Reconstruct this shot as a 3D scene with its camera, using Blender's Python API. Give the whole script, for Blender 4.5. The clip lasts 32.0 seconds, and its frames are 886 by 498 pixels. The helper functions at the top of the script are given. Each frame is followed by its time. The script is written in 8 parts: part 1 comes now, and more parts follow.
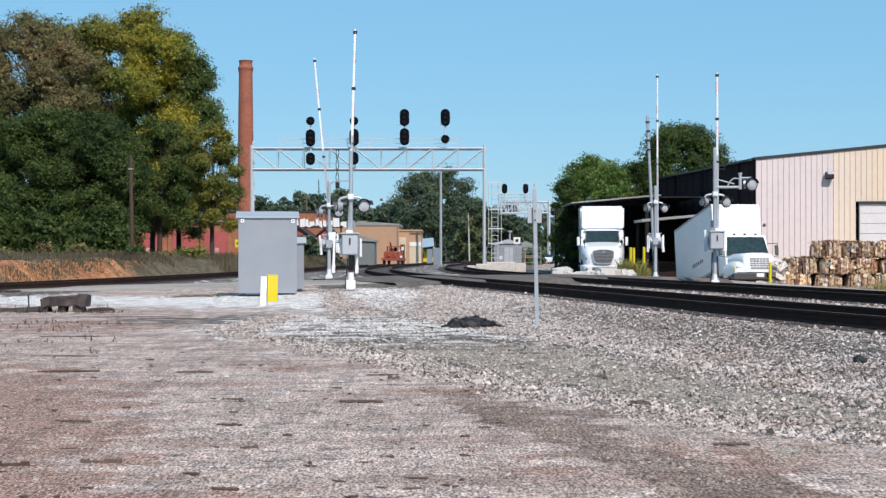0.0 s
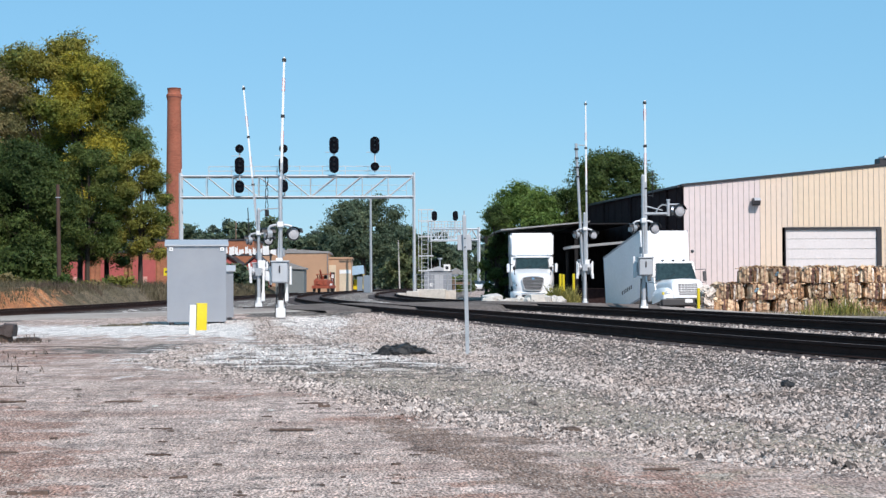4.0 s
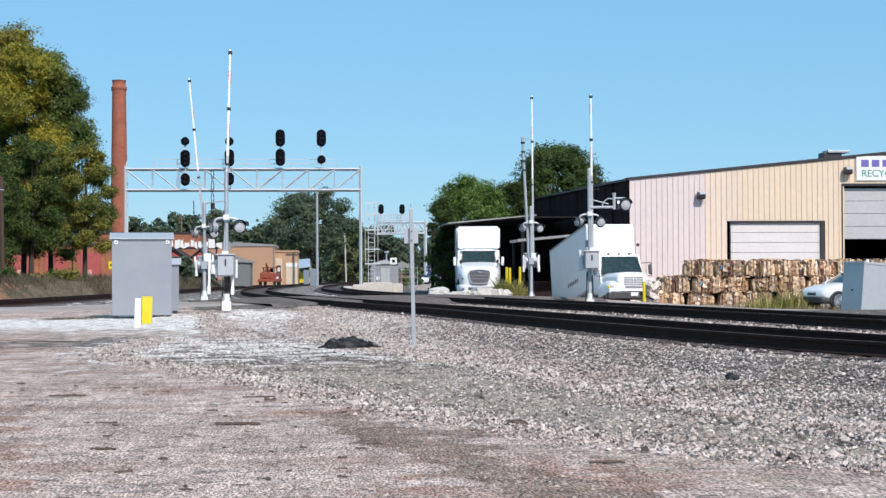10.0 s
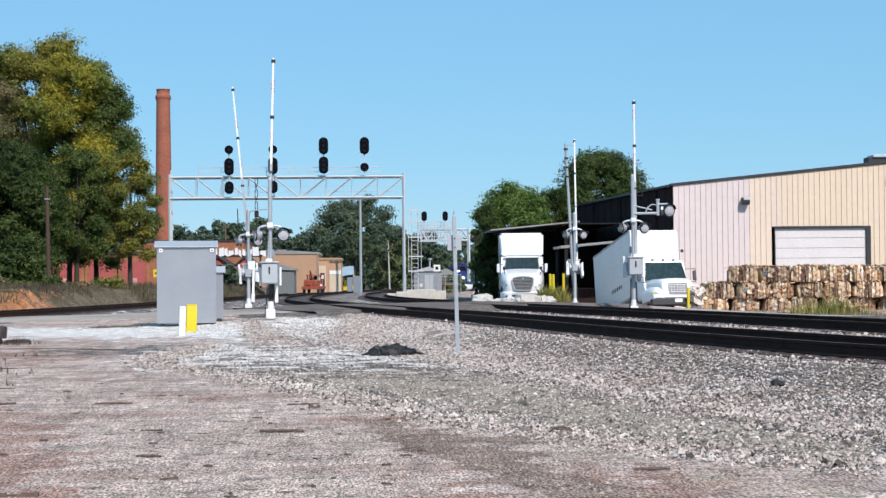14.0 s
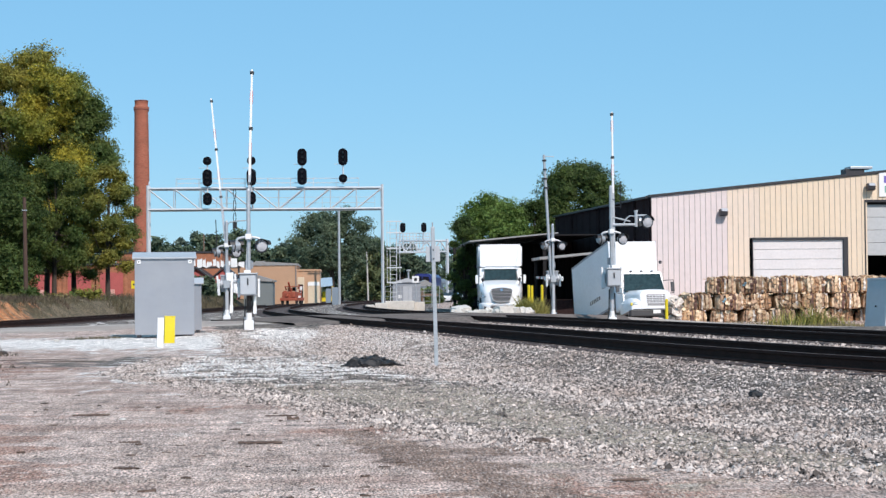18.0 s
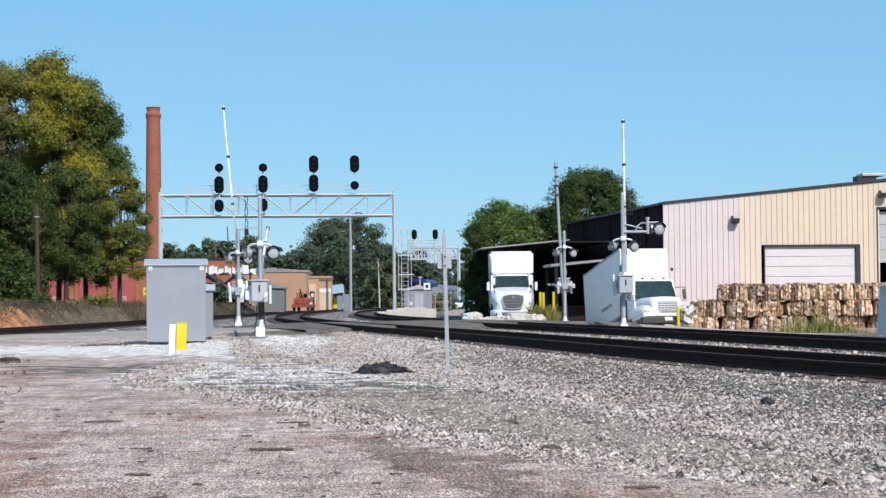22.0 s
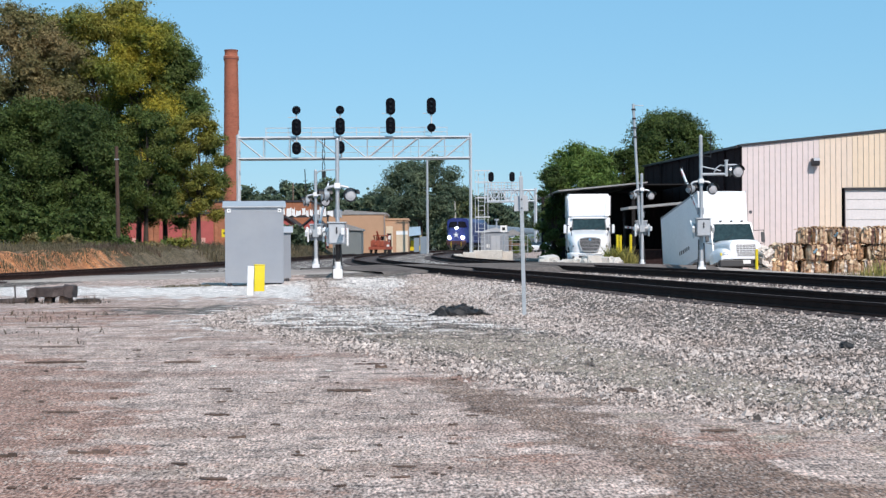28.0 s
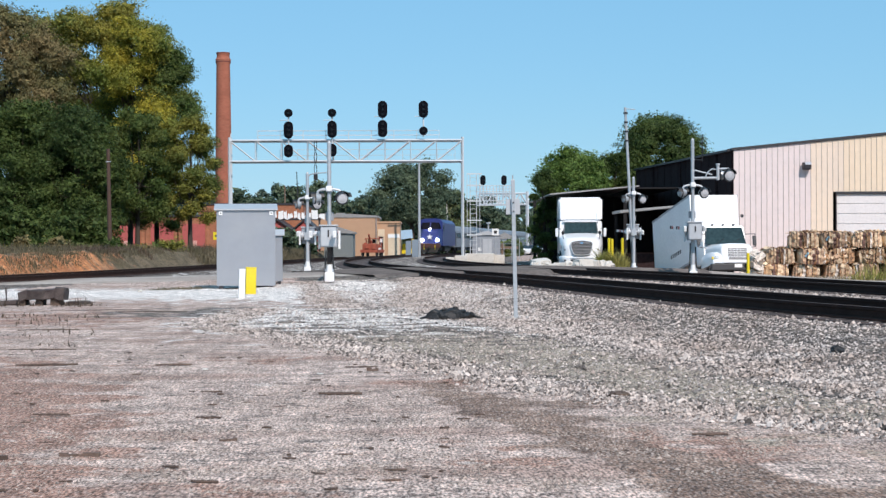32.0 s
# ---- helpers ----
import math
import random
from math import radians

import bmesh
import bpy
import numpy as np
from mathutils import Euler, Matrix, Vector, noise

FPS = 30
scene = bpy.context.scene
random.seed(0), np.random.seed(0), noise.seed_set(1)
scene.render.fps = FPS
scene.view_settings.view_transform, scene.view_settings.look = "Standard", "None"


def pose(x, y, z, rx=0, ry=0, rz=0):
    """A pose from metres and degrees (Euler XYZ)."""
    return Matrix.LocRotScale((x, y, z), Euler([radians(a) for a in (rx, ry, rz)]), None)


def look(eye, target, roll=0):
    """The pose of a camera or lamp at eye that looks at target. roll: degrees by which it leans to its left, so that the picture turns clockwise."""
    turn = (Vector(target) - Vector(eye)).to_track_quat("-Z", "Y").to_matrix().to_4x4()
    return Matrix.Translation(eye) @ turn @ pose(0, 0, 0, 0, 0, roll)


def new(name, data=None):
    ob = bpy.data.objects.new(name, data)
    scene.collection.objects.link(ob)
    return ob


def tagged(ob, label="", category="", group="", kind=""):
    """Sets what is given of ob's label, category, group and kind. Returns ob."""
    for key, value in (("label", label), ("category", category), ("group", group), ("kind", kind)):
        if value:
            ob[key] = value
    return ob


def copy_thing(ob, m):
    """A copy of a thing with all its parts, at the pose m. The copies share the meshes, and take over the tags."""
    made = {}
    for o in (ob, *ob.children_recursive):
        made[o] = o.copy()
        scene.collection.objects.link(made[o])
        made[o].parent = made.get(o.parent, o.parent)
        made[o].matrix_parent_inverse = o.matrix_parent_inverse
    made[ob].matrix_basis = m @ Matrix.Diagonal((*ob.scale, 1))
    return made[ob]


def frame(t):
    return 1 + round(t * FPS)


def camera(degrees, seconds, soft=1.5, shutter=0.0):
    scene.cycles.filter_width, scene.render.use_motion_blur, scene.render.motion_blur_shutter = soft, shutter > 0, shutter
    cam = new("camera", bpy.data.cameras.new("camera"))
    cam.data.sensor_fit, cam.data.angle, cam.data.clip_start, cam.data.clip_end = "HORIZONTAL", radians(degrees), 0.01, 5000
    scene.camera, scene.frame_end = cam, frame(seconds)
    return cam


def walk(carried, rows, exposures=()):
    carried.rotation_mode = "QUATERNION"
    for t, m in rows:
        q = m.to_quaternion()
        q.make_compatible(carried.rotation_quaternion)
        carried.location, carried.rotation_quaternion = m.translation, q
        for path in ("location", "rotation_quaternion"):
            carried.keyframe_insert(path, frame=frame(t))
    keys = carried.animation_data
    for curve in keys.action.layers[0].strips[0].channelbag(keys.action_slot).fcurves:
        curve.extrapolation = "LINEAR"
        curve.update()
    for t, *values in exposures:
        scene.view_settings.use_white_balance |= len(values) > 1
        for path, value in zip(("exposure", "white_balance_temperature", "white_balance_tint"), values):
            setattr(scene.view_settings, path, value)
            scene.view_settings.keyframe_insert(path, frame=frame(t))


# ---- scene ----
cam = camera(29.29, 32.0, soft=1.4)
# seconds, yaw, pitch, roll of the hand-held camera, in degrees
ROWS = [
    (0.0, 0.000, 0.172, -0.000),
    (0.5, -0.303, -0.160, 0.198),
    (1.0, -1.445, -0.184, -0.030),
    (1.5, -1.792, 0.437, -0.274),
    (2.0, -1.060, 0.712, -0.353),
    (2.5, -1.535, 1.133, -0.253),
    (4.5, -2.411, 1.042, 0.336),
    (5.0, -2.420, 0.879, 0.392),
    (5.5, -3.435, 0.826, 0.626),
    (6.0, -3.578, 1.112, 0.488),
    (6.5, -3.814, 1.587, 0.274),
    (7.0, -4.935, 0.983, 0.156),
    (7.5, -4.408, 1.181, 0.077),
    (8.0, -4.219, 1.134, 0.162),
    (8.5, -4.270, 1.242, 0.217),
    (9.0, -4.135, 1.097, 0.220),
    (9.5, -4.207, 1.120, 0.362),
    (10.0, -4.165, 0.854, 0.277),
    (10.5, -4.009, 0.361, 0.421),
    (11.0, -3.903, 0.117, 0.332),
    (11.5, -4.000, 0.304, 0.251),
    (12.0, -4.444, 0.703, 0.256),
    (12.5, -4.041, 0.798, 0.429),
    (13.0, -2.952, 0.796, 0.465),
    (13.5, -2.944, 1.281, 0.549),
    (14.0, -2.697, 1.099, 0.501),
    (14.5, -2.980, 1.309, 0.542),
    (16.5, -2.920, 1.053, 0.630),
    (17.0, -3.250, 1.256, 0.613),
    (17.5, -3.310, 1.427, 0.585),
    (18.0, -3.420, 1.475, 0.520),
    (18.5, -3.580, 1.307, 0.655),
    (19.0, -3.577, 1.253, 0.401),
    (19.5, -3.423, 1.364, 0.350),
    (20.0, -3.382, 1.726, 0.334),
    (20.5, -3.378, 1.517, 0.394),
    (21.0, -3.548, 1.563, 0.289),
    (21.5, -3.175, 1.660, 0.373),
    (22.0, -3.034, 1.712, 0.466),
    (22.5, -3.154, 1.803, 0.337),
    (23.0, -3.153, 1.795, 0.230),
    (23.5, -3.038, 1.767, 0.309),
    (24.0, -3.477, 1.503, 0.316),
    (24.5, -3.388, 1.658, 0.299),
    (25.0, -3.209, 1.916, 0.324),
    (25.5, -2.642, 2.082, 0.494),
    (26.0, -1.223, 0.487, 0.446),
    (26.5, -0.043, 0.272, 0.457),
    (28.5, -0.519, -0.295, 0.311),
    (29.0, -0.175, -0.065, 0.179),
    (29.5, -0.202, -0.158, 0.199),
    (30.0, -0.454, -0.013, 0.410),
    (30.5, -0.417, -0.524, 0.359),
    (31.0, -0.805, -0.155, 0.200),
    (31.5, -0.782, -0.015, 0.177),
    (32.0, -0.723, -0.109, 0.223),
]
EYE = (0.0, 0.0, 1.25)
walk(cam, [(t, pose(*EYE, 90 + pitch, roll, yaw)) for t, yaw, pitch, roll in ROWS],
     exposures=((0.0, -0.04, 6300, 10), (2.5, 0.0, 6300, 10), (5.0, 0.03, 6250, 10), (25.5, 0.03, 6250, 10), (26.5, 0.0, 6300, 10), (32.0, 0.0, 6300, 10)))

# ---------- light ----------
SUN_TO = Vector((0.27, -0.68, 0.68)).normalized()
world = bpy.data.worlds.new("sky")
scene.world = world
world.use_nodes = True
wn = world.node_tree.nodes
sky = wn.new("ShaderNodeTexSky")
sky.sky_type = "NISHITA"
sky.sun_disc = False
sky.sun_elevation = math.asin(SUN_TO.z)
sky.sun_rotation = math.atan2(SUN_TO.x, SUN_TO.y)
sky.altitude = 0
sky.air_density, sky.dust_density, sky.ozone_density = 1.0, 0.0, 5.0
wn["Background"].inputs["Strength"].default_value = 0.112
# the haze of the day evens the sky out to a light blue
haze = wn.new("ShaderNodeMix")
haze.data_type = "RGBA"
haze.inputs["Factor"].default_value = 0.65
haze.inputs["B"].default_value = (2.05, 5.0, 7.35, 1)
world.node_tree.links.new(sky.outputs[0], haze.inputs["A"])
world.node_tree.links.new(haze.outputs["Result"], wn["Background"].inputs["Color"])
sun_data = bpy.data.lights.new("sun", "SUN")
sun_data.energy, sun_data.angle, sun_data.color = 4.4, radians(0.5), (1.0, 0.875, 0.79)
sun = new("sun", sun_data)
sun.matrix_world = look(SUN_TO * 100, (0, 0, 0))


# ---------- materials ----------
def mat(name, color, rough=0.7, metal=0.0, var=0.15, scale=3.0, fine=40.0, bump=0.0, spec=None, second=None, stain=0.0, islands=0.0, objects=0.0, emit=None, coat=0.0):
    """A surface with variation at two scales; second: a second colour mixed in by the large noise."""
    m = bpy.data.materials.new(name)
    m.use_nodes = True
    nt = m.node_tree
    n, l = nt.nodes, nt.links
    b = n["Principled BSDF"]
    b.inputs["Roughness"].default_value = rough
    b.inputs["Metallic"].default_value = metal
    if spec is not None:
        b.inputs["Specular IOR Level"].default_value = spec
    if coat:
        b.inputs["Coat Weight"].default_value = coat
        b.inputs["Coat Roughness"].default_value = 0.05
    tc = n.new("ShaderNodeTexCoord")
    big, small = n.new("ShaderNodeTexNoise"), n.new("ShaderNodeTexNoise")
    big.inputs["Scale"].default_value, big.inputs["Detail"].default_value = scale, 4
    small.inputs["Scale"].default_value, small.inputs["Detail"].default_value = fine, 3
    for t in (big, small):
        l.new(tc.outputs["Object"], t.inputs["Vector"])
    mix = n.new("ShaderNodeMix")
    mix.data_type = "RGBA"
    c2 = second or tuple(c * 0.75 for c in color)
    mix.inputs["A"].default_value, mix.inputs["B"].default_value = (*color, 1), (*c2, 1)
    ramp = n.new("ShaderNodeMapRange")
    ramp.inputs["From Min"].default_value, ramp.inputs["From Max"].default_value = 0.35, 0.7
    ramp.inputs["To Max"].default_value = 1.0 if second else min(1.0, var * 4)
    l.new(big.outputs["Fac"], ramp.inputs["Value"])
    l.new(ramp.outputs["Result"], mix.inputs["Factor"])
    hsv = n.new("ShaderNodeHueSaturation")
    val = n.new("ShaderNodeMapRange")
    val.inputs["From Min"].default_value, val.inputs["From Max"].default_value = 0.3, 0.7
    val.inputs["To Min"].default_value, val.inputs["To Max"].default_value = 1 - var, 1 + var
    l.new(small.outputs["Fac"], val.inputs["Value"])
    last = val.outputs["Result"]
    for amount, source, socket in ((islands, "ShaderNodeNewGeometry", "Random Per Island"), (objects, "ShaderNodeObjectInfo", "Random")):
        if amount:
            g, r, p = n.new(source), n.new("ShaderNodeMapRange"), n.new("ShaderNodeMath")
            r.inputs["To Min"].default_value, r.inputs["To Max"].default_value = 1 - amount, 1 + amount
            p.operation = "MULTIPLY"
            l.new(g.outputs[socket], r.inputs["Value"])
            l.new(last, p.inputs[0])
            l.new(r.outputs["Result"], p.inputs[1])
            last = p.outputs[0]
    l.new(last, hsv.inputs["Value"])
    l.new(mix.outputs["Result"], hsv.inputs["Color"])
    l.new(hsv.outputs["Color"], b.inputs["Base Color"])
    if bump:
        bp = n.new("ShaderNodeBump")
        bp.inputs["Strength"].default_value, bp.inputs["Distance"].default_value = bump, 0.02
        l.new(small.outputs["Fac"], bp.inputs["Height"])
        l.new(bp.outputs["Normal"], b.inputs["Normal"])
    if emit:
        b.inputs["Emission Color"].default_value, b.inputs["Emission Strength"].default_value = (*emit[0], 1), emit[1]
    return m


M_GALV = mat("galvanised steel", (0.50, 0.52, 0.54), 0.5, 0.6, 0.08, 2, 25)
M_ALU = mat("bare aluminium sheet", (0.335, 0.35, 0.375), 0.5, 0.35, 0.03, 0.8, 3, second=(0.30, 0.32, 0.355))
M_ALU_W = mat("weathered pale aluminium", (0.50, 0.515, 0.535), 0.5, 0.3, 0.04, 1.0, 4)
M_CONC = mat("concrete", (0.52, 0.50, 0.46), 0.9, 0, 0.15, 2, 30, 0.3)
M_WHITE = mat("white paint", (0.80, 0.80, 0.79), 0.45, 0, 0.04, 1.5, 20)
M_MESH = mat("dark grille mesh", (0.035, 0.036, 0.04), 0.6, 0.3, 0.2, 6, 60)
M_WTRUCK = mat("white gloss truck paint", (0.82, 0.83, 0.84), 0.3, 0, 0.03, 1.0, 10, coat=0.5)
M_YEL = mat("yellow plastic", (0.70, 0.55, 0.012), 0.5, 0, 0.06, 3, 30)
M_BLACK = mat("black paint", (0.018, 0.018, 0.02), 0.5, 0, 0.2, 3, 30)
M_RUBBER = mat("black rubber", (0.022, 0.022, 0.023), 0.85, 0, 0.2, 5, 40, 0.3)
M_RAIL = mat("rusty rail steel", (0.045, 0.024, 0.019), 0.95, 0.0, 0.25, 3, 40, 0.2, spec=0.15)
M_RAILTOP = mat("worn rail head", (0.105, 0.075, 0.065), 0.75, 0.1, 0.15, 3, 40, spec=0.2)
M_TIE = mat("creosoted timber", (0.045, 0.033, 0.032), 0.9, 0, 0.3, 4, 50, 0.4, second=(0.085, 0.068, 0.062), objects=0.25)
M_REDPAINT = mat("faded red paint", (0.42, 0.095, 0.085), 0.75, 0, 0.15, 1, 12)
M_TAN = mat("tan brick", (0.47, 0.295, 0.185), 0.9, 0, 0.08, 1, 12, objects=0.05)
M_CREAM = mat("cream painted wall", (0.62, 0.52, 0.38), 0.8, 0, 0.08, 1, 12)
M_PANEL = mat("cream corrugated steel", (0.74, 0.60, 0.44), 0.55, 0.0, 0.03, 0.5, 3, second=(0.71, 0.58, 0.44), objects=0.02)
M_PANEL1 = mat("faded cream corrugated steel", (0.74, 0.605, 0.475), 0.55, 0.0, 0.03, 0.5, 3, second=(0.71, 0.59, 0.48), objects=0.02)
M_PANEL2 = mat("pinkish corrugated steel", (0.70, 0.60, 0.575), 0.55, 0.0, 0.03, 0.5, 3, second=(0.67, 0.58, 0.56), objects=0.02)
M_SEAM = mat("weathered panel seam", (0.34, 0.30, 0.27), 0.7, 0.0, 0.1, 0.6, 6)
# dark base carries the shade of the walls turned from the sun
M_SHADEWALL = mat("steel wall with shade in its colour", (0.040, 0.026, 0.026), 0.95, 0.0, 0.2, 0.8, 8, spec=0.05)
M_TRIM = mat("dark bronze trim", (0.034, 0.032, 0.036), 0.5, 0, 0.1, 2, 20)
M_DOORW = mat("white sectional door", (0.70, 0.665, 0.65), 0.6, 0, 0.05, 1, 10)
M_DOORG = mat("grey sectional door", (0.46, 0.47, 0.47), 0.6, 0, 0.06, 1, 10)
# near-black colour stands in for the shade inside openings and under roofs
M_INSHADE = mat("near-black interior shade", (0.012, 0.011, 0.012), 0.9, 0, 0.2, 1, 5)
M_GLASS = mat("dark glass", (0.02, 0.03, 0.035), 0.06, 0, 0.05, 2, 10, spec=0.8)
M_FLENS = mat("unlit frosted lens", (0.46, 0.46, 0.48), 0.25, 0, 0.1, 4, 20)
M_LENS = mat("signal lens", (0.05, 0.02, 0.02), 0.15, 0, 0.1, 4, 20)
M_CHROME = mat("chrome", (0.62, 0.63, 0.65), 0.18, 1.0, 0.05, 4, 20)
M_GREYP = mat("grey plastic trim", (0.06, 0.06, 0.063), 0.6, 0, 0.08, 3, 20)
M_LAMP = mat("lit headlamp", (0.9, 0.9, 0.9), 0.3, emit=((1.0, 0.93, 0.82), 45.0))
M_HLAMP = mat("clear headlamp", (0.55, 0.58, 0.6), 0.12, 0.3, 0.1, 8, 30)
M_TAIL = mat("red tail lamp", (0.35, 0.01, 0.015), 0.2, 0, 0.1, 8, 30)
M_WOODPOLE = mat("weathered wooden pole", (0.20, 0.14, 0.10), 0.9, 0, 0.2, 2, 25, 0.3)
M_STICK = mat("weathered dark wood", (0.085, 0.058, 0.048), 0.9, 0, 0.3, 6, 60, 0.4, second=(0.14, 0.10, 0.075), objects=0.3)
M_ASPH = mat("worn asphalt", (0.125, 0.108, 0.10), 1.0, 0, 0.25, 0.9, 9, 0.5, spec=0.0, second=(0.20, 0.172, 0.155))
M_ROADL = mat("pale worn pavement", (0.42, 0.375, 0.33), 0.95, 0, 0.2, 0.3, 9, 0.4, spec=0.1, second=(0.30, 0.25, 0.22))


# ---------- building blocks ----------
def box(bm, x0, x1, y0, y1, z0, z1, bevel=0.0, m=None):
    made = bmesh.ops.create_cube(bm, size=1, matrix=Matrix.LocRotScale(((x0 + x1) / 2, (y0 + y1) / 2, (z0 + z1) / 2), None, (abs(x1 - x0), abs(y1 - y0), abs(z1 - z0))))
    vs = made["verts"]
    if bevel:
        es = {e for v in vs for e in v.link_edges}
        r = bmesh.ops.bevel(bm, geom=list(es), offset=bevel, segments=2, affect="EDGES", profile=0.6)
        vs = list({v for f in r["faces"] for v in f.verts} | {v for v in vs if v.is_valid})
    if m:
        bmesh.ops.transform(bm, matrix=m, verts=vs)
    return vs


def rod(bm, a, b, r0, r1=None, n=10, caps=True):
    a, b = Vector(a), Vector(b)
    d = b - a
    m = Matrix.Translation((a + b) / 2) @ d.to_track_quat("Z", "Y").to_matrix().to_4x4()
    return bmesh.ops.create_cone(bm, cap_ends=caps, segments=n, radius1=r0, radius2=r0 if r1 is None else r1, depth=d.length, matrix=m)["verts"]


def ball(bm, c, r, scale=(1, 1, 1), sub=2):
    return bmesh.ops.create_icosphere(bm, subdivisions=sub, radius=r, matrix=Matrix.LocRotScale(c, None, scale))["verts"]


def prism(bm, pts, y0, y1, axis="y"):
    """A closed outline of (a, z) points drawn out along an axis."""
    def at(p, d):
        return (p[0], d, p[1]) if axis == "y" else (d, p[0], p[1])
    lo, hi = [bm.verts.new(at(p, y0)) for p in pts], [bm.verts.new(at(p, y1)) for p in pts]
    n = len(pts)
    fs = [bm.faces.new(lo), bm.faces.new(hi[::-1])] + [bm.faces.new((lo[i], hi[i], hi[(i + 1) % n], lo[(i + 1) % n])) for i in range(n)]
    bmesh.ops.recalc_face_normals(bm, faces=fs)
    return lo + hi


def mesh_of(bm, name, material, smooth=False):
    me = bpy.data.meshes.new(name)
    bmesh.ops.recalc_face_normals(bm, faces=bm.faces[:])
    bm.to_mesh(me)
    bm.free()
    me.materials.append(material)
    if smooth:
        me.polygons.foreach_set("use_smooth", [True] * len(me.polygons))
        me.set_sharp_from_angle(angle=radians(35))
    return me


def hull(bm, lower, upper):
    """A frustum between two outlines of equal length, (x, y, z) each."""
    a, b = [bm.verts.new(p) for p in lower], [bm.verts.new(p) for p in upper]
    n = len(a)
    bm.faces.new(a[::-1])
    bm.faces.new(b)
    for k in range(n):
        bm.faces.new((a[k], a[(k + 1) % n], b[(k + 1) % n], b[k]))


def tube(bm, pts, r, n=6):
    """One continuous bent tube."""
    rings = []
    for i, p in enumerate(pts):
        d = (Vector(pts[min(i + 1, len(pts) - 1)]) - Vector(pts[max(i - 1, 0)])).to_track_quat("Z", "Y").to_matrix()
        rings.append([bm.verts.new(Vector(p) + d @ Vector((r * math.cos(6.2832 * k / n), r * math.sin(6.2832 * k / n), 0))) for k in range(n)])
    for a, b in zip(rings, rings[1:]):
        for k in range(n):
            bm.faces.new((a[k], a[(k + 1) % n], b[(k + 1) % n], b[k]))


def part(name, bm, material, parent=None, label="", smooth=False, at=None):
    ob = new(name, mesh_of(bm, name, material, smooth))
    if parent is not None:
        ob.parent = parent
    if at is not None:
        ob.matrix_basis = at
    return tagged(ob, label)


def piece(name, me, parent, m=None):
    ob = new(name, me)
    ob.parent = parent
    if m is not None:
        ob.matrix_basis = m
    return ob


def thing(name, label, category, m=None, group="", kind=""):
    ob = new(name)
    ob.empty_display_size = 0.2
    if m is not None:
        ob.matrix_basis = m
    return tagged(ob, label, category, group, kind)


def bx(name, x0, x1, y0, y1, z0, z1, material, parent, bevel=0.0, label="", at=None):
    bm = bmesh.new()
    box(bm, x0, x1, y0, y1, z0, z1, bevel)
    return part(name, bm, material, parent, label, at=at)


def rd(name, a, b, r0, material, parent, r1=None, n=10, label=""):
    bm = bmesh.new()
    rod(bm, a, b, r0, r1, n)
    return part(name, bm, material, parent, label, smooth=True)


# ---------- the plan: tracks, road, heights ----------
TRACK_PTS = [(15.5, 5), (10.7, 13), (7.75, 20.3), (6.85, 23.4), (5.45, 30.5), (3.25, 44), (1.2, 55), (-0.95, 68), (-2.95, 86), (-4.0, 105), (-4.3, 125), (-3.9, 148), (-2.6, 175), (-0.95, 200), (1.1, 225), (4.1, 250), (9.6, 280), (16.8, 325), (26.5, 380), (41, 450)]
BRANCH_PTS = [(-19.5, 36), (-16.0, 48), (-13.6, 60), (-12.0, 75), (-10.9, 92), (-9.8, 115), (-8.6, 145), (-6.8, 185), (-4.0, 230), (0.5, 270)]


def curve(pts, step):
    """Points at even steps on a smooth line (Catmull-Rom) through the given ones."""
    p = [Vector((*q, 0)) for q in pts]
    fine = []
    for i in range(len(p) - 1):
        a, b, c, d = p[max(i - 1, 0)], p[i], p[i + 1], p[min(i + 2, len(p) - 1)]
        for k in range(40):
            t = k / 40
            fine.append(0.5 * ((2 * b) + (c - a) * t + (2 * a - 5 * b + 4 * c - d) * t * t + (3 * b - a - 3 * c + d) * t ** 3))
    fine.append(p[-1])
    out, left = [fine[0].copy()], step
    for a, b in zip(fine, fine[1:]):
        seg = (b - a).length
        while seg >= left:
            a = a + (b - a) * (left / seg)
            seg -= left
            out.append(a.copy())
            left = step
        left -= seg
    return out


def shifted(line, d):
    """The line moved to its right by d."""
    out = []
    for i, p in enumerate(line):
        t = (line[min(i + 1, len(line) - 1)] - line[max(i - 1, 0)]).normalized()
        out.append(p + Vector((t.y, -t.x, 0)) * d)
    return out


RAIL_Y, RAIL_Z = [0, 20, 62, 80, 150, 230, 330, 450], [0.37, 0.39, 0.42, 0.41, 0.32, 0.18, 0.05, -0.05]


def rail_z(y):
    return float(np.interp(y, RAIL_Y, RAIL_Z))


MAIN_A = curve(TRACK_PTS, 0.5)
MAIN_B = shifted(MAIN_A, 5.2)
BRANCH = curve(BRANCH_PTS, 0.5)
ROAD_X, ROAD_Z = [-300, -60, -16, -9, -3, -0.6, 6.6, 9, 13, 18, 25, 60, 300], [0.1, 0.05, 0.06, 0.12, 0.25, 0.35, 0.38, 0.30, 0.02, -0.30, -0.50, -0.52, -0.5]


def road_mid(x):
    return 64.2 + 0.38 * x


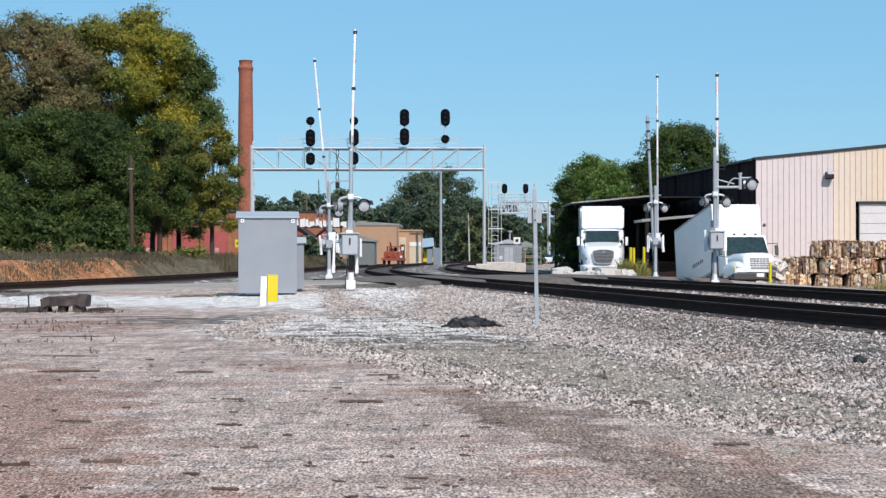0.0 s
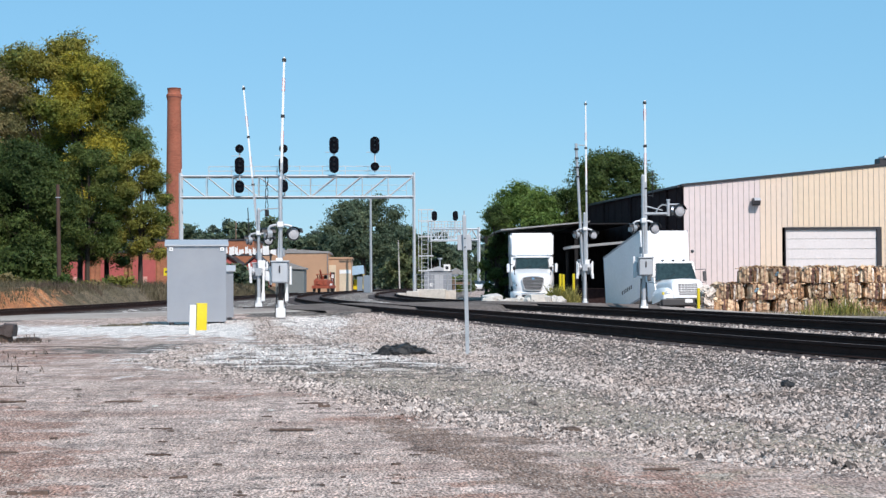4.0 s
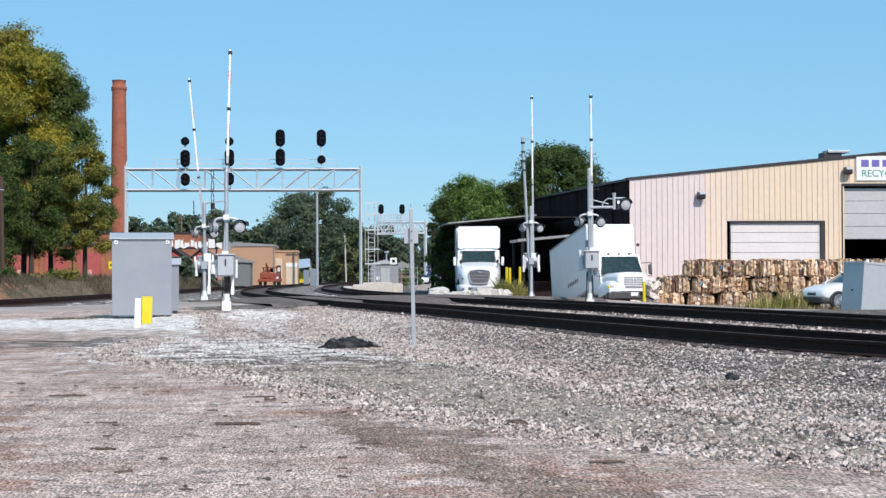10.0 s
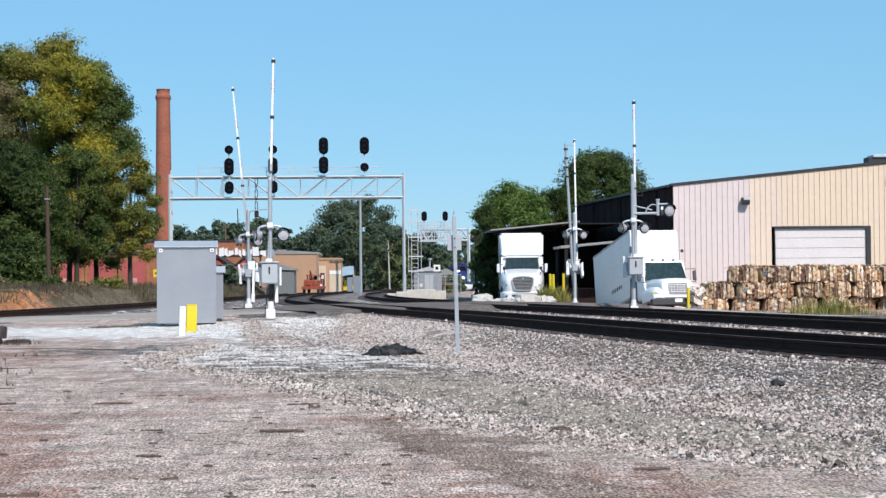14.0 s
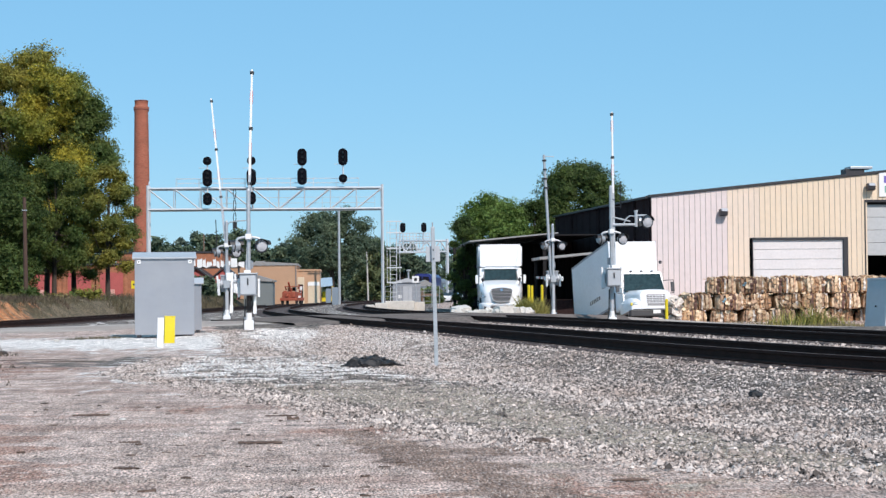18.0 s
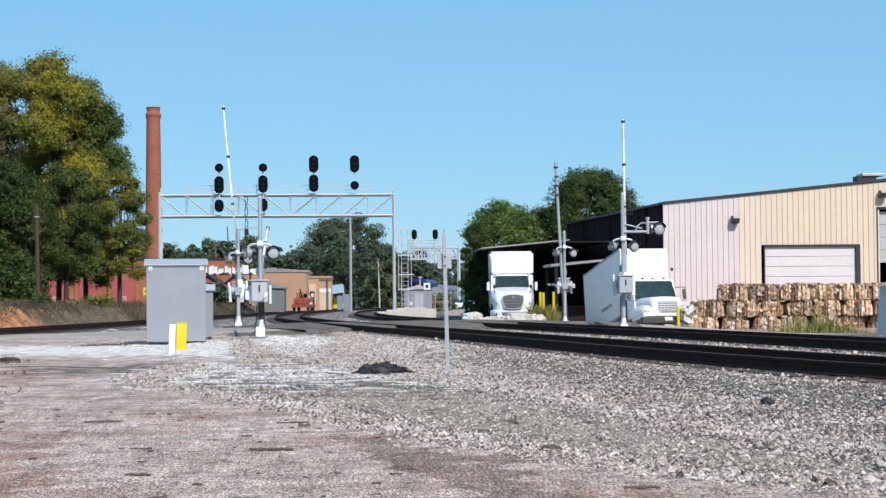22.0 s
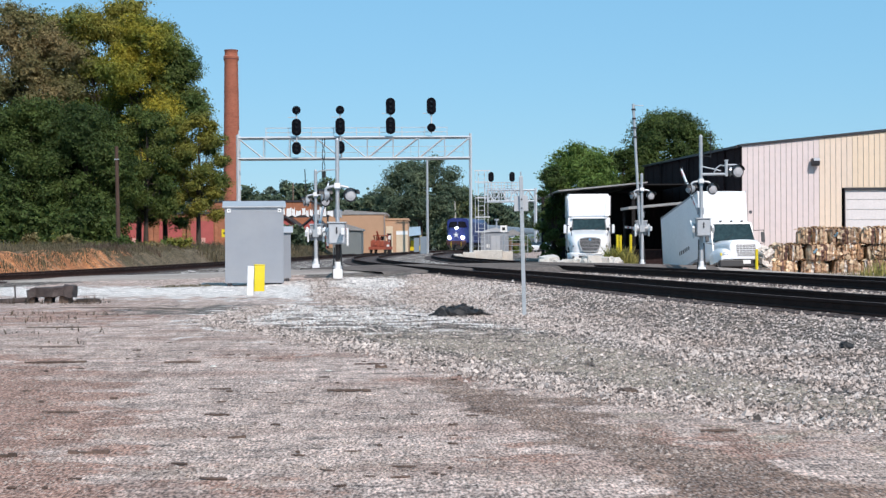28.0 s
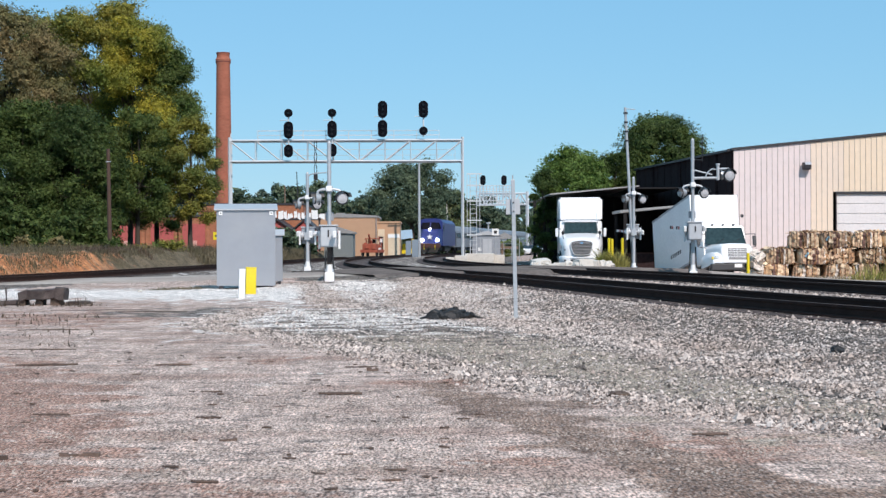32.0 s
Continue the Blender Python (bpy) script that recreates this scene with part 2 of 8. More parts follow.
def base_z(x, y):
    """The height of the bare ground (arrays)."""
    z = np.interp(y, [0, 60, 80, 150, 230, 330, 450, 600, 5000], [0, 0, 0, -0.02, -0.12, -0.3, -0.45, -0.45, 0])
    # yard beside the warehouse lies lower than the tracks
    yard = np.clip((x - 8.5) / 6, 0, 1) * np.clip((y - 55) / 12, 0, 1) * np.clip((170 - y) / 40, 0, 1)
    z = z - 0.33 * yard
    # low berm at the signal beside the cabinet
    z = z + 0.2 * np.clip(1.3 - np.hypot((x + 2.2) / 2.5, (y - 51.5) / 3), 0, 1)
    # ramp falling into the loading dock
    ramp = np.clip((x - 12.6) / 0.5, 0, 1) * np.clip((17.3 - x) / 0.5, 0, 1) * np.clip((y - 84) / 10, 0, 1.2) * np.clip((99 - y) / 0.5, 0, 1)
    z = z - 1.6 * ramp
    # bank on the far side of the branch line
    bx_ = np.interp(y, [p[1] for p in BRANCH_PTS], [p[0] for p in BRANCH_PTS])
    bank = np.clip((bx_ - 3.6 - x) / 1.5, 0, 1) * np.clip((y - 54) / 10, 0, 1)
    bank = bank * bank * (3 - 2 * bank)
    z = z + (0.95 - np.clip((y - 150) / 100, 0, 1) * 0.25 + np.clip((0.95 - z) * 0.0, 0, 1)) * bank
    return z


def near_line(x, y, line):
    pts = np.array([(p.x, p.y) for p in line[::2]])
    ys = pts[:, 1]
    cx = np.interp(y, ys, pts[:, 0])
    slope = np.gradient(pts[:, 0], ys)
    return np.abs(x - cx) / np.sqrt(1 + np.interp(y, ys, slope) ** 2)


def ground_z(x, y):
    x, y = np.asarray(x, float), np.asarray(y, float)
    z = base_z(x, y)
    rz = np.interp(y, RAIL_Y, RAIL_Z) - 0.215
    for line, top in ((MAIN_A, 0.0), (MAIN_B, 0.0), (BRANCH, -0.12)):
        d = near_line(x, y, line)
        on = np.where((y > line[0].y) & (y < line[-1].y), 1.0, 0.0)
        z = np.where(on > 0, np.maximum(z, rz + top - np.clip(d - 1.7, 0, 50) * 0.16), z)
    dr = np.abs(y - road_mid(x)) / 1.07
    rz2 = np.interp(x, ROAD_X, ROAD_Z) - 0.05
    w = np.clip((7.5 - dr) / 3.5, 0, 1)
    # the carriageway is carried on its own bed
    z = np.where((x > -70) & (x < 120), z * (1 - w) + w * rz2, z)
    return z


def gz(x, y):
    return float(ground_z(x, y))

# ---------- ground ----------
def ground_material():
    m = bpy.data.materials.new("gravelly dirt and ballast")
    m.use_nodes = True
    nt = m.node_tree
    n, l = nt.nodes, nt.links
    b = n["Principled BSDF"]
    b.inputs["Roughness"].default_value = 0.95
    b.inputs["Specular IOR Level"].default_value = 0.2
    geo = n.new("ShaderNodeNewGeometry")

    def noise_(scale, detail=4, stretch=(1, 1, 1)):
        mp = n.new("ShaderNodeMapping")
        mp.inputs["Scale"].default_value = stretch
        l.new(geo.outputs["Position"], mp.inputs["Vector"])
        t = n.new("ShaderNodeTexNoise")
        t.inputs["Scale"].default_value, t.inputs["Detail"].default_value = scale, detail
        l.new(mp.outputs["Vector"], t.inputs["Vector"])
        return t.outputs["Fac"]

    def remap(s, a, b_, c=0.0, d=1.0):
        r = n.new("ShaderNodeMapRange")
        for k, v in zip(("From Min", "From Max", "To Min", "To Max"), (a, b_, c, d)):
            r.inputs[k].default_value = v
        l.new(s, r.inputs["Value"])
        return r.outputs["Result"]

    def mix(f, a, b_, mode="MIX"):
        x = n.new("ShaderNodeMix")
        x.data_type, x.blend_type = "RGBA", mode
        for sock, v in (("Factor", f), ("A", a), ("B", b_)):
            if isinstance(v, (int, float)):
                x.inputs[sock].default_value = v
            elif isinstance(v, tuple):
                x.inputs[sock].default_value = (*v, 1)
            else:
                l.new(v, x.inputs[sock])
        return x.outputs["Result"]

    def attr(name):
        a = n.new("ShaderNodeAttribute")
        a.attribute_name = name
        return a.outputs["Fac"]

    vor = n.new("ShaderNodeTexVoronoi")
    vor.inputs["Scale"].default_value = 22
    l.new(geo.outputs["Position"], vor.inputs["Vector"])
    sep = n.new("ShaderNodeSeparateColor")
    l.new(vor.outputs["Color"], sep.inputs["Color"])
    stone = sep.outputs[0]
    vor2 = n.new("ShaderNodeTexVoronoi")
    vor2.inputs["Scale"].default_value = 60
    l.new(geo.outputs["Position"], vor2.inputs["Vector"])
    sep2 = n.new("ShaderNodeSeparateColor")
    l.new(vor2.outputs["Color"], sep2.inputs["Color"])
    chip = sep2.outputs[0]
    edge = noise_(1.6, 5)

    def mask(name, soft=0.35):
        s = n.new("ShaderNodeMath")
        s.operation = "ADD"
        l.new(attr(name), s.inputs[0])
        l.new(remap(edge, 0.3, 0.7, -soft, soft), s.inputs[1])
        return remap(s.outputs[0], 0.4, 0.6)

    dirt = mix(remap(noise_(0.5), 0.35, 0.65), (0.56, 0.42, 0.355), (0.41, 0.295, 0.24))
    dirt = mix(remap(noise_(2.6, 6, (0.6, 1.0, 1)), 0.50, 0.64, 0.0, 0.8), dirt, (0.20, 0.145, 0.12))
    dirt = mix(remap(noise_(5.0, 6, (0.7, 1.0, 1)), 0.56, 0.66), dirt, (0.13, 0.095, 0.08))
    dirt = mix(remap(chip, 0.4, 0.9, 0.0, 0.75), dirt, (0.54, 0.455, 0.40))
    dirt = mix(remap(noise_(0.75, 5, (0.5, 1.1, 1)), 0.52, 0.64, 0.0, 0.6), dirt, (0.29, 0.185, 0.145))
    dirt = mix(mask("brown", 0.5), dirt, mix(remap(chip, 0.6, 1.0, 0.0, 0.6), (0.30, 0.175, 0.130), (0.56, 0.45, 0.39)))
    # ballast bed is coloured dark to paint the shaded gaps between loose stones
    ballast = mix(stone, (0.025, 0.020, 0.018), (0.22, 0.188, 0.166))
    ballast = mix(remap(noise_(1.1), 0.45, 0.7, 0.0, 0.35), ballast, (0.34, 0.28, 0.215))
    silt = mix(remap(noise_(1.7, 5), 0.38, 0.62), (0.33, 0.268, 0.200), (0.245, 0.198, 0.145))
    silt = mix(remap(chip, 0.35, 1.0, 0.0, 0.7), silt, (0.47, 0.41, 0.355))
    pale = mix(stone, (0.56, 0.505, 0.46), (0.82, 0.765, 0.71))
    orange = mix(remap(noise_(1.6, 6, (1.4, 1.4, 0.4)), 0.38, 0.62), (0.50, 0.21, 0.085), (0.33, 0.135, 0.062))
    orange = mix(remap(noise_(0.9, 5, (1.0, 2.2, 0.3)), 0.50, 0.62, 0.0, 0.7), orange, (0.46, 0.29, 0.17))
    orange = mix(remap(noise_(3.5, 5, (1.0, 1.5, 0.5)), 0.58, 0.66, 0.0, 0.8), orange, (0.13, 0.085, 0.05))
    grass = mix(remap(noise_(0.8, 6), 0.35, 0.65), (0.10, 0.080, 0.046), (0.175, 0.135, 0.09))
    wet = mix(remap(noise_(2.0, 5, (0.5, 1.2, 1)), 0.35, 0.65), (0.155, 0.098, 0.072), (0.30, 0.205, 0.155))
    c = mix(mask("ballast"), dirt, ballast)
    c = mix(mask("silt", 0.45), c, silt)
    c = mix(mask("pale", 0.5), c, pale)
    c = mix(mask("damp", 0.45), c, mix(remap(chip, 0.7, 1.0, 0.0, 0.7), wet, (0.40, 0.36, 0.33)))
    c = mix(mask("grass"), c, grass)
    c = mix(mask("clay"), c, orange)
    # grit lies in long drifts along the yard, fine and coarse
    fine = remap(noise_(62, 2, (1, 0.26, 1)), 0.36, 0.64, 0.34, 1.60)
    coarse = remap(noise_(24, 2, (1, 0.15, 1)), 0.36, 0.64, 0.8, 1.2)
    wide = remap(noise_(4.5, 3, (1, 0.14, 1)), 0.36, 0.64, 0.84, 1.16)
    both = n.new("ShaderNodeMath")
    both.operation = "MULTIPLY"
    l.new(fine, both.inputs[0])
    l.new(coarse, both.inputs[1])
    all3 = n.new("ShaderNodeMath")
    all3.operation = "MULTIPLY"
    l.new(both.outputs[0], all3.inputs[0])
    l.new(wide, all3.inputs[1])
    grain = n.new("ShaderNodeCombineColor")
    for k in range(3):
        l.new(all3.outputs[0], grain.inputs[k])
    c = mix(1.0, c, grain.outputs["Color"], "MULTIPLY")
    l.new(c, b.inputs["Base Color"])
    bp = n.new("ShaderNodeBump")
    bp.inputs["Strength"].default_value, bp.inputs["Distance"].default_value = 0.35, 0.02
    l.new(vor.outputs["Distance"], bp.inputs["Height"])
    l.new(bp.outputs["Normal"], b.inputs["Normal"])
    return m


def grid_lines(dense0, dense1, step, far0, far1, grow=1.16):
    a = list(np.arange(dense0, dense1 + 1e-6, step))
    s, v = step, a[-1]
    while v < far1:
        s *= grow
        v += s
        a.append(min(v, far1))
    s, v, lo = step, a[0], []
    while v > far0:
        s *= grow
        v -= s
        lo.append(max(v, far0))
    return np.array(lo[::-1] + a)


RIDGE_Y, RIDGE_X = [8.5, 10, 11.3, 12, 13.35, 14.7, 17.6, 22, 27, 36], [5.2, 4.0, 2.95, 2.3, 1.72, 0.95, 0.0, -1.5, -3.6, -3.2]
INNER_Y, INNER_X = [8.5, 12.5, 14.7, 17.3, 21, 24.7, 30, 36], [5.6, 4.5, 3.84, 3.16, 2.7, 1.85, 0.6, -0.2]


def build_ground():
    xs, ys = grid_lines(-24, 14, 0.28, -3500, 3500), grid_lines(7, 94, 0.28, -300, 4500, 1.10)
    gx, gy = np.meshgrid(xs, ys)
    z = ground_z(gx, gy)
    rng = np.random.RandomState(4)
    z = z + np.where(gy < 90, (rng.rand(*z.shape) - 0.5) * np.where(gy < 45, 0.012, 0.03), 0)
    # rain rills and slumps in the face of the bank
    edge_x = np.interp(gy, [p[1] for p in BRANCH_PTS], [p[0] for p in BRANCH_PTS]) - 3.6
    face = np.clip((edge_x + 0.2 - gx) / 0.7, 0, 1) * np.clip((gx - edge_x + 4.5) / 2.5, 0, 1) * np.clip((gy - 56) / 6, 0, 1) * np.clip((120 - gy) / 20, 0, 1)
    rill = np.abs(np.sin(gy * 1.1 + 1.7 * np.sin(gx * 1.3) + 0.8 * np.sin(gy * 0.37))) + 0.6 * np.abs(np.sin(gy * 2.9 + gx * 2.0 + 1.3))
    z = z + face * (0.06 * np.sin(gy * 0.31 + 0.6) + 0.06 * np.sin(gy * 0.9 + gx) - 0.16 * (1 - np.clip(rill, 0, 1)) + 0.08 * (rng.rand(*z.shape) - 0.5))
    # carry the ground under the road surface
    w, h = len(xs), len(ys)
    co = np.stack([gx, gy, z], -1).reshape(-1, 3)
    i = np.arange(w * h).reshape(h, w)
    quads = np.stack([i[:-1, :-1], i[:-1, 1:], i[1:, 1:], i[1:, :-1]], -1).reshape(-1, 4)
    me = bpy.data.meshes.new("ground")
    me.from_pydata(co.tolist(), [], quads.tolist())
    x, y = co[:, 0], co[:, 1]
    da = near_line(x, y, MAIN_A)
    left = x - np.interp(y, [p.y for p in MAIN_A], [p.x for p in MAIN_A]) < 0
    # width of the stone that has spilled out from the near track
    reach = np.interp(y, [0, 10, 14, 20, 29, 40, 56], [5.2, 5.3, 5.4, 6.4, 6.2, 5.6, 4.2])
    ballast = np.where(left, np.clip(1.0 - (da - reach) * 0.6, 0, 1), 1.0)
    ballast = np.where(y > 75, np.where(near_line(x, y, MAIN_A) < 12, 0.75, 0.3), ballast)
    db = near_line(x, y, BRANCH)
    ballast = np.maximum(ballast, np.clip(1.3 - (db - 2.2), 0, 1))
    ballast = np.maximum(ballast, np.clip(1 - np.hypot((x + 2.5) / 6, (y - 30) / 10), 0, 1) * 1.1)
    pale = np.clip(1.25 - np.hypot((x + 4.6) / 6.5, (y - 46) / 6.5), 0, 1) + np.clip(1.25 - np.hypot((x - 0.2) / 3.0, (y - 43) / 9), 0, 1)
    pale = np.maximum(pale, np.clip(1.1 - np.abs(y - 45.5) / np.interp(x, [-18, -8, -2, 2, 5], [6.5, 8, 12, 12, 8]), 0, 1) * np.clip((4.5 - x) / 2.5, 0, 1))
    pale = np.maximum(pale, np.where((y > 70) & (y < 200) & (da < 11), 0.28, 0))
    pale = np.maximum(pale, np.clip(1.2 - np.abs(y - 30) / 8, 0, 1) * np.clip((x + 5) / 2, 0, 1) * np.clip((3.0 - x) / 1.5, 0, 1) * 0.68)
    # edge and inner ridge of the spilled stone, with silt between, and the damp wheel track below
    rx = np.interp(y, RIDGE_Y, RIDGE_X)
    ballast = np.where((y < 30) & left, np.clip(0.5 + (x - rx) * 1.2, 0, 1), ballast)
    ux = np.interp(y, INNER_Y, INNER_X)
    mid = np.clip((x - rx - 0.35) / 0.5, 0, 1) * np.clip((ux - 0.35 - x) / 0.5, 0, 1)
    silt = mid * np.clip((29 - y) / 8, 0, 1) * 0.75 + np.clip((rx - x) / 0.6, 0, 1) * np.clip((x - 0.9) / 0.6, 0, 1) * np.clip((14 - y) / 2, 0, 1) * 0.3
    brown = np.clip((-0.13 - x / np.maximum(y, 1)) / 0.12, 0, 1) * np.clip((24 - y) / 10, 0, 1) + np.clip(1.2 - np.hypot((x + 6.5) / 4, (y - 30) / 5), 0, 1) * 0.7
    brown = brown + np.clip(1.1 - np.hypot((x + 2.4) / 1.6, (y - 27) / 1.6), 0, 1) * 0.55 + np.clip(1.1 - np.hypot((x + 1.9) / 1.5, (y - 18.6) / 0.8), 0, 1) * 0.6
    brown = brown + np.clip(1.1 - np.hypot((x + 1.0) / 1.0, (y - 8.9) / 0.8), 0, 1) * 0.5 + np.clip(1.1 - np.hypot((x - 0.1) / 1.2, (y - 15.6) / 1.0), 0, 1) * 0.7 + np.clip(1.2 - np.hypot((x - 1.5) / 1.5, (y - 10.2) / 1.9), 0, 1) * 0.75
    rut = np.interp(y, [8.4, 9.4, 10.7, 12.3, 13.6, 15.0], [1.9, 1.45, 1.05, 0.80, 0.50, 0.05])
    damp = np.clip(1.15 - np.abs(x - rut) / np.interp(y, [8.4, 9.5, 11, 13, 15.2], [1.25, 0.75, 0.42, 0.55, 0.35]), 0, 1) * np.clip((15.8 - y) / 1.2, 0, 1)
    damp = np.maximum(damp, np.clip(1.1 - np.hypot((x - 1.15) / 0.7, (y - 13.35) / 0.55), 0, 1))
    bxl = np.interp(y, [p[1] for p in BRANCH_PTS], [p[0] for p in BRANCH_PTS])
    bank = (x < bxl - 3.2) & (y > 56)
    grass = np.where(bank, 0.95, 0.0) + np.where((y > 75) & (da > 9) & left & (x > bxl + 3), 0.8, 0.0)
    grass = np.where((x > 13) & (y > 62) & (y < 79), 0.55, grass)
    grass = np.where(y > 420, 1.0, grass)
    clay = np.clip((bxl - 3.3 - x) / 0.7, 0, 1) * np.clip((x - bxl + 6.6 + 0.7 * np.sin(y * 0.5)) / 1.2, 0, 1) * np.clip((y - 56) / 2, 0, 1) * np.clip((93 - y) / 16, 0, 1)
    for name, values in (("ballast", ballast), ("pale", pale), ("damp", damp), ("silt", silt), ("brown", brown), ("grass", grass), ("clay", clay)):
        a = me.attributes.new(name, "FLOAT", "POINT")
        a.data.foreach_set("value", np.clip(values, 0, 1).astype(np.float32))
    me.polygons.foreach_set("use_smooth", [True] * len(me.polygons))
    me.materials.append(ground_material())
    tagged(new("ground", me), "gravelly dirt lot with grey ballast and orange clay bank", "ground", kind="structure")


def build_road():
    xs = [-70 + 0.8 * i for i in range(240)]
    for name, a, b, m, label in (("road", -3.7, 3.7, M_ROADL, "worn two-lane road climbing over the railway crossing"),):
        bm = bmesh.new()
        rings = []
        for x in xs:
            z = float(np.interp(x, ROAD_X, ROAD_Z))
            ring = []
            for d, dz in ((-4.2, -0.12), (-3.7, 0), (0, 0.04), (3.7, 0), (4.2, -0.12)):
                ring.append(bm.verts.new((x - d * 0.35, road_mid(x) + d * 0.94, z + dz)))
            rings.append(ring)
        for r, s in zip(rings, rings[1:]):
            for k in range(4):
                bm.faces.new((r[k], s[k], s[k + 1], r[k + 1]))
        ob = part(name, bm, m, None, label, smooth=True)
        tagged(ob, category="road", kind="structure")
    # dark crossing surface between and beside the rails
    bm = bmesh.new()
    prev = None
    for x in np.arange(-3.6, 9.4, 0.4):
        z = float(np.interp(x, ROAD_X, ROAD_Z)) + 0.045
        near = float(np.interp(x, [-3.6, 1.6, 3.2], [5.6, 7.3, 4.25]))
        ring = [bm.verts.new((x - d * 0.35, road_mid(x) + d * 0.94, z + dz)) for d, dz in ((-near - 0.9, -0.28), (-near, -0.01), (0, 0.0), (4.25, -0.01), (4.9, -0.25))]
        if prev:
            for k in range(4):
                bm.faces.new((prev[k], ring[k], ring[k + 1], prev[k + 1]))
        prev = ring
    ob = part("crossing_surface", bm, M_ASPH, None, "dark asphalt level crossing surface over two tracks")
    tagged(ob, category="crossing", kind="structure")


RAIL_SHAPE = [(-0.075, 0), (0.075, 0), (0.075, 0.015), (0.012, 0.035), (0.012, 0.125), (0.036, 0.14), (0.036, 0.18), (-0.036, 0.18), (-0.036, 0.14), (-0.012, 0.125), (-0.012, 0.035), (-0.075, 0.015)]


def build_track(line, label, ties_from, ties_to, drop=0.0):
    track = thing("railway_track", label, "railway track", kind="structure")
    for d in (-0.755, 0.755):
        side = shifted(line, d)[::3]
        bm = bmesh.new()
        prev = None
        for i, p in enumerate(side):
            t = (side[min(i + 1, len(side) - 1)] - side[max(i - 1, 0)]).normalized()
            r = Vector((t.y, -t.x, 0))
            z = rail_z(p.y) - 0.18 - drop
            ring = [bm.verts.new(p + r * a + Vector((0, 0, z + h))) for a, h in RAIL_SHAPE]
            if prev:
                k = len(ring)
                for j in range(k):
                    f = bm.faces.new((prev[j], prev[(j + 1) % k], ring[(j + 1) % k], ring[j]))
                    f.material_index = 1 if j == 6 else 0
            prev = ring
        ob = part("rail", bm, M_RAIL, track, "rusty steel rail with polished head")
        ob.data.materials.append(M_RAILTOP)
    bm = bmesh.new()
    box(bm, -1.3, 1.3, -0.11, 0.11, -0.16, 0, 0.012)
    me = mesh_of(bm, "tie", M_TIE)
    count = 0
    for i, p in enumerate(line):
        if i in (0, len(line) - 1) or not ties_from < p.y < ties_to:
            continue
        t = (line[i + 1] - line[i - 1]).normalized()
        near = abs(p.y - road_mid(p.x)) < 4.4
        z = rail_z(p.y) - 0.185 - drop
        if near:
            continue
        m = Matrix.Translation((p.x, p.y, z)) @ Matrix.Rotation(math.atan2(t.y, t.x) - math.pi / 2 + random.uniform(-0.015, 0.015), 4, "Z")
        count += 1
        if count <= 290:
            piece("tie", me, track, m)


# ---------- loose stones of the ballast ----------
M_STONE = mat("crushed granite", (0.425, 0.370, 0.335), 0.9, 0, 0.2, 0.7, 60, 0.2, second=(0.30, 0.24, 0.205), islands=0.85)
M_GRIT = mat("pale grit", (0.37, 0.305, 0.262), 0.92, 0, 0.15, 5, 60, 0.2, islands=0.55)


def stones(name, label, count, pick, size, material, seed):
    """Many loose stones in one mesh; pick gives n places on the ground."""
    rng = np.random.RandomState(seed)
    base = np.array([(1, 0, 0), (-1, 0, 0), (0, 1, 0), (0, -1, 0), (0, 0, 1), (0, 0, -1), (0.7, 0.7, 0.5), (-0.7, 0.6, 0.5)], float)
    faces = np.array([(0, 6, 4), (6, 2, 4), (2, 7, 4), (7, 1, 4), (1, 3, 4), (3, 0, 4)])
    x, y = pick(rng, count)
    z = ground_z(x, y)
    k = len(x)
    s = rng.lognormal(math.log(size), 0.35, k)
    v = base[None] * (0.7 + 0.6 * rng.rand(k, 8, 1)) * (0.6 + 0.8 * rng.rand(k, 1, 3)) * np.array([1, 1, 1.0])
    a = rng.rand(k) * 6.28
    ca, sa = np.cos(a)[:, None], np.sin(a)[:, None]
    v = np.stack([v[..., 0] * ca - v[..., 1] * sa, v[..., 0] * sa + v[..., 1] * ca, v[..., 2]], -1) * s[:, None, None]
    v += np.stack([x, y, z + s * 0.42], -1)[:, None]
    f = (faces[None] + (np.arange(k) * 8)[:, None, None]).reshape(-1, 3)
    me = bpy.data.meshes.new(name)
    me.from_pydata(v.reshape(-1, 3).tolist(), [], f.tolist())
    me.materials.append(material)
    return tagged(new(name, me), label, "gravel", kind="stuff")


def grit(name, label, count, pick, size, material, seed):
    """Very many small chips in one mesh, each a low pyramid."""
    rng = np.random.RandomState(seed)
    x, y = pick(rng, count)
    z = ground_z(x, y) - 0.004
    k = len(x)
    s = rng.lognormal(math.log(size), 0.4, k)
    a = rng.rand(k)[:, None] * 6.28 + np.array([0, 1.57, 3.14, 4.71]) + 0.5 * rng.randn(k, 4)
    r = s[:, None] * (0.7 + 0.6 * rng.rand(k, 4))
    v = np.zeros((k, 5, 3))
    v[:, :4, 0], v[:, :4, 1], v[:, :4, 2] = x[:, None] + r * np.cos(a), y[:, None] + r * np.sin(a), z[:, None]
    v[:, 4, 0], v[:, 4, 1], v[:, 4, 2] = x + 0.4 * s * rng.randn(k), y + 0.4 * s * rng.randn(k), z + s * (0.5 + 0.6 * rng.rand(k))
    f = (np.array([(0, 1, 4), (1, 2, 4), (2, 3, 4), (3, 0, 4)])[None] + (np.arange(k) * 5)[:, None, None]).reshape(-1, 3)
    me = bpy.data.meshes.new(name)
    me.from_pydata(v.reshape(-1, 3).tolist(), [], f.tolist())
    me.materials.append(material)
    return tagged(new(name, me), label, "gravel", kind="stuff")


